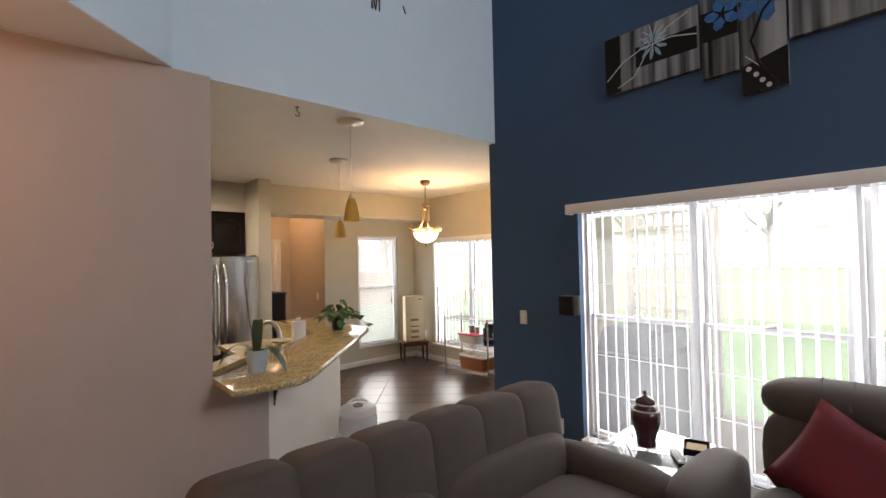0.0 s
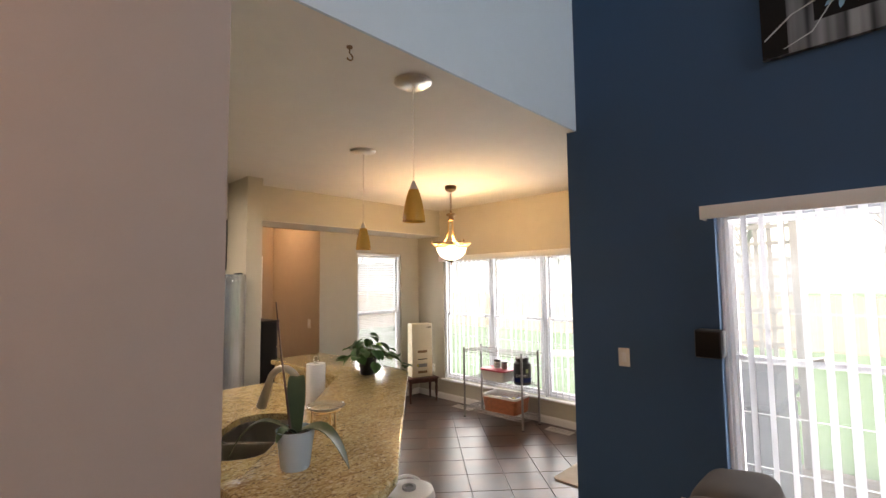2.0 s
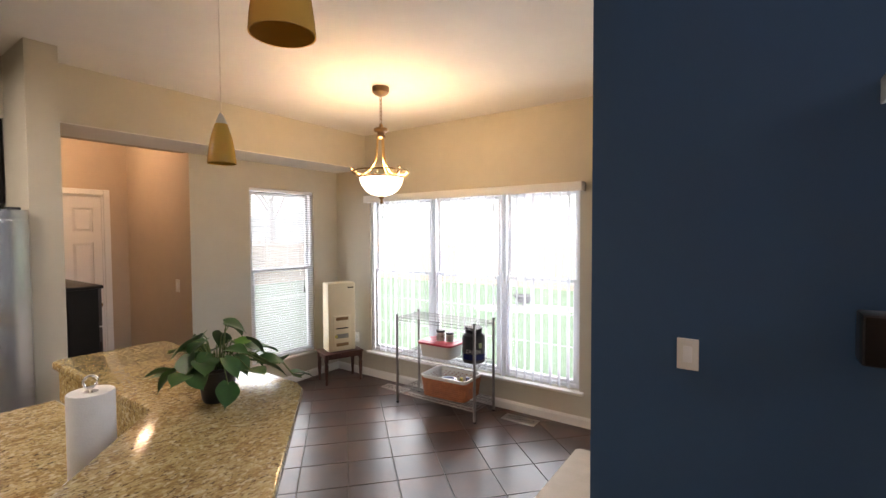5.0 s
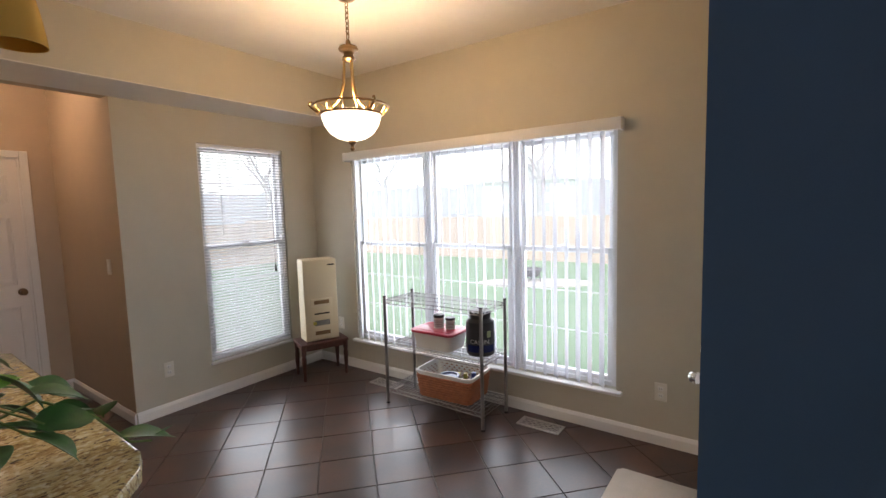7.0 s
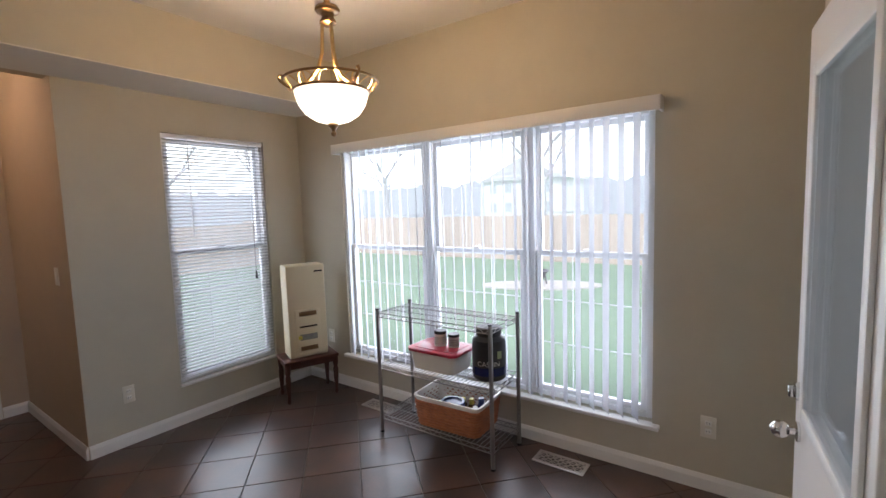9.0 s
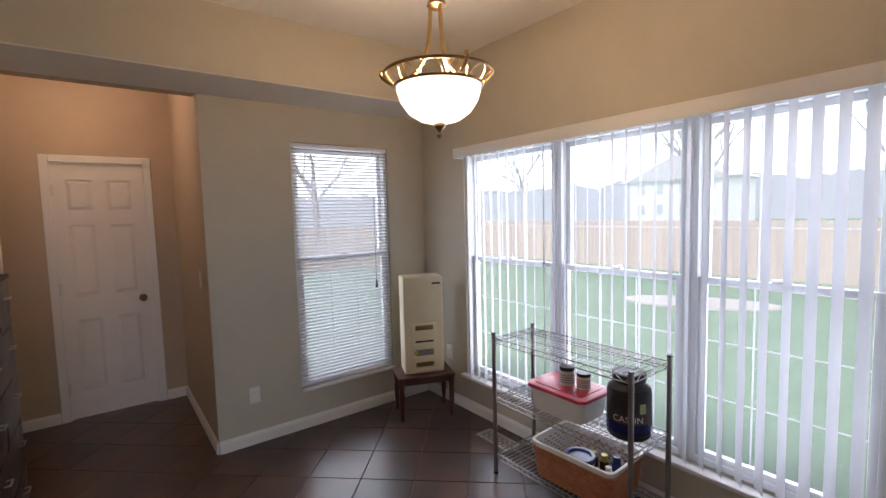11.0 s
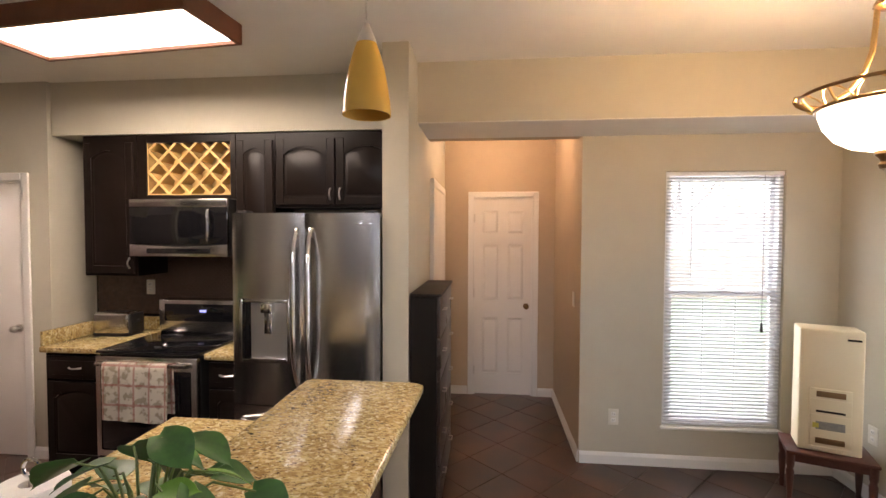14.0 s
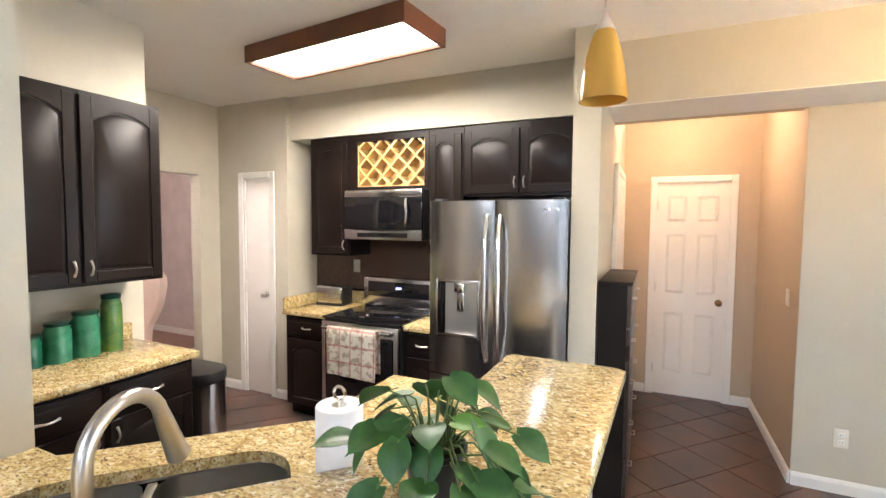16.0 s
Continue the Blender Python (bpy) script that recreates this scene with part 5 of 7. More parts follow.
def pendant(x, y, z0, z1, label):
    root = thing("pendant_lamp", pose(x, y, CEIL), label, "pendant lamp", "pendants over the bar")
    bm = bmesh.new()
    lathe(bm, [(0.0, 0.0), (0.098, 0.0), (0.098, -0.012), (0.085, -0.02), (0.02, -0.026), (0.0, -0.026)], 36)
    part("canopy", bm, M_NICKEL, root, "satin nickel canopy")
    bm = bmesh.new()
    cyl(bm, (0, 0, -0.02), (0, 0, z1 - CEIL + 0.01), 0.0022, n=6)
    part("cord", bm, M_NICKEL, root)
    h = z1 - z0
    b0 = z0 - CEIL
    bm = bmesh.new()
    lathe(bm, [(0.0, b0 + h), (0.006, b0 + h), (0.012, b0 + h * 0.93), (0.026, b0 + h * 0.78), (0.0, b0 + h * 0.78)], 24)
    part("cap", bm, M_NICKEL, root, "satin nickel cap")
    bm = bmesh.new()
    prof = [(r * 0.8, v) for r, v in [(0.030, 0.79), (0.042, 0.66), (0.054, 0.50), (0.064, 0.30), (0.070, 0.14), (0.073, 0.0), (0.069, 0.0), (0.066, 0.14), (0.060, 0.30), (0.050, 0.50), (0.038, 0.66), (0.026, 0.79)]]
    lathe(bm, [(r, b0 + h * v) for r, v in prof], 36, closed=True)
    part("shade", bm, M_AMBER, root, "amber glass cone shade", smooth=60)
    return root


pendant(1.69, 3.115, 1.998, 2.212, "amber glass pendant lamp on a thin cord above the bar")
pendant(2.25, 4.33, 1.947, 2.165, "amber glass pendant lamp on a thin cord above the bar")

hk = thing("ceiling_hook", pose(1.25, 3.05, CEIL), "dark swag hook screwed into the ceiling", "hook")
bm = bmesh.new()
tube(bm, [(0, 0, 0), (0, 0, -0.03)] + [(0.016 * math.sin(a), 0, -0.047 + 0.016 * math.cos(a)) for a in [radians(k * 30) for k in range(1, 9)]], 0.004, 8)
part("hook", bm, M_BRONZE, hk)
bm = bmesh.new()
cyl(bm, (0, 0, 0), (0, 0, -0.006), 0.014, n=16)
part("rose", bm, M_BRONZE, hk)

ch = thing("chandelier", pose(3.755, 4.785, CEIL + 0.02), "bronze bowl chandelier with a white glass shade, lit", "chandelier")
bm = bmesh.new()
lathe(bm, [(0.0, -0.02), (0.065, -0.02), (0.065, -0.045), (0.062, -0.062), (0.04, -0.08), (0.015, -0.088), (0.0, -0.09)], 28)
part("canopy", bm, M_BRONZE, ch)
for k in range(7):
    bm = bmesh.new()
    z = -0.105 - k * 0.028
    tube(bm, [((0.010 * math.cos(a) if k % 2 else 0), (0 if k % 2 else 0.010 * math.cos(a)), z + 0.019 * math.sin(a)) for a in [radians(t * 30) for t in range(12)]], 0.0028, 6, True)
    part("chain_link", bm, M_BRONZE, ch)
bm = bmesh.new()
lathe(bm, [(0.0, -0.29), (0.012, -0.295), (0.016, -0.32), (0.05, -0.33), (0.056, -0.342), (0.05, -0.352), (0.03, -0.36), (0.026, -0.375), (0.036, -0.39), (0.038, -0.40), (0.022, -0.41), (0.0, -0.41)], 28)
part("hub", bm, M_BRONZE, ch, "turned bronze hub")
RIM, BOWL = 0.210, 0.165
for k in range(3):
    a = radians(20 + k * 120)
    bm = bmesh.new()
    pts = [(0.026, -0.40), (0.029, -0.46), (0.034, -0.53), (0.052, -0.59), (0.09, -0.645), (0.15, -0.69)]
    tube(bm, [(r * math.cos(a), r * math.sin(a), z) for r, z in pts], 0.008, 8)
    part("arm", bm, M_BRASS, ch, "bronze arm")
    bm = bmesh.new()
    pts = [(0.178, -0.685), (0.199, -0.676), (0.216, -0.664), (0.226, -0.65), (0.222, -0.636), (0.211, -0.634), (0.209, -0.643)]
    tube(bm, [(r * math.cos(a), r * math.sin(a), z) for r, z in pts], [0.007, 0.007, 0.007, 0.006, 0.006, 0.005, 0.004], 8)
    part("scroll", bm, M_BRONZE, ch, "curled bronze scroll")
for r, z, t in ((RIM, -0.655, 0.006), (BOWL + 0.004, -0.70, 0.006)):
    bm = bmesh.new()
    tube(bm, [(r * math.cos(radians(q * 7.5)), r * math.sin(radians(q * 7.5)), z) for q in range(48)], t, 8, True)
    part("ring", bm, M_BRONZE, ch, "bronze ring")
M_PALEGOLD = brushed("pale_gold_wire", (0.70, 0.52, 0.26), 0.35, (10, 10, 10))
for k in range(12):
    # an arch that rises from the bowl's ring to the rim and falls back
    bm = bmesh.new()
    pts = []
    for t in range(9):
        u = t / 8
        lift = math.sin(math.pi * u) ** 0.7
        ang, r, z = radians(k * 30 + 30 * u), BOWL + 0.004 + (RIM - BOWL - 0.004) * lift, -0.70 + 0.045 * lift
        pts.append((r * math.cos(ang), r * math.sin(ang), z))
    tube(bm, pts, 0.0028, 5)
    part("scallop", bm, M_PALEGOLD, ch, "pale gold scallop wire")
    if k % 2 == 0:
        bm = bmesh.new()
        a0 = radians(k * 30 + 15)
        tube(bm, [(r * math.cos(a0), r * math.sin(a0), z) for r, z in ((BOWL + 0.004, -0.70), (0.188, -0.69), (RIM, -0.655))], 0.004, 6)
        part("rib", bm, M_PALEGOLD, ch, "pale gold rib")
bm = bmesh.new()
prof = [(0.165, -0.695), (0.163, -0.72), (0.150, -0.76), (0.122, -0.80), (0.08, -0.828), (0.03, -0.842), (0.0, -0.844)]
lathe(bm, prof, 40)
bowl = part("bowl", bm, glow("lit_opal_glass", (1.0, 0.86, 0.62), 3.2), ch, "glowing white glass bowl", smooth=60)
bm = bmesh.new()
lathe(bm, [(0.0, -0.84), (0.022, -0.842), (0.024, -0.852), (0.010, -0.868), (0.008, -0.876), (0.014, -0.884), (0.010, -0.896), (0.0, -0.902)], 20)
part("finial", bm, M_BRONZE, ch, "turned bronze finial")

M_CHERRY = surf("cherry_wood", (0.20, 0.075, 0.035), (0.14, 0.05, 0.024), 0.4, scale=7, bump=0.08)
kl = thing("ceiling_light", pose(0.627, 5.38, CEIL, 0, 0, -5.5), "wood-framed fluorescent ceiling light, lit", "ceiling light")
L2, W2, H2 = 0.618, 0.205, 0.105
bm = bmesh.new()
for b in ((-L2, L2, -W2, -W2 + 0.022), (-L2, L2, W2 - 0.022, W2), (-L2, -L2 + 0.022, -W2 + 0.022, W2 - 0.022), (L2 - 0.022, L2, -W2 + 0.022, W2 - 0.022)):
    box(bm, *b, -H2, 0.0, 0.003)
part("frame", bm, M_CHERRY, kl, "reddish wooden frame", smooth=None)
bm = bmesh.new()
box(bm, -L2 + 0.022, L2 - 0.022, -W2 + 0.022, W2 - 0.022, -0.085, -0.079)
part("diffuser", bm, glow("lit_diffuser", (1.0, 0.91, 0.78), 5.5), kl, "glowing white diffuser")


# ---- dresser and hall ----
dz = thing("dresser", pose(2.098, 5.80, 0), "tall narrow black-brown dresser of drawers in the hall", "dresser")
DW, DD, DH = 0.76, 0.175, 1.322
bm = bmesh.new()
box(bm, 0, DD - 0.02, 0, DW, 0.06, DH - 0.02, 0.003)
part("body", bm, M_BLACK, dz, smooth=None)
bm = bmesh.new()
box(bm, 0, DD + 0.006, -0.008, DW + 0.008, DH - 0.02, DH, 0.004)
part("top", bm, M_BLACK, dz)
for y in (0.0, DW - 0.05):
    for x in (0.0, DD - 0.06):
        bm = bmesh.new()
        box(bm, x, x + 0.05, y, y + 0.05, 0, 0.06, 0.003)
        part("leg", bm, M_BLACK, dz)
M_DRAWER = surf("black_brown_drawer", (0.045, 0.028, 0.022), (0.03, 0.02, 0.016), 0.3, scale=5)
for k in range(5):
    z0 = 0.075 + k * 0.247
    bm = bmesh.new()
    box(bm, DD - 0.02, DD, 0.012, DW - 0.012, z0, z0 + 0.238, 0.003)
    dw = part("drawer", bm, M_DRAWER, dz)
    for y in (0.16, DW - 0.16):
        bm = bmesh.new()
        tube(bm, [(DD, y - 0.03, z0 + 0.15), (DD + 0.022, y - 0.03, z0 + 0.15), (DD + 0.022, y + 0.03, z0 + 0.15), (DD, y + 0.03, z0 + 0.15)], 0.004, 8)
        part("handle", bm, M_NICKEL, dw, "small nickel handle")

# closet doors on the hall's west side
d = thing("door_4", pose(HALL_W + 0.012, 6.80, 0.006, 0, 0, 90), "pale flat bifold closet doors in the hall, shut", "door", kind="structure")
for k in range(2):
    bm = bmesh.new()
    box(bm, k * 0.40, k * 0.40 + 0.397, -0.012, 0.008, 0, 2.03, 0.003)
    part("leaf", bm, M_DOOR, d)
bm = bmesh.new()
for b in ((-0.056, 0.0, -0.02, 0.011, 0, 2.09), (0.80, 0.856, -0.02, 0.011, 0, 2.09), (0, 0.80, -0.02, 0.011, 2.035, 2.09)):
    box(bm, *b, 0.003)
part("casing", bm, M_TRIM, d)

# ---- things on the bar and worktops ----
M_PAPER = surf("white_paper", (0.82, 0.81, 0.79), (0.77, 0.76, 0.74), 0.95, scale=30, bump=0.4, bscale=200)
pt = thing("paper_towel_holder", pose(1.665, 4.03, LOW), "roll of white paper towels on a steel stand", "paper towels")
bm = bmesh.new()
lathe(bm, [(0.0, 0.0), (0.075, 0.0), (0.075, 0.006), (0.06, 0.012), (0.0, 0.012)], 28)
part("base", bm, M_NICKEL, pt)
bm = bmesh.new()
lathe(bm, [(0.020, 0.014), (0.060, 0.014), (0.060, 0.272), (0.058, 0.276), (0.020, 0.276)], 40, closed=True)
part("roll", bm, M_PAPER, pt, "white paper roll")
bm = bmesh.new()
cyl(bm, (0, 0, 0.01), (0, 0, 0.29), 0.005, n=10)
tube(bm, [(0.018 * math.sin(a), 0, 0.305 - 0.018 * math.cos(a)) for a in [radians(k * 24) for k in range(15)]], 0.004, 8, True)
part("rod", bm, M_CHROME, pt, "steel rod with a ring")


def leaf_material(name, c1, c2):
    m = surf(name, c1, c2, 0.48, scale=30, bump=0.2, bscale=90)
    m.node_tree.nodes["Principled BSDF"].inputs["Subsurface Weight"].default_value = 0.0
    return m


M_LEAF = leaf_material("pothos_leaf", (0.036, 0.125, 0.024), (0.018, 0.07, 0.016))
M_LEAF2 = leaf_material("young_leaf", (0.13, 0.30, 0.04), (0.09, 0.22, 0.03))
M_STEM = surf("green_stem", (0.10, 0.16, 0.04), None, 0.5)
M_SOIL = surf("potting_soil", (0.035, 0.024, 0.016), (0.02, 0.014, 0.01), 0.95, scale=60, bump=0.8)


def heart_leaf(L, W, droop, fold=0.25):
    """A pointed heart-shaped leaf along +y from its stalk, curling down."""
    bm = bmesh.new()
    n = 9
    rows = []
    for i in range(n + 1):
        u = i / n
        half = W * (math.sin(math.pi * min(1, u * 1.06 + 0.05)) ** 0.62) * (1 - 0.42 * u) if i < n else 0.0
        y = L * u - (0.10 * L if i == 0 else 0)
        z = -droop * L * u * u
        row = []
        for s in (-1, -0.5, 0, 0.5, 1):
            yy = y - (0.09 * L * abs(s) if u < 0.2 else 0)
            row.append(bm.verts.new((s * half, yy, z + fold * abs(s) * half)))
        rows.append(row)
    for a, b in zip(rows, rows[1:]):
        for k in range(4):
            bm.faces.new((a[k], a[k + 1], b[k + 1], b[k]))
    bmesh.ops.remove_doubles(bm, verts=bm.verts, dist=1e-5)
    bmesh.ops.solidify(bm, geom=bm.faces[:], thickness=0.0008)
    return bm


pl = thing("pothos_plant", pose(1.99, 3.92, BAR), "leafy green pothos in a black pot on the bar", "potted plant")
bm = bmesh.new()
lathe(bm, [(0.0, 0.002), (0.045, 0.0), (0.050, 0.01), (0.062, 0.105), (0.066, 0.108), (0.066, 0.118), (0.060, 0.118), (0.056, 0.10), (0.0, 0.10)], 28)
part("pot", bm, M_BLACKPLASTIC, pl, "black plastic pot")
bm = bmesh.new()
lathe(bm, [(0.0, 0.106), (0.03, 0.107), (0.057, 0.102)], 20)
part("soil", bm, M_SOIL, pl)
rng = random.Random(11)
shapes = [mesh_of("leaf", heart_leaf(0.078, 0.041, 0.25), M_LEAF, 60), mesh_of("leaf", heart_leaf(0.075, 0.039, 0.4), M_LEAF, 60), mesh_of("leaf", heart_leaf(0.083, 0.043, 0.2), M_LEAF, 60), mesh_of("leaf", heart_leaf(0.065, 0.024, 0.15), M_LEAF2, 60)]
for k in range(36):
    az = radians(k * 137.5 + rng.uniform(-15, 15))
    ring = k / 35
    out = 0.035 + 0.145 * ring ** 0.8 * rng.uniform(0.75, 1.1)
    ht = 0.115 - 0.12 * ring + rng.uniform(-0.035, 0.05)
    tip = Vector((out * math.cos(az), out * math.sin(az), 0.10 + max(ht, -0.02)))
    foot = Vector((0.02 * math.cos(az), 0.02 * math.sin(az), 0.10))
    mid = foot.lerp(tip, 0.55) + Vector((0, 0, 0.045))
    bm = bmesh.new()
    tube(bm, [foot, foot.lerp(mid, 0.6) + Vector((0, 0, 0.01)), mid, tip], [0.0028, 0.0025, 0.0022, 0.0018], 5)
    part("stem", bm, M_STEM, pl)
    data = shapes[3] if k % 11 == 5 else shapes[rng.randrange(3)]
    share("leaf", data, pl, Matrix.Translation(tip) @ pose(0, 0, 0, rng.uniform(-40, 12), rng.uniform(-30, 30), math.degrees(az) - 90 + rng.uniform(-45, 45)))
# trailing vine towards the nook
vine = [Vector((0.05, -0.02, 0.115)), Vector((0.13, -0.05, 0.15)), Vector((0.20, -0.07, 0.10)), Vector((0.25, -0.08, 0.03)), Vector((0.29, -0.07, 0.012))]
bm = bmesh.new()
tube(bm, vine, 0.0025, 6)
part("vine", bm, M_STEM, pl)
for k, p in enumerate(vine[1:]):
    share("leaf", shapes[k % 3], pl, Matrix.Translation(p + Vector((0, 0, 0.012))) @ pose(0, 0, 0, -12, 0, -100 + 70 * (k % 2)))

oc = thing("orchid", pose(0.895, 2.835, BAR) @ Matrix.Scale(1.1, 4), "orchid with dark strap leaves in a pale blue pot", "potted plant")
bm = bmesh.new()
lathe(bm, [(0.0, 0.0), (0.040, 0.0), (0.043, 0.006), (0.055, 0.10), (0.058, 0.115), (0.054, 0.115), (0.048, 0.095), (0.0, 0.095)], 32)
part("pot", bm, surf("pale_blue_glaze", (0.42, 0.55, 0.64), (0.38, 0.50, 0.60), 0.25, scale=4), oc, "pale blue glazed pot")
bm = bmesh.new()
lathe(bm, [(0.0, 0.10), (0.05, 0.097)], 18)
part("bark", bm, M_SOIL, oc)


def strap_leaf(L, W, rise, fall):
    bm = bmesh.new()
    rows = []
    for i in range(11):
        u = i / 10
        half = W * max(0.0, math.sin(math.pi * (0.12 + 0.88 * u))) ** 0.5 if i < 10 else 0.0
        rows.append([bm.verts.new((s * half, L * u, rise * math.sin(math.pi * u * 0.75) - fall * u ** 3 + 0.2 * abs(s) * half)) for s in (-1, 0, 1)])
    for a, b in zip(rows, rows[1:]):
        for k in range(2):
            bm.faces.new((a[k], a[k + 1], b[k + 1], b[k]))
    bmesh.ops.remove_doubles(bm, verts=bm.verts, dist=1e-5)
    bmesh.ops.solidify(bm, geom=bm.faces[:], thickness=0.002)
    return bm


M_ORCHID = leaf_material("orchid_leaf", (0.026, 0.06, 0.022), (0.015, 0.04, 0.016))
for az, L, W, r, f in ((-50, 0.17, 0.036, 0.035, 0.13), (140, 0.20, 0.016, 0.06, 0.11), (60, 0.05, 0.027, 0.14, -0.06), (-170, 0.07, 0.02, 0.03, 0.03)):
    part("leaf", strap_leaf(L, W, r, f), M_ORCHID, oc, m=pose(0, 0, 0.10, 0, 0, az - 90), smooth=60)
bm = bmesh.new()
tube(bm, [(-0.012, 0.004, 0.09), (-0.022, 0.014, 0.20), (-0.036, 0.028, 0.34), (-0.048, 0.042, 0.50)], [0.004, 0.0035, 0.003, 0.002], 6)
part("flower_spike", bm, surf("dry_spike", (0.06, 0.03, 0.025), None, 0.6), oc, "bare dark flower spike")

cs = thing("glass_dish", pose(1.11, 3.0, BAR), "clear glass dish on a thin metal stand", "dish")
M_CLEAR = clear_glass("clear_glass", (0.93, 0.97, 0.95))
bm = bmesh.new()
lathe(bm, [(0.0, 0.118), (0.055, 0.118), (0.072, 0.128), (0.075, 0.132), (0.07, 0.133), (0.053, 0.123), (0.0, 0.123)], 36)
part("dish", bm, M_CLEAR, cs)
bm = bmesh.new()
for k in range(3):
    a = radians(k * 120 + 40)
    tube(bm, [(0.06 * math.cos(a), 0.06 * math.sin(a), 0.0), (0.052 * math.cos(a), 0.052 * math.sin(a), 0.117)], 0.003, 6)
tube(bm, [(0.056 * math.cos(radians(k * 15)), 0.056 * math.sin(radians(k * 15)), 0.115) for k in range(24)], 0.0028, 6, True)
part("stand", bm, M_BRASS, cs, "thin metal stand")


def jar(x, y, r, h, fill, label):
    root = thing("storage_jar", pose(x, y, LOW), label, "jar", "green glass jars")
    bm = bmesh.new()
    lathe(bm, [(0.0, 0.0), (r, 0.0), (r, 0.005), (r, h * 0.80), (r * 0.86, h * 0.86), (r * 0.86, h * 0.93), (0.0, h * 0.93)], 28)
    part("glass", bm, fill, root, "green tinted glass")
    bm = bmesh.new()
    lathe(bm, [(0.0, h * 0.925), (r * 0.92, h * 0.91), (r * 0.95, h * 0.93), (r * 0.94, h * 0.99), (r * 0.5, h), (0.0, h)], 28)
    part("lid", bm, surf("jar_lid_glass", (0.010, 0.05, 0.032), None, 0.12), root, "dark green glass lid")
    return root


M_JAR1 = surf("deep_green_glass", (0.008, 0.10, 0.055), (0.006, 0.07, 0.04), 0.08, scale=8)
M_JAR2 = surf("mint_filled_glass", (0.045, 0.20, 0.115), (0.015, 0.10, 0.06), 0.08, scale=10)
M_JAR3 = surf("pasta_filled_glass", (0.13, 0.20, 0.035), (0.02, 0.11, 0.05), 0.08, scale=14)
jar(-0.42, 4.265, 0.048, 0.165, M_JAR1, "small dark green glass jar with a lid")
jar(-0.42, 4.38, 0.060, 0.21, M_JAR2, "green glass jar with pale filling")
jar(-0.42, 4.51, 0.064, 0.25, M_JAR2, "tall green glass jar with pale filling")
jar(-0.42, 4.64, 0.052, 0.325, M_JAR3, "tallest green glass jar with amber filling")

tc = thing("trash_can", pose(-0.36, 5.10, 0), "steel step bin with a black lid beside the cabinets", "trash can")
def stadium(a, b, n=10):
    pts = []
    for k in range(n + 1):
        t = -math.pi / 2 + math.pi * k / n
        pts.append((a + b * math.cos(t), b * math.sin(t)))
    for k in range(n + 1):
        t = math.pi / 2 + math.pi * k / n
        pts.append((-a + b * math.cos(t), b * math.sin(t)))
    return pts
bm = bmesh.new()
prism(bm, stadium(0.085, 0.135), 0.03, 0.60)
part("body", bm, M_STEEL, tc)
bm = bmesh.new()
prism(bm, stadium(0.088, 0.139), 0.60, 0.675, 0.012)
part("lid", bm, M_BLACKPLASTIC, tc, "black plastic lid")
bm = bmesh.new()
prism(bm, stadium(0.087, 0.137), 0.0, 0.03)
part("base", bm, M_BLACKPLASTIC, tc)

# curved chair back seen through the side opening
cc = thing("side_chair", pose(-2.16, 5.62, 0), "pale upholstered chair with a curved back in the side room", "chair")
M_PEACH = surf("peach_upholstery", (0.70, 0.55, 0.47), None, 0.85, bump=0.3)
bm = bmesh.new()
box(bm, -0.25, 0.25, -0.25, 0.25, 0.38, 0.48, 0.04, 3)
part("seat", bm, M_PEACH, cc)
bm = bmesh.new()
prism(bm, [(-0.23, 0.46), (0.14, 0.46), (0.17, 0.60), (0.24, 0.70), (0.32, 0.80), (0.37, 0.92), (0.40, 1.04), (0.39, 1.12), (0.33, 1.17), (0.22, 1.15), (0.0, 1.12), (-0.24, 1.12)], 0.17, 0.25, 0.015, axis="y")
part("backrest", bm, M_PEACH, cc)
for x in (-0.2, 0.2):
    for y in (-0.2, 0.2):
        bm = bmesh.new()
        cyl(bm, (x, y, 0.0), (x * 0.95, y * 0.95, 0.40), 0.014, 0.022, n=10)
        part("leg", bm, M_CHERRY, cc)

# ---- nook things ----
rk = thing("wire_shelf", pose(0, 0, 0), "chrome wire shelving rack with three shelves", "shelf")
M_WIRE = brushed("zinc_wire", (0.36, 0.35, 0.34), 0.3, (5, 5, 5))
RX0, RX1, RY0, RY1 = 4.48, 4.82, 4.40, 5.27
for x in (RX0, RX1):
    for y in (RY0, RY1):
        bm = bmesh.new()
        cyl(bm, (x, y, 0.012), (x, y, 0.855), 0.0125, n=14)
        p = part("post", bm, M_WIRE, rk)
        bm = bmesh.new()
        cyl(bm, (x, y, 0.0), (x, y, 0.014), 0.016, 0.010, n=12)
        part("foot", bm, M_BLACKPLASTIC, p, "black levelling foot")
        bm = bmesh.new()
        cyl(bm, (x, y, 0.855), (x, y, 0.862), 0.0135, n=12)
        part("cap", bm, M_BLACKPLASTIC, p)
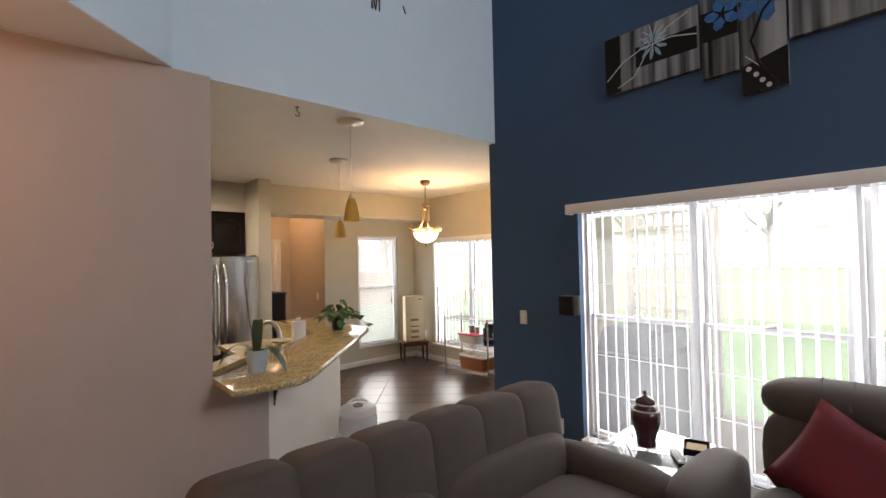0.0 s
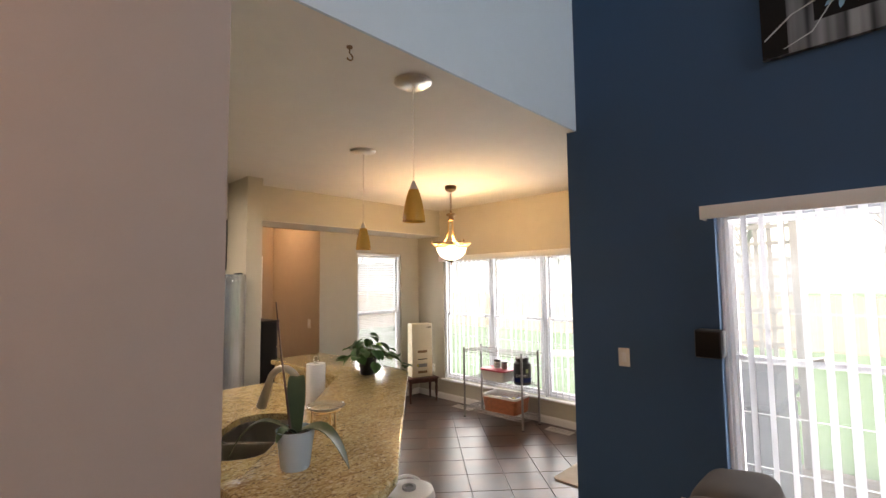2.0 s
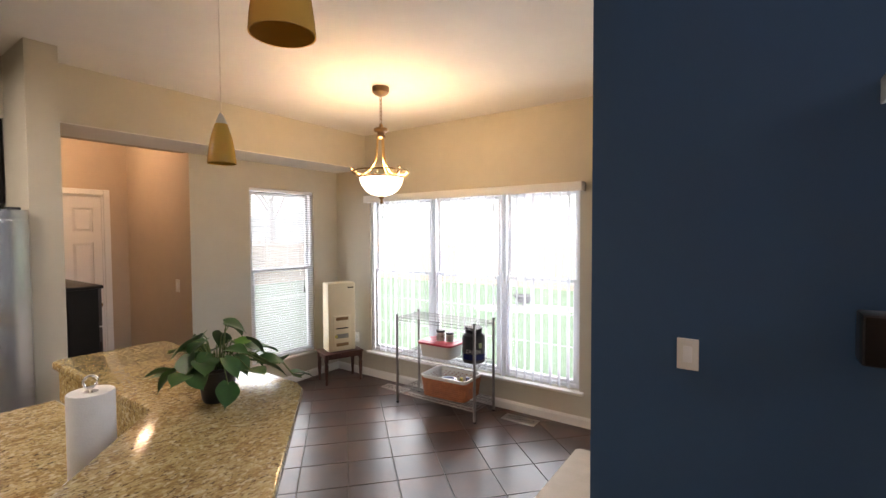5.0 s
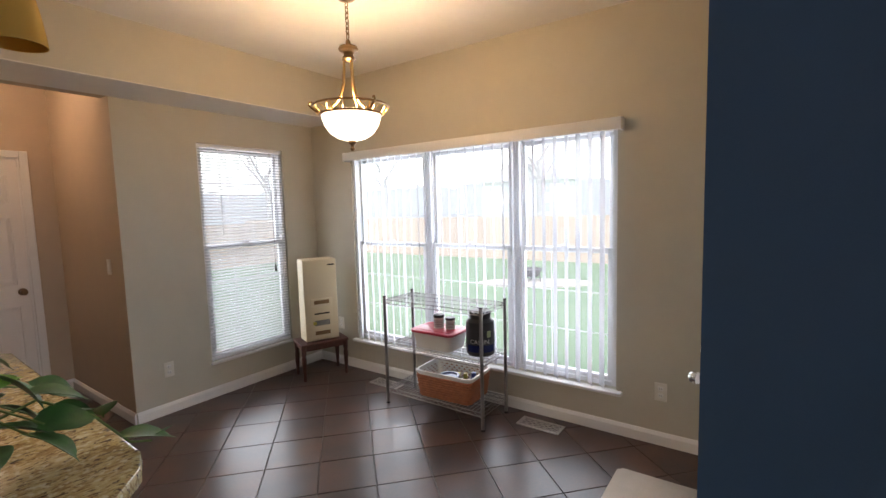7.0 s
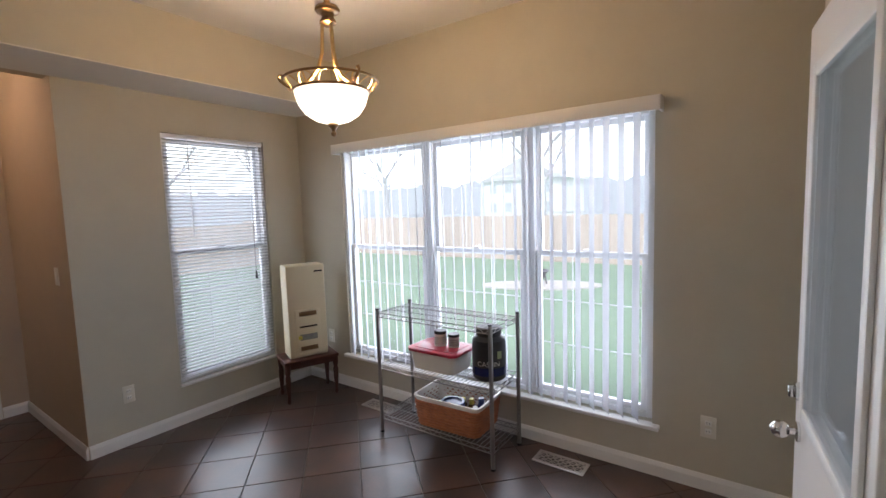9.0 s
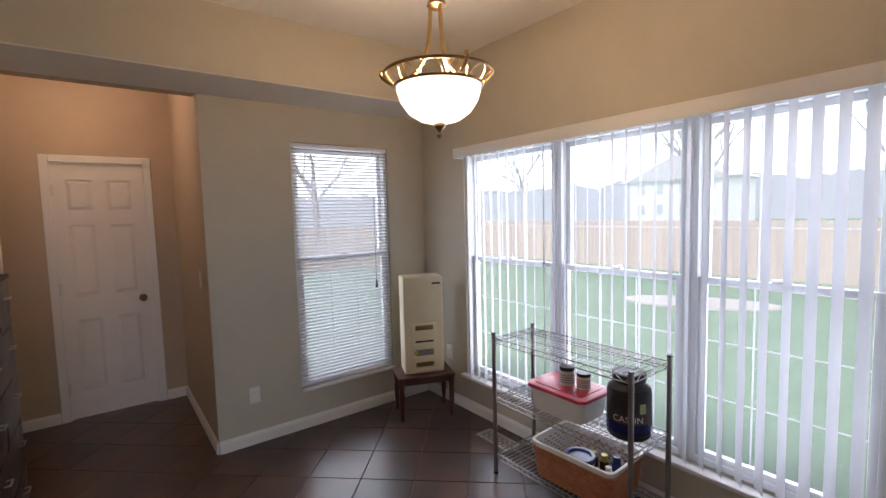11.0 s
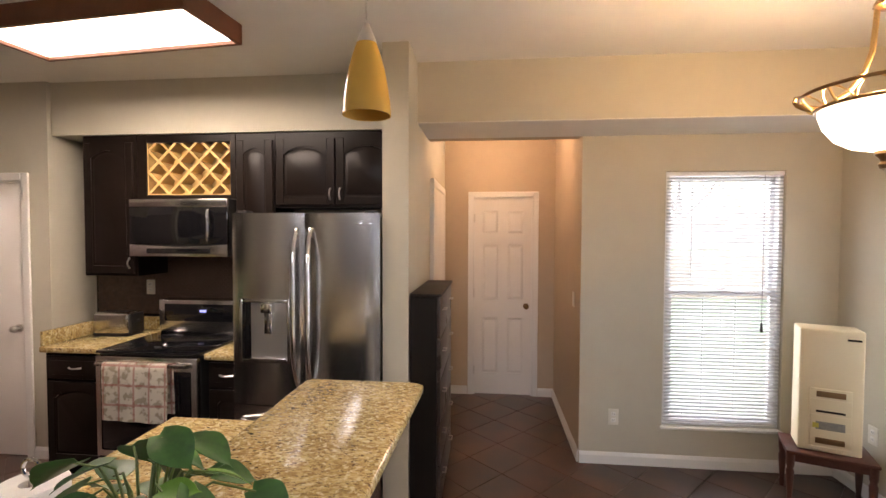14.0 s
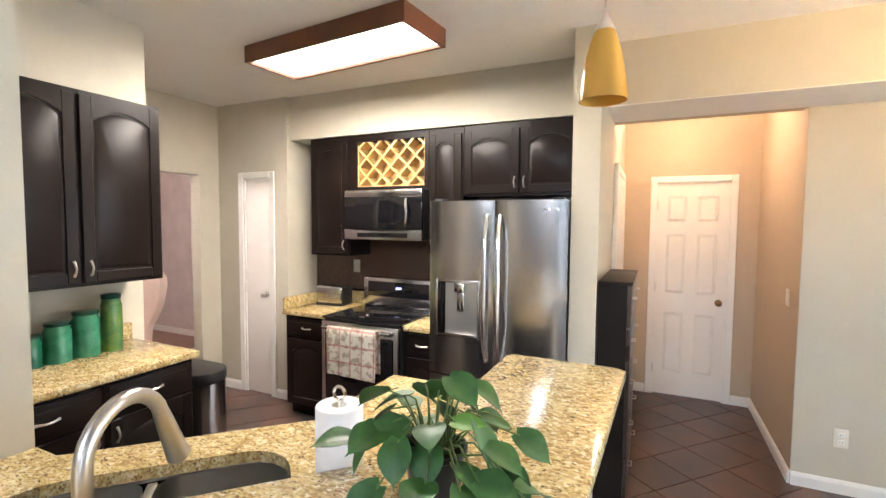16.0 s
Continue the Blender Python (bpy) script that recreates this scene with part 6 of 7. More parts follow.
for z in (0.125, 0.475, 0.832):
    bm = bmesh.new()
    for zz in (z, z - 0.028):
        tube(bm, [(RX0, RY0, zz), (RX1, RY0, zz), (RX1, RY1, zz), (RX0, RY1, zz)], 0.0035, 6, True)
    for x in (RX0, RX1):
        k = 22
        tube(bm, [(x, RY0 + (RY1 - RY0) * i / k, z - (0.028 if i % 2 else 0.0)) for i in range(k + 1)], 0.0025, 5)
    for y in (RY0, RY1):
        k = 8
        tube(bm, [(RX0 + (RX1 - RX0) * i / k, y, z - (0.028 if i % 2 else 0.0)) for i in range(k + 1)], 0.0025, 5)
    sh = part("shelf", bm, M_WIRE, rk)
    n = 30
    bm = bmesh.new()
    cyl(bm, (RX0, 0, 0), (RX1, 0, 0), 0.0022, n=6)
    wire = mesh_of("cross_wire", bm, M_WIRE, 40)
    for i in range(1, n):
        share("cross_wire", wire, sh, pose(0, RY0 + (RY1 - RY0) * i / n, z + 0.003))
    bm = bmesh.new()
    for x in (RX0 + (RX1 - RX0) / 3, RX0 + (RX1 - RX0) * 2 / 3):
        cyl(bm, (x, RY0, z - 0.001), (x, RY1, z - 0.001), 0.003, n=6)
    part("stringer", bm, M_WIRE, sh)


def tub_bm(lx, ly, h, taper=0.9, r=0.04, t=0.004, rim=0.012):
    """An open tub with rounded corners."""
    bm = bmesh.new()

    def ring(a, b, z, rr):
        out = []
        for cx, cy, a0 in ((a - rr, b - rr, 0), (-a + rr, b - rr, 90), (-a + rr, -b + rr, 180), (a - rr, -b + rr, 270)):
            out += [bm.verts.new((cx + rr * math.cos(radians(a0 + k * 18)), cy + rr * math.sin(radians(a0 + k * 18)), z)) for k in range(6)]
        return out
    a, b = lx / 2, ly / 2
    rings = [ring(a * taper, b * taper, 0, r), ring(a, b, h - rim, r), ring(a + rim * 0.8, b + rim * 0.8, h - rim, r), ring(a + rim * 0.8, b + rim * 0.8, h, r), ring(a - t, b - t, h, r), ring(a * taper - t, b * taper - t, t, r)]
    for p, q in zip(rings, rings[1:]):
        for i in range(len(p)):
            bm.faces.new((p[i], p[(i + 1) % len(p)], q[(i + 1) % len(p)], q[i]))
    bm.faces.new(rings[0]), bm.faces.new(rings[-1])
    bmesh.ops.recalc_face_normals(bm, faces=bm.faces)
    return bm


M_CLOUDY = surf("cloudy_plastic", (0.70, 0.66, 0.58), (0.66, 0.62, 0.54), 0.35, scale=4)
M_RED = surf("red_plastic", (0.52, 0.03, 0.06), (0.46, 0.025, 0.05), 0.35, scale=4)
fb = thing("food_box", pose(4.655, 4.87, 0.48), "cloudy plastic food box with a red lid", "box")
part("tub", tub_bm(0.25, 0.36, 0.125), M_CLOUDY, fb)
bm = bmesh.new()
prism(bm, [(0.14 * sx * 1.0 + cx, 0.195 * 1.0 * 0 + cy) for sx, cx, cy in ((0, -0.14, -0.165), (0, -0.11, -0.195), (0, 0.11, -0.195), (0, 0.14, -0.165), (0, 0.14, 0.165), (0, 0.11, 0.195), (0, -0.11, 0.195), (0, -0.14, 0.165))], 0.118, 0.138, 0.005)
box(bm, -0.10, 0.10, -0.15, 0.15, 0.136, 0.141, 0.004)
part("lid", bm, M_RED, fb, "red plastic lid")

M_LABEL = surf("pale_label", (0.66, 0.63, 0.58), None, 0.5)


def small_tin(x, y, z, r, h):
    root = thing("supplement_jar", pose(x, y, z), "small white jar with a dark lid and label", "jar", "jars on the red lid")
    bm = bmesh.new()
    lathe(bm, [(0.0, 0.0), (r, 0.0), (r, h * 0.8), (0.0, h * 0.8)], 24)
    part("jar", bm, M_LABEL, root)
    bm = bmesh.new()
    lathe(bm, [(0.0, h * 0.8), (r * 1.03, h * 0.8), (r * 1.03, h), (0.0, h)], 24)
    part("lid", bm, M_BLACKPLASTIC, root, "black lid")
    bm = bmesh.new()
    for k in range(4):
        lathe(bm, [(r * 1.004, h * (0.16 + 0.13 * k)), (r * 1.008, h * (0.16 + 0.13 * k)), (r * 1.008, h * (0.2 + 0.13 * k)), (r * 1.004, h * (0.2 + 0.13 * k))], 24, closed=True)
    part("print", bm, surf("dark_print", (0.08, 0.07, 0.06), None, 0.5), root, "dark printed bars")


small_tin(4.66, 4.88, 0.622, 0.040, 0.10)
small_tin(4.675, 4.785, 0.622, 0.036, 0.085)

cb = thing("protein_tub", Matrix.Translation((4.66, 4.515, 0.48)) @ Matrix.Scale(1.12, 4), "large black supplement tub with lettering and blue band", "tub")
bm = bmesh.new()
lathe(bm, [(0.0, 0.0), (0.082, 0.0), (0.090, 0.01), (0.092, 0.05), (0.092, 0.19), (0.088, 0.215), (0.066, 0.235), (0.064, 0.245), (0.0, 0.245)], 36)
part("body", bm, M_BLACKPLASTIC, cb)
bm = bmesh.new()
lathe(bm, [(0.0, 0.24), (0.068, 0.24), (0.070, 0.25), (0.070, 0.275), (0.066, 0.28), (0.0, 0.28)], 36)
part("lid", bm, M_BLACKPLASTIC, cb, "ribbed black lid")
bm = bmesh.new()
lathe(bm, [(0.0925, 0.03), (0.0932, 0.03), (0.0932, 0.075), (0.0925, 0.075)], 36, closed=True)
part("band", bm, surf("blue_foil", (0.02, 0.03, 0.14), None, 0.25, 0.4), cb, "dark blue band")
cv = bpy.data.curves.new("lettering", "FONT")
cv.body, cv.size, cv.align_x, cv.extrude = "CASEIN", 0.038, "CENTER", 0.0
tmp = bpy.data.objects.new("lettering", cv)
scene.collection.objects.link(tmp)
bpy.context.view_layer.update()
tm = bpy.data.meshes.new_from_object(tmp.evaluated_get(bpy.context.evaluated_depsgraph_get()))
bpy.data.objects.remove(tmp)
for v in tm.vertices:
    a = v.co.x / 0.0936
    z = v.co.y
    v.co = Vector((0.0938 * math.sin(a), -0.0938 * math.cos(a), z + 0.085))
tm.materials.append(M_LABEL)
lt = share("lettering", tm, cb, pose(0, 0, 0, 0, 0, -62))
tagged(lt, "pale lettering")
bm = bmesh.new()
box(bm, -0.013, 0.013, -0.0942, -0.085, 0.125, 0.165)
part("label_patch", bm, surf("green_patch", (0.35, 0.42, 0.2), None, 0.5), cb, "small pale green patch", m=pose(0, 0, 0, 0, 0, -24))

M_RUST = surf("woven_rust_basket", (0.40, 0.135, 0.05), (0.27, 0.085, 0.03), 0.6, scale=25, bump=0.6, bscale=120)
bk = thing("storage_basket", pose(4.645, 4.75, 0.131, 0, 0, 3), "rust woven basket with a white liner full of small bottles", "basket")
part("liner", tub_bm(0.315, 0.47, 0.20, 0.9), M_TRIM, bk, "white plastic liner")
bm = bmesh.new()
for i in range(9):
    z = 0.004 + i * 0.0185
    f = 0.9 + 0.1 * (z / 0.19)
    a, b, rr = 0.1575 * f + 0.004, 0.235 * f + 0.004, 0.04
    pts = []
    for cx, cy, a0 in ((a - rr, b - rr, 0), (-a + rr, b - rr, 90), (-a + rr, -b + rr, 180), (a - rr, -b + rr, 270)):
        pts += [(cx + rr * math.cos(radians(a0 + k * 30)), cy + rr * math.sin(radians(a0 + k * 30)), z + 0.009) for k in range(4)]
    pts2 = []
    for k in range(len(pts)):
        p, q = Vector(pts[k]), Vector(pts[(k + 1) % len(pts)])
        steps = max(1, int((q - p).length / 0.022))
        for s in range(steps):
            u = s / steps
            w = p.lerp(q, u)
            pts2.append(w)
    pts3 = [w + Vector((w.x, w.y, 0)).normalized() * (0.003 if (k + i) % 2 else -0.001) for k, w in enumerate(pts2)]
    tube(bm, pts3, 0.0095, 6, True)
part("weave", bm, M_RUST, bk, "rust woven strips")


def bottle(x, y, z, r, h, body, lid, label):
    root = thing("small_bottle", pose(x, y, z), label, "bottle", "bottles in the basket")
    bm = bmesh.new()
    lathe(bm, [(0.0, 0.0), (r, 0.0), (r, h * 0.68), (r * 0.6, h * 0.78), (0.0, h * 0.78)], 18)
    part("body", bm, body, root)
    bm = bmesh.new()
    lathe(bm, [(0.0, h * 0.77), (r * 0.7, h * 0.77), (r * 0.7, h), (0.0, h)], 18)
    part("cap", bm, lid, root)


M_BLUEP = surf("blue_plastic", (0.015, 0.03, 0.16), None, 0.3)
M_AMBERB = surf("amber_bottle", (0.10, 0.05, 0.01), None, 0.2)
M_YEL = surf("yellow_cap", (0.5, 0.42, 0.06), None, 0.4)
for x, y, r, h, bd, ld, lab in ((4.70, 4.72, 0.024, 0.15, M_AMBERB, M_YEL, "amber glass bottle with a yellow cap"), (4.60, 4.70, 0.022, 0.12, M_TRIM, M_TRIM, "white plastic bottle in the basket"), (4.645, 4.66, 0.022, 0.13, M_CLOUDY, M_TRIM, "cream plastic bottle in the basket"), (4.72, 4.66, 0.028, 0.16, M_BLUEP, M_BLUEP, "dark blue bottle in the basket"), (4.72, 4.80, 0.026, 0.13, M_AMBERB, M_YEL, "amber glass bottle with a yellow cap")):
    bottle(x, y - 0.045, 0.137, r, h, bd, ld, lab)
db = thing("blue_container", pose(4.605, 4.76, 0.137), "round dark blue lidded container in the basket", "container")
bm = bmesh.new()
lathe(bm, [(0.0, 0.0), (0.07, 0.0), (0.076, 0.13), (0.0, 0.13)], 28)
part("body", bm, M_CLOUDY, db)
bm = bmesh.new()
lathe(bm, [(0.0, 0.142), (0.055, 0.142), (0.06, 0.152), (0.078, 0.152), (0.081, 0.145), (0.08, 0.125), (0.0, 0.125)], 28)
part("lid", bm, M_BLUEP, db, "dark blue screw lid")

M_CREAM = surf("cream_enamel", (0.66, 0.57, 0.38), (0.62, 0.53, 0.35), 0.4, scale=3)
ht = thing("wall_heater_case", pose(4.60, 6.17, 0.345, 0, 0, -22), "tall cream enamel heater case with slotted panel on a stool", "heater")
bm = bmesh.new()
box(bm, -0.155, 0.155, 0.0, 0.19, 0.0, 0.75, 0.012, 3)
part("case", bm, M_CREAM, ht)
bm = bmesh.new()
box(bm, -0.10, 0.10, -0.008, 0.004, 0.03, 0.39, 0.004)
fp = part("front_panel", bm, M_CREAM, ht)
for z0, z1, mt in ((0.34, 0.375, M_BRONZE), (0.245, 0.258, M_BLACK), (0.14, 0.19, surf("grey_label", (0.25, 0.24, 0.2), (0.16, 0.16, 0.15), 0.5, scale=40)), (0.055, 0.09, M_BRONZE)):
    bm = bmesh.new()
    box(bm, -0.07, 0.07, -0.0095, -0.006, z0, z1, 0.001)
    part("slot", bm, mt, fp)
for z in (0.02, 0.125, 0.215, 0.31):
    bm = bmesh.new()
    box(bm, -0.098, 0.098, -0.0115, -0.007, z + 0.012, z + 0.016)
    part("ridge", bm, M_CREAM, fp)
bm = bmesh.new()
box(bm, -0.085, -0.055, -0.0095, -0.007, 0.15, 0.18)
part("warning_mark", bm, M_YEL, fp, "yellow warning mark")
bm = bmesh.new()
box(bm, 0.07, 0.135, -0.003, 0.001, 0.69, 0.702)
part("nameplate", bm, M_BLACK, ht, "small dark nameplate")

M_MAHOG = surf("mahogany_stain", (0.085, 0.028, 0.018), (0.055, 0.018, 0.012), 0.35, scale=8)
st = thing("wooden_stool", Matrix.Translation((4.635, 6.25, 0)) @ pose(0, 0, 0, 0, 0, -22) @ Matrix.Diagonal((1, 1, 0.83, 1)), "dark reddish wooden stool under the heater case", "stool")
bm = bmesh.new()
box(bm, -0.22, 0.22, -0.15, 0.15, 0.385, 0.412, 0.006)
part("seat", bm, M_MAHOG, st)
bm = bmesh.new()
for b in ((-0.19, 0.19, -0.13, -0.11, 0.33, 0.385), (-0.19, 0.19, 0.11, 0.13, 0.33, 0.385), (-0.20, -0.18, -0.11, 0.11, 0.33, 0.385), (0.18, 0.20, -0.11, 0.11, 0.33, 0.385)):
    box(bm, *b)
part("apron", bm, M_MAHOG, st, smooth=None)
for x in (-0.195, 0.195):
    for y in (-0.12, 0.12):
        bm = bmesh.new()
        lathe(bm, [(0.0, 0.0), (0.013, 0.0), (0.016, 0.03), (0.013, 0.06), (0.019, 0.16), (0.022, 0.25), (0.016, 0.275), (0.022, 0.30), (0.024, 0.385), (0.0, 0.385)], 14, (x, y, 0))
        part("leg", bm, M_MAHOG, st, "turned wooden leg")

mt = thing("door_mat", pose(3.62, 3.02, 0), "pale rubber-backed mat inside the garden door", "mat")
bm = bmesh.new()
prism(bm, [(0.03, 0.0), (0.87, 0.0), (0.90, 0.03), (0.90, 0.47), (0.87, 0.50), (0.03, 0.50), (0.0, 0.47), (0.0, 0.03)], 0.001, 0.013, 0.004)
part("pad", bm, surf("pale_mat", (0.48, 0.42, 0.35), (0.42, 0.37, 0.30), 0.8, scale=8, bump=0.5), mt)

# air purifier beside the bar
hu = thing("humidifier", pose(1.86, 3.36, 0) @ Matrix.Diagonal((1.15, 1.15, 1.06, 1)), "white oval humidifier standing beside the bar", "humidifier")
M_WHITEP = surf("white_plastic", (0.74, 0.72, 0.69), (0.70, 0.68, 0.65), 0.35, scale=3)
bm = bmesh.new()
lathe(bm, [(0.0, 0.0), (0.135, 0.0), (0.14, 0.01), (0.142, 0.10), (0.138, 0.12), (0.0, 0.12)], 36)
part("base", bm, M_WHITEP, hu)
bm = bmesh.new()
lathe(bm, [(0.0, 0.12), (0.132, 0.12), (0.136, 0.14), (0.130, 0.42), (0.120, 0.455), (0.0, 0.455)], 36)
part("tank", bm, surf("frosted_tank", (0.60, 0.62, 0.62), None, 0.25), hu, "frosted tank")
bm = bmesh.new()
lathe(bm, [(0.0, 0.455), (0.124, 0.455), (0.128, 0.47), (0.118, 0.505), (0.09, 0.515), (0.05, 0.508), (0.0, 0.508)], 36)
tp = part("cover", bm, M_WHITEP, hu)
bm = bmesh.new()
lathe(bm, [(0.022, 0.508), (0.034, 0.508), (0.034, 0.522), (0.022, 0.522)], 24, closed=True)
lathe(bm, [(0.0, 0.509), (0.02, 0.509), (0.012, 0.516), (0.0, 0.516)], 16)
part("nozzle", bm, surf("grey_plastic", (0.2, 0.2, 0.2), None, 0.4), tp, "grey mist nozzle")
bm = bmesh.new()
tube(bm, [(0.10 * math.cos(a), 0.10 * math.sin(a), 0.513 + 0.02 * math.sin(2 * (a - 0.3))) for a in [0.3 + k * math.pi / 20 for k in range(11)]], 0.007, 8)
part("carry_handle", bm, M_WHITEP, tp)

cd = thing("power_cord", pose(1.70, 3.42, 0), "white power cord of the humidifier down the half wall", "cord")
bm = bmesh.new()
tube(bm, [(-0.03, 0.02, 0.30), (-0.01, -0.03, 0.36), (0.02, -0.06, 0.33), (0.05, -0.10, 0.20), (0.06, -0.10, 0.08), (0.03, -0.06, 0.012), (0.02, -0.03, 0.006)], 0.005, 8)
part("cable", bm, M_TRIM, cd)
bm = bmesh.new()
box(bm, -0.045, -0.015, 0.005, 0.035, 0.28, 0.32, 0.004)
part("plug", bm, M_TRIM, cd)

# ---- living room ----
M_SOFA = surf("grey_brown_microsuede", (0.070, 0.058, 0.050), (0.046, 0.038, 0.033), 0.8, scale=5, bump=0.35, bscale=300)


def cushion(sx, sy, sz, p=3.2, nu=20, nv=14, seam=0.0):
    """A plump upholstered pad: a rounded box, centred."""
    bm = bmesh.new()

    def s(v, e):
        return math.copysign(abs(v) ** e, v)
    e = 2.0 / p
    rows = []
    for j in range(nv + 1):
        ph = -math.pi / 2 + math.pi * j / nv
        row = []
        for i in range(nu):
            th = 2 * math.pi * i / nu
            x, y, z = s(math.cos(ph), e) * s(math.cos(th), e), s(math.cos(ph), e) * s(math.sin(th), e), s(math.sin(ph), e)
            row.append(bm.verts.new((x * sx / 2, y * sy / 2, z * sz / 2)))
        rows.append(row)
    for a, b in zip(rows, rows[1:]):
        for i in range(nu):
            bm.faces.new((a[i], a[(i + 1) % nu], b[(i + 1) % nu], b[i]))
    bmesh.ops.remove_doubles(bm, verts=bm.verts, dist=1e-5)
    bmesh.ops.recalc_face_normals(bm, faces=bm.faces)
    return bm


sf = thing("recliner_sofa", pose(0.29, 0.05, 0), "grey-brown microsuede reclining sofa with channelled backs", "sofa")
bm = bmesh.new()
box(bm, 0.06, 1.98, 1.05, 1.80, 0.06, 0.40, 0.04, 3)
part("base", bm, M_SOFA, sf)
for x in (0.15, 1.82):
    for y in (1.12, 1.72):
        bm = bmesh.new()
        cyl(bm, (x, y, 0), (x, y, 0.07), 0.025, n=12)
        part("foot", bm, M_BLACKPLASTIC, sf)
for x0, w in ((0.06, 0.90), (0.98, 0.92)):
    bm = cushion(w, 0.62, 0.22, 4)
    part("seat", bm, M_SOFA, sf, m=pose(x0 + w / 2, 1.28, 0.45))
    for k in range(3):
        c = cushion(w / 3 * 1.22, 0.26, 0.44, 5.0, 32, 20)
        part("back_channel", c, M_SOFA, sf, "padded channel of the back", m=pose(x0 + (k + 0.5) * w / 3, 1.74, 0.755, -8), smooth=80)
    bm = cushion(w, 0.2, 0.30, 3.5)
    part("lumbar_pad", bm, M_SOFA, sf, m=pose(x0 + w / 2, 1.63, 0.60, -10))
for x in (0.10, 1.94):
    bm = cushion(0.22, 0.86, 0.30, 3.0)
    part("arm", bm, M_SOFA, sf, m=pose(x, 1.38, 0.50))
    bm = bmesh.new()
    box(bm, x - 0.10, x + 0.10, 1.0, 1.78, 0.06, 0.45, 0.03, 3)
    part("arm_panel", bm, M_SOFA, sf)

lv = thing("loveseat", pose(0.04, 0.16, 0), "grey-brown microsuede loveseat below the window", "sofa")
bm = bmesh.new()
box(bm, 2.10, 2.88, -0.95, 0.92, 0.06, 0.42, 0.04, 3)
part("base", bm, M_SOFA, lv)
for x in (2.2, 2.8):
    for y in (-0.85, 0.85):
        bm = bmesh.new()
        cyl(bm, (x, y, 0), (x, y, 0.07), 0.025, n=12)
        part("foot", bm, M_BLACKPLASTIC, lv)
for y in (0.32, -0.42):
    part("seat", cushion(0.66, 0.72, 0.24, 4), M_SOFA, lv, m=pose(2.36, y, 0.47))
    bm = cushion(0.26, 0.74, 0.46, 3.4)
    bk2 = part("backrest", bm, M_SOFA, lv, m=pose(2.76, y, 0.70, 0, 6, 0))
    c = cushion(0.30, 0.76, 0.24, 2.6)
    part("head_roll", c, M_SOFA, lv, "plump pleated head roll", m=pose(2.79, y, 0.955))
    for k in range(3):
        bm = bmesh.new()
        yy = y - 0.12 + 0.12 * k
        tube(bm, [(2.79 - 0.153 * math.cos(a), yy + 0.006 * math.sin(5 * a), 0.955 + 0.122 * math.sin(a)) for a in [radians(10 + q * 10) for q in range(10)]], 0.005, 6)
        part("pleat", bm, M_SOFA, lv)
for y in (0.84, -0.90):
    part("arm", cushion(0.80, 0.24, 0.34, 3.0), M_SOFA, lv, m=pose(2.42, y, 0.50))

pw = thing("throw_pillow", pose(2.54, 0.48, 0.76, 0, 28, 14) @ pose(0, 0, 0, 32, 0, 0), "dark red square throw pillow on the loveseat", "pillow")
bm = bmesh.new()
n = 14
grid = []
for sgn in (1, -1):
    g = []
    for i in range(n + 1):
        row = []
        for j in range(n + 1):
            u, v = 2 * i / n - 1, 2 * j / n - 1
            pu = 1 - 0.10 * (1 - v * v) * abs(u) ** 3
            pv = 1 - 0.10 * (1 - u * u) * abs(v) ** 3
            th = 0.075 * ((1 - u ** 4) * (1 - v ** 4)) ** 0.6
            row.append(bm.verts.new((sgn * th, u * 0.22 * pv * pu + 0.0, v * 0.22 * pv * pu)))
        g.append(row)
    for i in range(n):
        for j in range(n):
            bm.faces.new((g[i][j], g[i + 1][j], g[i + 1][j + 1], g[i][j + 1]))
bmesh.ops.remove_doubles(bm, verts=bm.verts, dist=1e-4)
bmesh.ops.recalc_face_normals(bm, faces=bm.faces)
part("cover", bm, surf("dark_red_cloth", (0.12, 0.004, 0.010), (0.08, 0.003, 0.006), 0.85, scale=8, bump=0.4, bscale=300), pw, smooth=80)

et = thing("end_table", pose(2.60, 1.30, 0), "glass-topped end table with chrome legs", "table")
bm = bmesh.new()
box(bm, -0.28, 0.28, -0.28, 0.28, 0.585, 0.597, 0.003)
part("tabletop", bm, M_CLEAR, et, "clear glass top")
bm = bmesh.new()
box(bm, -0.24, 0.24, -0.24, 0.24, 0.22, 0.23, 0.003)
part("shelf", bm, M_BLACKGLASS, et, "black glass lower shelf")
for x in (-0.24, 0.24):
    for y in (-0.24, 0.24):
        bm = bmesh.new()
        box(bm, x - 0.018, x + 0.018, y - 0.018, y + 0.018, 0.0, 0.585, 0.004)
        part("leg", bm, M_CHROME, et, "chrome leg")
for a, b in (((-0.24, -0.24), (0.24, -0.24)), ((0.24, -0.24), (0.24, 0.24)), ((0.24, 0.24), (-0.24, 0.24)), ((-0.24, 0.24), (-0.24, -0.24))):
    bm = bmesh.new()
    cyl(bm, (*a, 0.57), (*b, 0.57), 0.012, n=10)
    part("rail", bm, M_CHROME, et)

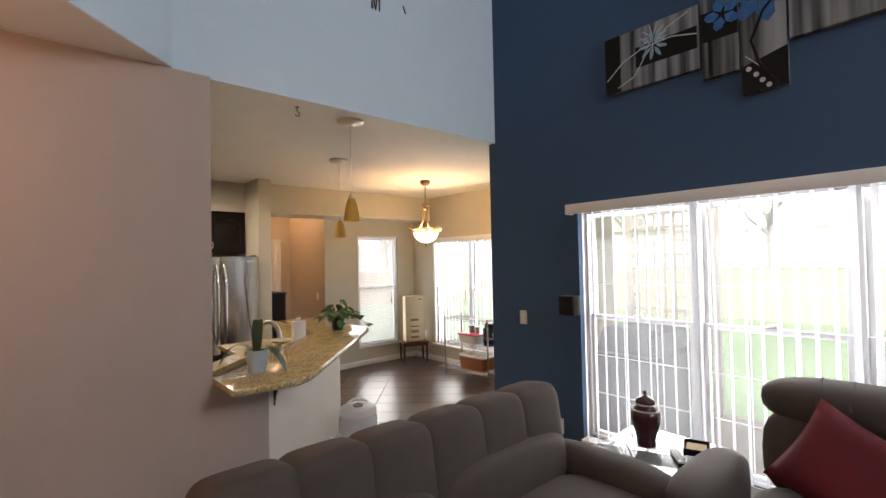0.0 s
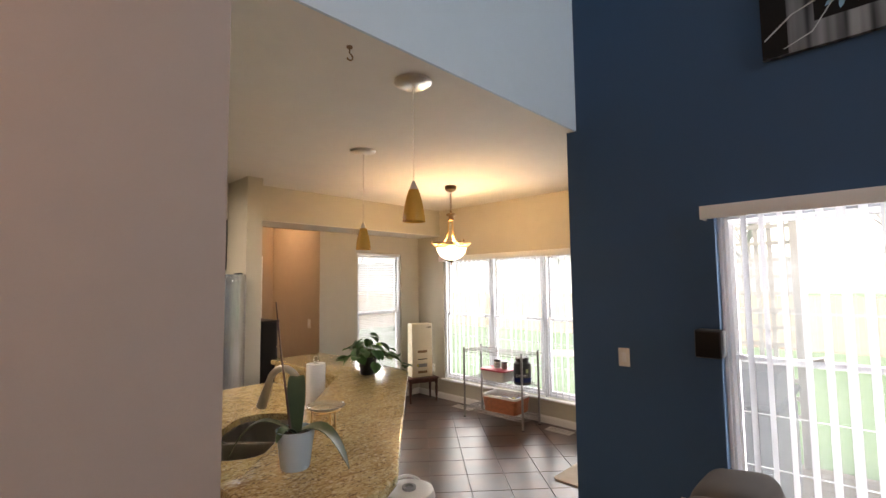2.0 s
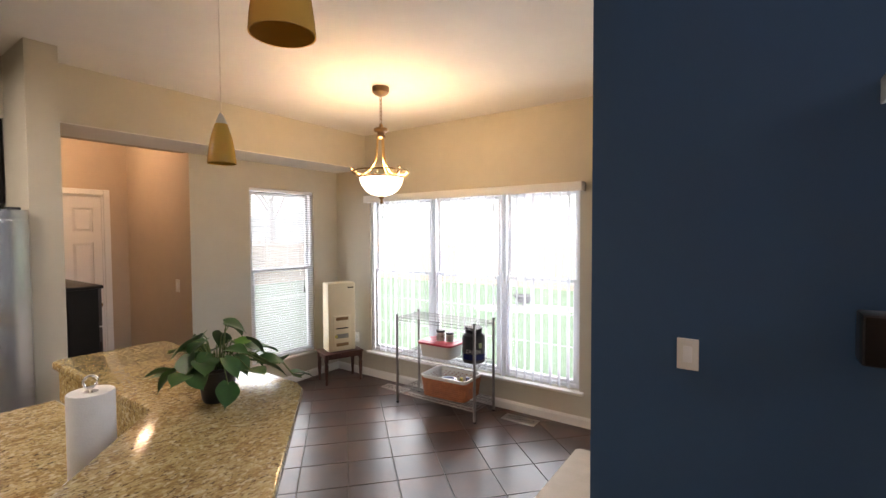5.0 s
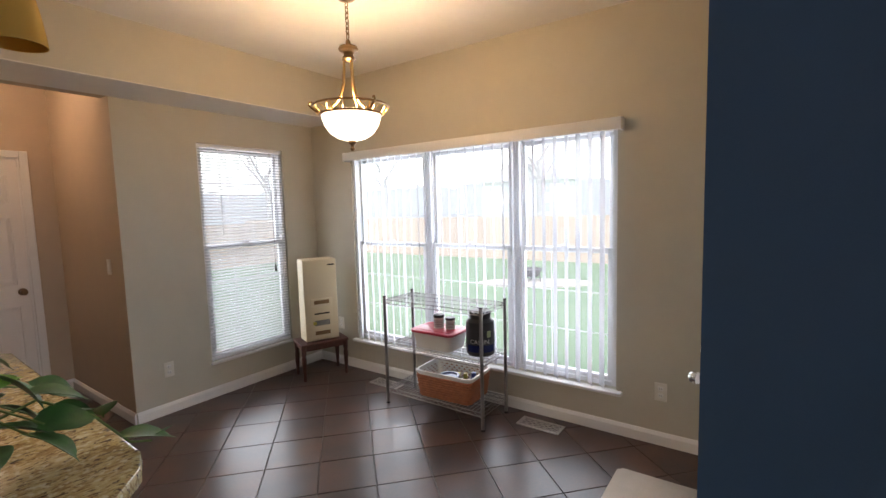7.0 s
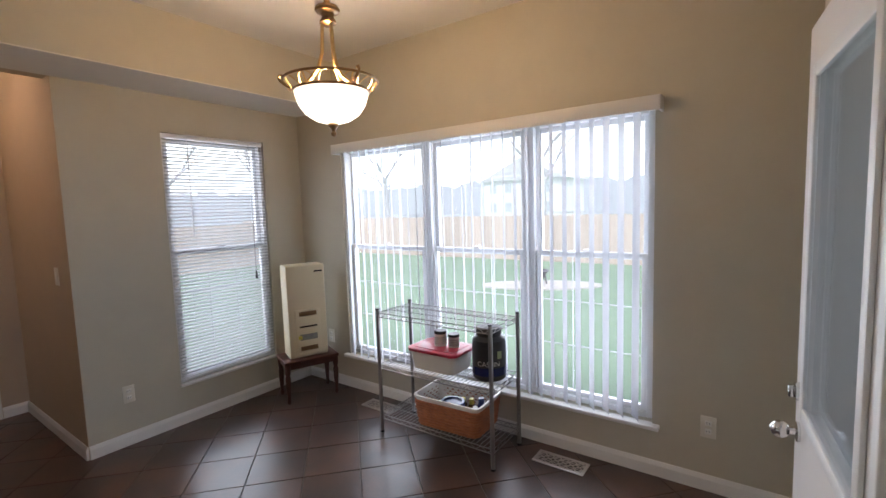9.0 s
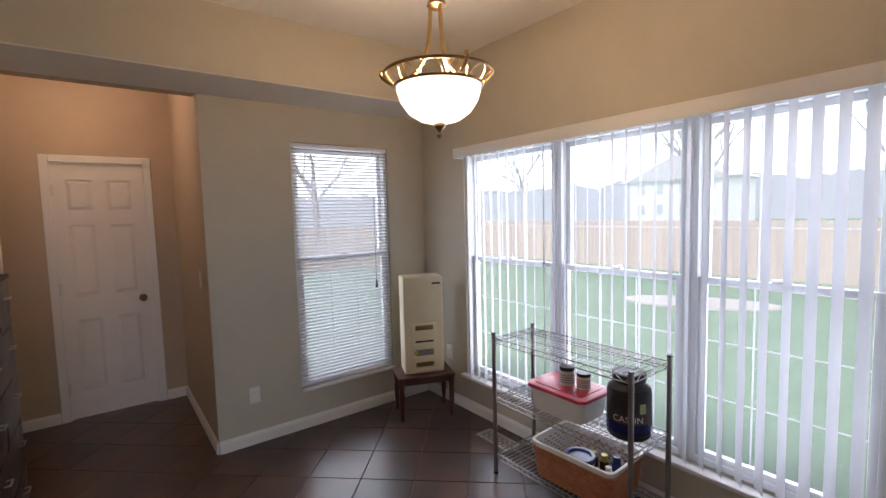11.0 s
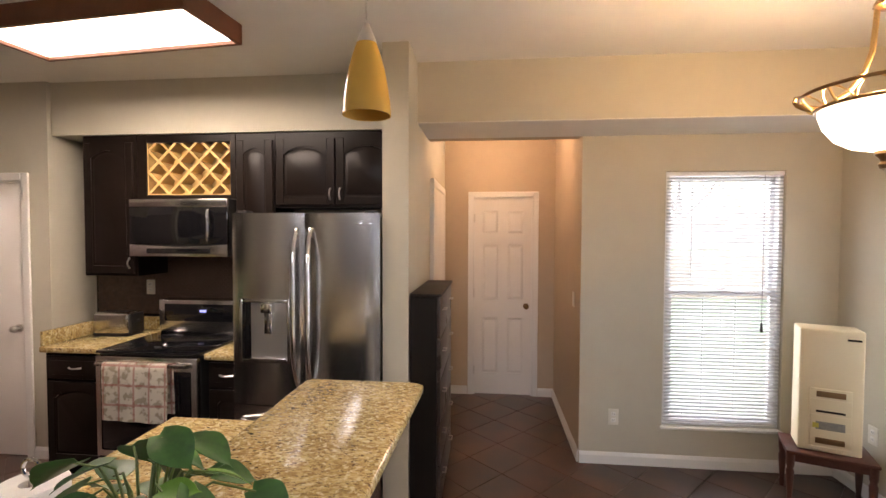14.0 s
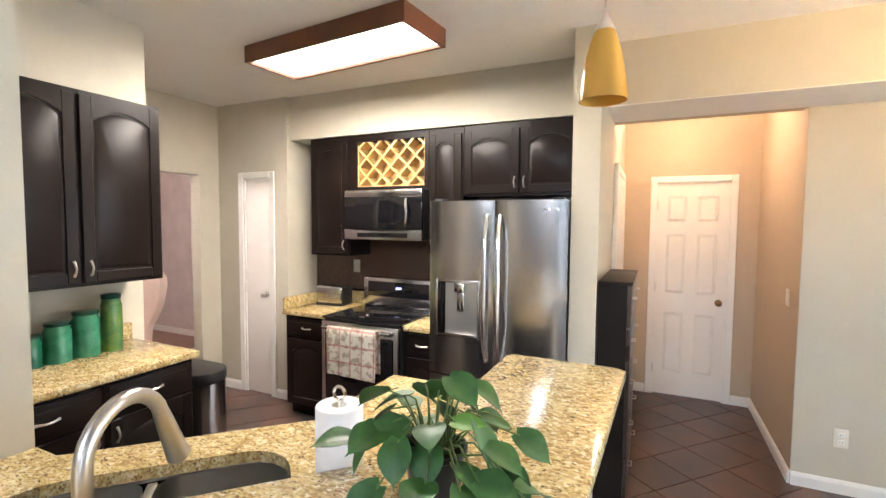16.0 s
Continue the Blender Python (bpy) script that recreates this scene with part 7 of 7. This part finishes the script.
vs = thing("ginger_jar", pose(2.60, 1.375, 0.597), "dark maroon ginger jar with a lid and pale bands", "vase")
M_MAROON = surf("maroon_glaze", (0.05, 0.015, 0.022), (0.03, 0.009, 0.014), 0.2, scale=18, bump=0.1)
bm = bmesh.new()
lathe(bm, [(0.0, 0.0), (0.05, 0.0), (0.054, 0.01), (0.050, 0.03), (0.062, 0.08), (0.080, 0.13), (0.085, 0.17), (0.076, 0.20), (0.052, 0.222), (0.046, 0.235), (0.0, 0.235)], 36)
part("body", bm, M_MAROON, vs, smooth=60)
bm = bmesh.new()
lathe(bm, [(0.0, 0.232), (0.052, 0.234), (0.055, 0.245), (0.050, 0.262), (0.03, 0.275), (0.010, 0.282), (0.008, 0.292), (0.013, 0.300), (0.009, 0.312), (0.0, 0.318)], 32)
part("lid", bm, M_MAROON, vs, "domed lid with a finial", smooth=60)
bm = bmesh.new()
for z, r in ((0.236, 0.0535), (0.205, 0.073)):
    lathe(bm, [(r, z), (r + 0.003, z), (r + 0.003, z + 0.008), (r, z + 0.008)], 32, closed=True)
part("band", bm, surf("pale_glaze_band", (0.45, 0.40, 0.38), None, 0.3), vs, "pale glazed bands")

ty = thing("desk_tray", pose(2.70, 1.14, 0.597, 0, 0, 20), "black tray of pale coasters on the glass table", "tray")
bm = bmesh.new()
for b in ((-0.08, 0.08, -0.065, 0.065, 0.0, 0.006), (-0.08, -0.074, -0.065, 0.065, 0.006, 0.04), (0.074, 0.08, -0.065, 0.065, 0.006, 0.04), (-0.074, 0.074, -0.065, -0.059, 0.006, 0.04), (-0.074, 0.074, 0.059, 0.065, 0.006, 0.04)):
    box(bm, *b)
part("tray", bm, M_BLACK, ty, smooth=None)
bm = bmesh.new()
box(bm, -0.06, 0.06, -0.05, 0.05, 0.006, 0.028, 0.002)
part("coasters", bm, surf("cork_coaster", (0.50, 0.36, 0.22), None, 0.8, scale=30), ty, "pale cork stack")
for dx, dy, ang, w in ((2.53, 1.17, 35, 0.19), (2.50, 1.10, 20, 0.17)):
    rm = thing("remote_control", pose(dx, dy, 0.597, 0, 0, ang), "black remote control on the glass table", "remote control")
    bm = bmesh.new()
    box(bm, -w / 2, w / 2, -0.024, 0.024, 0.0, 0.022, 0.006)
    part("case", bm, M_BLACKPLASTIC, rm)
    for k in range(5):
        bm = bmesh.new()
        for q in (-0.01, 0.01):
            cyl(bm, (-w / 2 + 0.03 + k * 0.028, q, 0.021), (-w / 2 + 0.03 + k * 0.028, q, 0.0245), 0.005, n=8)
        part("button", bm, M_LABEL if k == 0 else M_RING, rm)

# ---- painted metal panels on the blue wall ----
def silver_paint(name, phase):
    m = bpy.data.materials.new(name)
    m.use_nodes = True
    n, l = m.node_tree.nodes, m.node_tree.links
    b = n["Principled BSDF"]
    tc, mp, wv, rp = n.new("ShaderNodeTexCoord"), n.new("ShaderNodeMapping"), n.new("ShaderNodeTexNoise"), n.new("ShaderNodeValToRGB")
    mp.inputs["Scale"].default_value = (1, 9.0, 0.35)
    mp.inputs["Location"].default_value = (phase, phase * 3, 0)
    wv.inputs["Scale"].default_value, wv.inputs["Detail"].default_value = 1.6, 2
    l.new(tc.outputs["Object"], mp.inputs["Vector"])
    l.new(mp.outputs[0], wv.inputs["Vector"])
    l.new(wv.outputs["Fac"], rp.inputs["Fac"])
    e = rp.color_ramp.elements
    e[0].position, e[0].color = 0.38, (0.02, 0.02, 0.022, 1)
    e[1].position, e[1].color = 0.66, (0.30, 0.30, 0.30, 1)
    l.new(rp.outputs["Color"], b.inputs["Base Color"])
    b.inputs["Roughness"].default_value, b.inputs["Metallic"].default_value = 0.4, 0.4
    return m


M_ARTBLUE = surf("art_blue_paint", (0.02, 0.14, 0.36), (0.01, 0.07, 0.22), 0.4, scale=30)
M_ARTWHITE = surf("art_white_paint", (0.55, 0.55, 0.54), None, 0.5)
panels = [(1.165, 1.79, 2.85, 3.25, 0.1), (0.955, 1.155, 2.77, 3.42, 0.5), (0.725, 0.945, 2.615, 3.60, 0.9), (0.10, 0.715, 2.86, 3.26, 1.4)]
art = []
for k, (y0, y1, z0, z1, ph) in enumerate(panels):
    ap = thing("wall_art_panel", pose(B, (y0 + y1) / 2, z0), ("black and silver painted panel with a pale blue flower", "silver and black painted panel with blue petals", "tall black panel with a dark stem and white dots", "wide silver panel with a dark curling stem")[k], "painting", "painted panels on the blue wall")
    w, h = (y1 - y0) / 2, z1 - z0
    bm = bmesh.new()
    box(bm, -0.03 - 0.006 * (k % 2), 0.0, -w, w, 0, h, 0.002)
    part("canvas", bm, silver_paint("brushed_silver_paint", ph), ap, smooth=None)
    art.append((ap, -0.031 - 0.006 * (k % 2)))


def flat(k, name, polys, mat, lift=0.0006):
    """Painted patches in panel k: outlines in y (towards the room's north) and z."""
    ap, x = art[k]
    bm = bmesh.new()
    for poly in polys:
        prism(bm, poly, x - lift, x + 0.0004, axis="x")
    part(name, bm, mat, ap, smooth=None)


def petals(cy, cz, count, L, W, a0=0):
    out = []
    for i in range(count):
        a = radians(a0 + i * 360 / count)
        c, s = math.cos(a), math.sin(a)
        pts = []
        for u, v in ((0.15, 0), (0.45, W), (0.8, W * 0.9), (1.0, 0.1 * W), (0.8, -W * 0.8), (0.45, -W)):
            pts.append((cy + L * u * c - v * s, cz + L * u * s + v * c))
        out.append(pts)
    return out


flat(0, "black_field", [[(0.20, 0.0), (0.3125, 0.0), (0.3125, 0.40), (0.20, 0.40)], [(-0.30, 0.13), (0.09, 0.13), (0.09, 0.27), (-0.30, 0.27)]], M_BLACK)
flat(0, "flower", petals(-0.03, 0.25, 9, 0.10, 0.012), surf("pale_blue_art", (0.20, 0.38, 0.52), None, 0.5), 0.0012)
flat(0, "flower_rays", petals(-0.03, 0.30, 11, 0.10, 0.003, 10), M_ARTWHITE, 0.0016)
flat(1, "black_field", [[(-0.10, 0.22), (0.10, 0.22), (0.10, 0.40), (-0.10, 0.40)], [(0.04, 0.0), (0.06, 0.0), (0.06, 0.22), (0.04, 0.22)]], M_BLACK)
flat(1, "petal", petals(-0.02, 0.36, 5, 0.10, 0.030), M_ARTBLUE, 0.0012)
flat(2, "black_field", [[(-0.11, 0.0), (0.11, 0.0), (0.11, 0.16), (-0.11, 0.22)]], M_BLACK)
flat(2, "petal", petals(0.0, 0.55, 6, 0.17, 0.045, 20), M_ARTBLUE, 0.0012)
flat(3, "petal", petals(0.12, 0.34, 5, 0.13, 0.032, 40), M_ARTBLUE, 0.0012)
for k, pts, mat, r in ((0, [(0.30, 0.10), (0.18, 0.20), (0.05, 0.25), (-0.15, 0.26), (-0.30, 0.22)], M_ARTWHITE, 0.004), (0, [(0.22, 0.03), (0.10, 0.08), (0.02, 0.20), (-0.12, 0.33), (-0.25, 0.38)], M_ARTWHITE, 0.003), (2, [(-0.06, 0.02), (0.02, 0.15), (0.06, 0.30), (0.0, 0.45), (-0.10, 0.56)], M_BLACK, 0.008), (3, [(0.30, 0.24), (0.10, 0.33), (-0.10, 0.33), (-0.20, 0.26), (-0.22, 0.20)], M_BLACK, 0.008), (2, [(0.09, 0.22), (0.0, 0.12), (-0.06, 0.02)], M_ARTWHITE, 0.003)):
    ap, x = art[k]
    bm = bmesh.new()
    tube(bm, [(x, y, z) for y, z in pts], r, 6)
    part("stem", bm, mat, ap)
ap, x = art[2]
for y, z in ((0.075, 0.14), (0.04, 0.10), (0.01, 0.06), (-0.02, 0.025)):
    bm = bmesh.new()
    cyl(bm, (x - 0.002, y, z), (x + 0.001, y, z), 0.014, n=14)
    part("dot", bm, M_ARTWHITE, ap)

# separate numerals of a large wall clock on the pale blue wall
ck = thing("wall_clock", pose(1.79, 2.90, 3.58), "black stick-on numerals of a large wall clock", "clock")
bm = bmesh.new()
for b in ((-0.034, -0.026), (0.028, 0.038)):
    box(bm, b[0], b[1], -0.006, 0.0, -0.05, 0.05)
prism(bm, [(-0.024, 0.05), (-0.014, 0.05), (0.0, -0.035), (0.012, 0.05), (0.018, 0.05), (0.003, -0.05), (-0.004, -0.05)], -0.006, 0.0, axis="y")
part("numeral", bm, M_BLACK, ck, smooth=None)
bm = bmesh.new()
box(bm, -0.004, 0.004, -0.006, 0.0, -0.03, 0.03)
part("minute_mark", bm, M_BLACK, ck, m=pose(0.26, 0, 0.04, 0, -25, 0))

# ---- outdoors ----
M_GRASS = surf("spring_grass", (0.22, 0.34, 0.20), (0.15, 0.27, 0.14), 0.95, scale=0.8, bump=0.6, bscale=30)
bm = bmesh.new()
box(bm, -200, 200, -200, 200, -0.75, -0.45)
tagged(part("ground", bm, M_GRASS, smooth=None), "green lawn behind the house", "lawn", kind="structure")
M_DECK = surf("weathered_deck", (0.42, 0.38, 0.32), (0.33, 0.29, 0.25), 0.8, scale=5, bump=0.4, vary=0.08)
dk = thing("deck", pose(0, 0, 0), "weathered wooden deck outside the living room", "deck", kind="structure")
bm = bmesh.new()
box(bm, 0, 0.135, 0, 5.0, -0.16, -0.13, 0.004, 1)
plank = mesh_of("plank", bm, M_DECK)
for k in range(18):
    share("plank", plank, dk, pose(3.27 + k * 0.142, -2.2, 0))
bm = bmesh.new()
for y in (-2.1, 0.3, 2.6):
    box(bm, 3.25, 5.80, y, y + 0.05, -0.45, -0.162)
part("joist", bm, M_DECK, dk, smooth=None)

gr = thing("covered_grill", pose(4.55, 2.28, -0.13), "barbecue grill under a grey cover on the deck", "grill")
bm = bmesh.new()
prism(bm, [(-0.52, 0.0), (0.52, 0.0), (0.52, 0.72), (0.42, 0.92), (0.30, 1.10), (-0.30, 1.12), (-0.42, 0.94), (-0.52, 0.74)], -0.3, 0.3, 0.05, axis="y")
part("cover", bm, surf("grey_grill_cover", (0.22, 0.23, 0.25), (0.16, 0.17, 0.19), 0.7, scale=4, bump=0.3), gr, "sagging grey cover")
bm = bmesh.new()
box(bm, -0.55, 0.55, -0.32, 0.32, 0.86, 0.90, 0.01)
part("hem", bm, surf("cover_hem", (0.15, 0.16, 0.18), None, 0.7), gr)

lt2 = thing("lattice_screen", pose(5.75, 2.0, -0.13), "white lattice privacy screen at the deck's edge", "lattice")
M_LATT = surf("white_lattice_paint", (0.66, 0.65, 0.62), None, 0.7)
for y in (0.0, 1.0):
    bm = bmesh.new()
    box(bm, -0.045, 0.045, y - 0.045, y + 0.045, 0, 2.5, 0.006)
    part("post", bm, M_LATT, lt2)
for k in range(12):
    bm = bmesh.new()
    box(bm, -0.012, -0.002, 0.0, 1.0, 0.45 + k * 0.17, 0.49 + k * 0.17)
    part("slat", bm, M_LATT, lt2, smooth=None)
for k in range(8):
    bm = bmesh.new()
    y = 0.10 + k * 0.115
    box(bm, 0.0, 0.010, y - 0.02, y + 0.02, 0.40, 2.45)
    part("slat", bm, M_LATT, lt2, smooth=None)

M_FENCE = surf("cedar_fence", (0.66, 0.54, 0.45), (0.58, 0.47, 0.39), 0.85, scale=3, bump=0.4, vary=0.10)
bm = bmesh.new()
prism(bm, [(0, 0), (0.14, 0), (0.14, 1.55), (0.11, 1.6), (0.03, 1.6), (0, 1.55)], 0, 0.02, axis="y")
board = mesh_of("board", bm, M_FENCE)
rng = random.Random(2)


def fence(m, count, label):
    root = thing("wooden_fence", m, label, "fence")
    for k in range(count):
        share("board", board, root, pose(k * 0.147, rng.uniform(-0.004, 0.004), rng.uniform(-0.015, 0.015)))
    bm = bmesh.new()
    for z in (0.35, 1.2):
        box(bm, 0, count * 0.147, 0.022, 0.06, z, z + 0.09)
    part("rail", bm, M_FENCE, root, smooth=None)


fence(pose(17.0, 28.0, -0.45, 0, 0, -90), 270, "cedar board fence along the back of the lawn")
fence(pose(-5.0, 19.0, -0.45), 150, "cedar board fence along the side of the lawn")

# grey lightened so that outdoor haze is put into the bark colour
M_BARK = surf("hazed_grey_bark", (0.50, 0.50, 0.52), (0.42, 0.42, 0.44), 0.9, scale=8, bump=0.6)


def bare_tree(x, y, h, seed):
    rg2 = random.Random(seed)
    root = thing("bare_tree", pose(x, y, -0.45), "leafless grey tree behind the fence", "tree", "trees behind the fence")
    bm = bmesh.new()
    tube(bm, [(0, 0, 0), (0.1, 0.05, h * 0.2), (0.0, 0.1, h * 0.45)], [h * 0.028, h * 0.022, h * 0.016], 8)
    part("trunk", bm, M_BARK, root)
    bm = bmesh.new()

    def grow(p, way, L, r, lev):
        q = p + way * L
        mid = p.lerp(q, 0.5) + Vector((rg2.uniform(-1, 1), rg2.uniform(-1, 1), 0)) * L * 0.06
        tube(bm, [p, mid, q], [r, r * 0.8, r * 0.55], 5)
        if lev == 0:
            return
        for _ in range(3 if lev > 1 else 4):
            w = (way + Vector((rg2.uniform(-1, 1), rg2.uniform(-1, 1), rg2.uniform(-0.2, 0.7))) * 0.75).normalized()
            grow(p.lerp(q, rg2.uniform(0.5, 1.0)), w, L * rg2.uniform(0.55, 0.8), r * 0.5, lev - 1)
    for k in range(4):
        a = radians(k * 90 + rg2.uniform(-30, 30))
        grow(Vector((0, 0.1, h * (0.28 + 0.05 * k))), Vector((math.cos(a) * 0.6, math.sin(a) * 0.6, 0.75)).normalized(), h * 0.24, h * 0.011, 3)
    part("limbs", bm, M_BARK, root)


for k, (x, y, h) in enumerate(((26, 6, 9), (30, 15, 11), (25, 24, 9), (33, 0, 10), (12, 27, 9), (4, 30, 11), (20, 30, 10), (28, -9, 10))):
    bare_tree(x, y, h, k)

M_SHRUB = surf("evergreen_shrub", (0.04, 0.085, 0.03), (0.02, 0.05, 0.02), 0.8)
sb2 = thing("evergreen_shrub", pose(3.55, 9.6, -0.45), "dense evergreen shrub outside the tall window", "shrub")
bm = bmesh.new()
cyl(bm, (0, 0, 0), (0, 0, 0.6), 0.05, 0.03, n=8)
part("trunk", bm, M_BARK, sb2)
bm = bmesh.new()
rng = random.Random(9)
for k in range(1500):
    z = rng.uniform(0.1, 2.0)
    r = 0.62 * (1 - (z / 2.15) ** 2) ** 0.5 * rng.uniform(0.55, 1.05)
    a = rng.uniform(0, 2 * math.pi)
    c = Vector((r * math.cos(a), r * math.sin(a), z))
    d1 = Vector((rng.uniform(-1, 1), rng.uniform(-1, 1), rng.uniform(-0.3, 1))).normalized() * 0.07
    d2 = d1.orthogonal().normalized() * 0.025
    bm.faces.new([bm.verts.new(c - d2), bm.verts.new(c + d1), bm.verts.new(c + d2)])
part("crown", bm, M_SHRUB, sb2, smooth=None)

# window and roof colours paled to carry the haze of distance
M_FARWIN = surf("hazed_window_glass", (0.55, 0.59, 0.63), None, 0.3)
hs = thing("neighbour_house", pose(60, 31, -0.45), "pale two-storey house far beyond the fence", "house")
bm = bmesh.new()
box(bm, 0, 8, -6, 6, 0, 5.4)
part("wall", bm, surf("pale_siding", (0.82, 0.83, 0.85), None, 0.8), hs, smooth=None)
bm = bmesh.new()
prism(bm, [(-6.4, 5.4), (6.4, 5.4), (0, 8.4)], -0.4, 8.4, axis="x")
part("roof", bm, surf("hazed_shingle_roof", (0.60, 0.61, 0.63), None, 0.9, bump=0.4), hs, smooth=None)
for y in (-4, -1, 2, 4.4):
    for z in (1.0, 3.6):
        bm = bmesh.new()
        box(bm, -0.05, 0.02, y - 0.5, y + 0.5, z, z + 1.3)
        part("window", bm, M_FARWIN, hs, smooth=None)

# oval concrete pad with a fire pit on the lawn
pd = thing("concrete_pad", pose(12.50, 7.60, -0.452, 0, 0, 25), "oval pale concrete pad set in the lawn", "patio", kind="structure")
bm = bmesh.new()
cyl(bm, (0, 0, 0), (0, 0, 0.04), 1.0, n=40)
bmesh.ops.scale(bm, vec=(0.62, 1.42, 1.0), verts=bm.verts)
part("slab", bm, surf("pale_concrete", (0.62, 0.60, 0.55), (0.54, 0.52, 0.48), 0.85, scale=3, bump=0.3), pd, smooth=None)
M_IRON = surf("dark_fire_pit_iron", (0.10, 0.09, 0.10), (0.06, 0.055, 0.06), 0.6, scale=8, bump=0.3)
fp = thing("fire_pit", pose(12.60, 7.72, -0.412), "dark iron fire pit standing on the concrete pad", "fire pit")
bm = bmesh.new()
cyl(bm, (0, 0, 0.12), (0, 0, 0.30), 0.15, 0.25, n=24)
part("bowl", bm, M_IRON, fp)
bm = bmesh.new()
ring = [(0.26 * math.cos(2 * math.pi * k / 24), 0.26 * math.sin(2 * math.pi * k / 24), 0.31) for k in range(25)]
tube(bm, ring, [0.022] * 25, 6)
part("rim", bm, M_IRON, fp)
for k in range(3):
    a = radians(30 + 120 * k)
    bm = bmesh.new()
    tube(bm, [(0.20 * math.cos(a), 0.20 * math.sin(a), 0.24), (0.24 * math.cos(a), 0.24 * math.sin(a), 0.0)], [0.018, 0.018], 6)
    part("leg", bm, M_IRON, fp)

# overcast horizon
bm = bmesh.new()
rings = []
for z in (-2, 45):
    rings.append([bm.verts.new((90 * math.cos(2 * math.pi * k / 48), 90 * math.sin(2 * math.pi * k / 48), z)) for k in range(48)])
for k in range(48):
    bm.faces.new((rings[0][k], rings[0][(k + 1) % 48], rings[1][(k + 1) % 48], rings[1][k]))
tagged(part("backdrop", bm, glow("overcast_glow", (0.93, 0.97, 1.0), 1.25), smooth=None), "bright overcast sky above the horizon", "sky", kind="structure")

# woods in the far distance, pale with painted haze
rng = random.Random(21)
bm = bmesh.new()
base, tops = [], []
h = 5.0
for k in range(900):
    a = 2 * math.pi * k / 900
    h = min(7.0, max(4.4, h + rng.uniform(-0.28, 0.28)))
    base.append(bm.verts.new((80 * math.cos(a), 80 * math.sin(a), -2)))
    tops.append(bm.verts.new((80 * math.cos(a), 80 * math.sin(a), h + rng.uniform(-0.25, 0.25))))
for k in range(900):
    j = (k + 1) % 900
    bm.faces.new((base[k], base[j], tops[j], tops[k]))
# haze painted as pale blue emission over a dark base
far = glow("painted_haze_glow", (0.84, 0.91, 0.97), 0.66)
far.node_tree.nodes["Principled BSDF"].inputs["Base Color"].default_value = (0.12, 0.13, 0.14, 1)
tagged(part("backdrop_woods", bm, far, smooth=None), "line of distant woods paled by painted haze", "woods", kind="structure")

# ---- floor tiles, laid diagonally ----
TS, JOINT = 0.322, 0.005
ANG = radians(47.5)
TU, TV = Vector((math.cos(ANG), math.sin(ANG))), Vector((-math.sin(ANG), math.cos(ANG)))
AREAS = [(-1.60, 5.0, 2.935, 6.66), (1.97, 3.30, 6.66, 8.0)]


def clip(poly, axis, value, keep_more):
    out = []
    for i in range(len(poly)):
        a, b = poly[i], poly[(i + 1) % len(poly)]
        ia, ib = (a[axis] >= value) == keep_more, (b[axis] >= value) == keep_more
        if ia:
            out.append(a)
        if ia != ib:
            t = (value - a[axis]) / (b[axis] - a[axis])
            out.append(a + (b - a) * t)
    return out


fl = bpy.data.objects["floor"]
bm = bmesh.new()
box(bm, JOINT / 2 - TS / 2, TS / 2 - JOINT / 2, JOINT / 2 - TS / 2, TS / 2 - JOINT / 2, -0.009, 0.0, 0.0018, 1)
tile = mesh_of("tile", bm, M_TILE)
rest = bmesh.new()
count = 0
for i in range(-30, 40):
    for j in range(-30, 40):
        c = TU * (6.163 + (i + 0.5) * TS) + TV * (0.742 + (j + 0.5) * TS)
        quad = [c + TU * (sx * (TS - JOINT) / 2) + TV * (sy * (TS - JOINT) / 2) for sx, sy in ((-1, -1), (1, -1), (1, 1), (-1, 1))]
        for x0, x1, y0, y1 in AREAS:
            p = quad
            for axis, v, more in ((0, x0, True), (0, x1, False), (1, y0, True), (1, y1, False)):
                p = clip(p, axis, v, more) if p else p
            if len(p) < 3:
                continue
            area = abs(sum(p[k].x * p[(k + 1) % len(p)].y - p[(k + 1) % len(p)].x * p[k].y for k in range(len(p)))) / 2
            if area < 0.002:
                continue
            if area > 0.98 * (TS - JOINT) ** 2 and count < 300 and c.x > 0.2:
                count += 1
                turn = 90 * ((i * 7 + j * 3) % 4)
                share("tile", tile, fl, pose(c.x, c.y, 0, 0, 0, math.degrees(ANG) + turn))
            else:
                prism(rest, [(q.x, q.y) for q in p], -0.009, 0.0)
tagged(part("cut_tiles", rest, M_TILE, fl, smooth=None), kind="stuff")
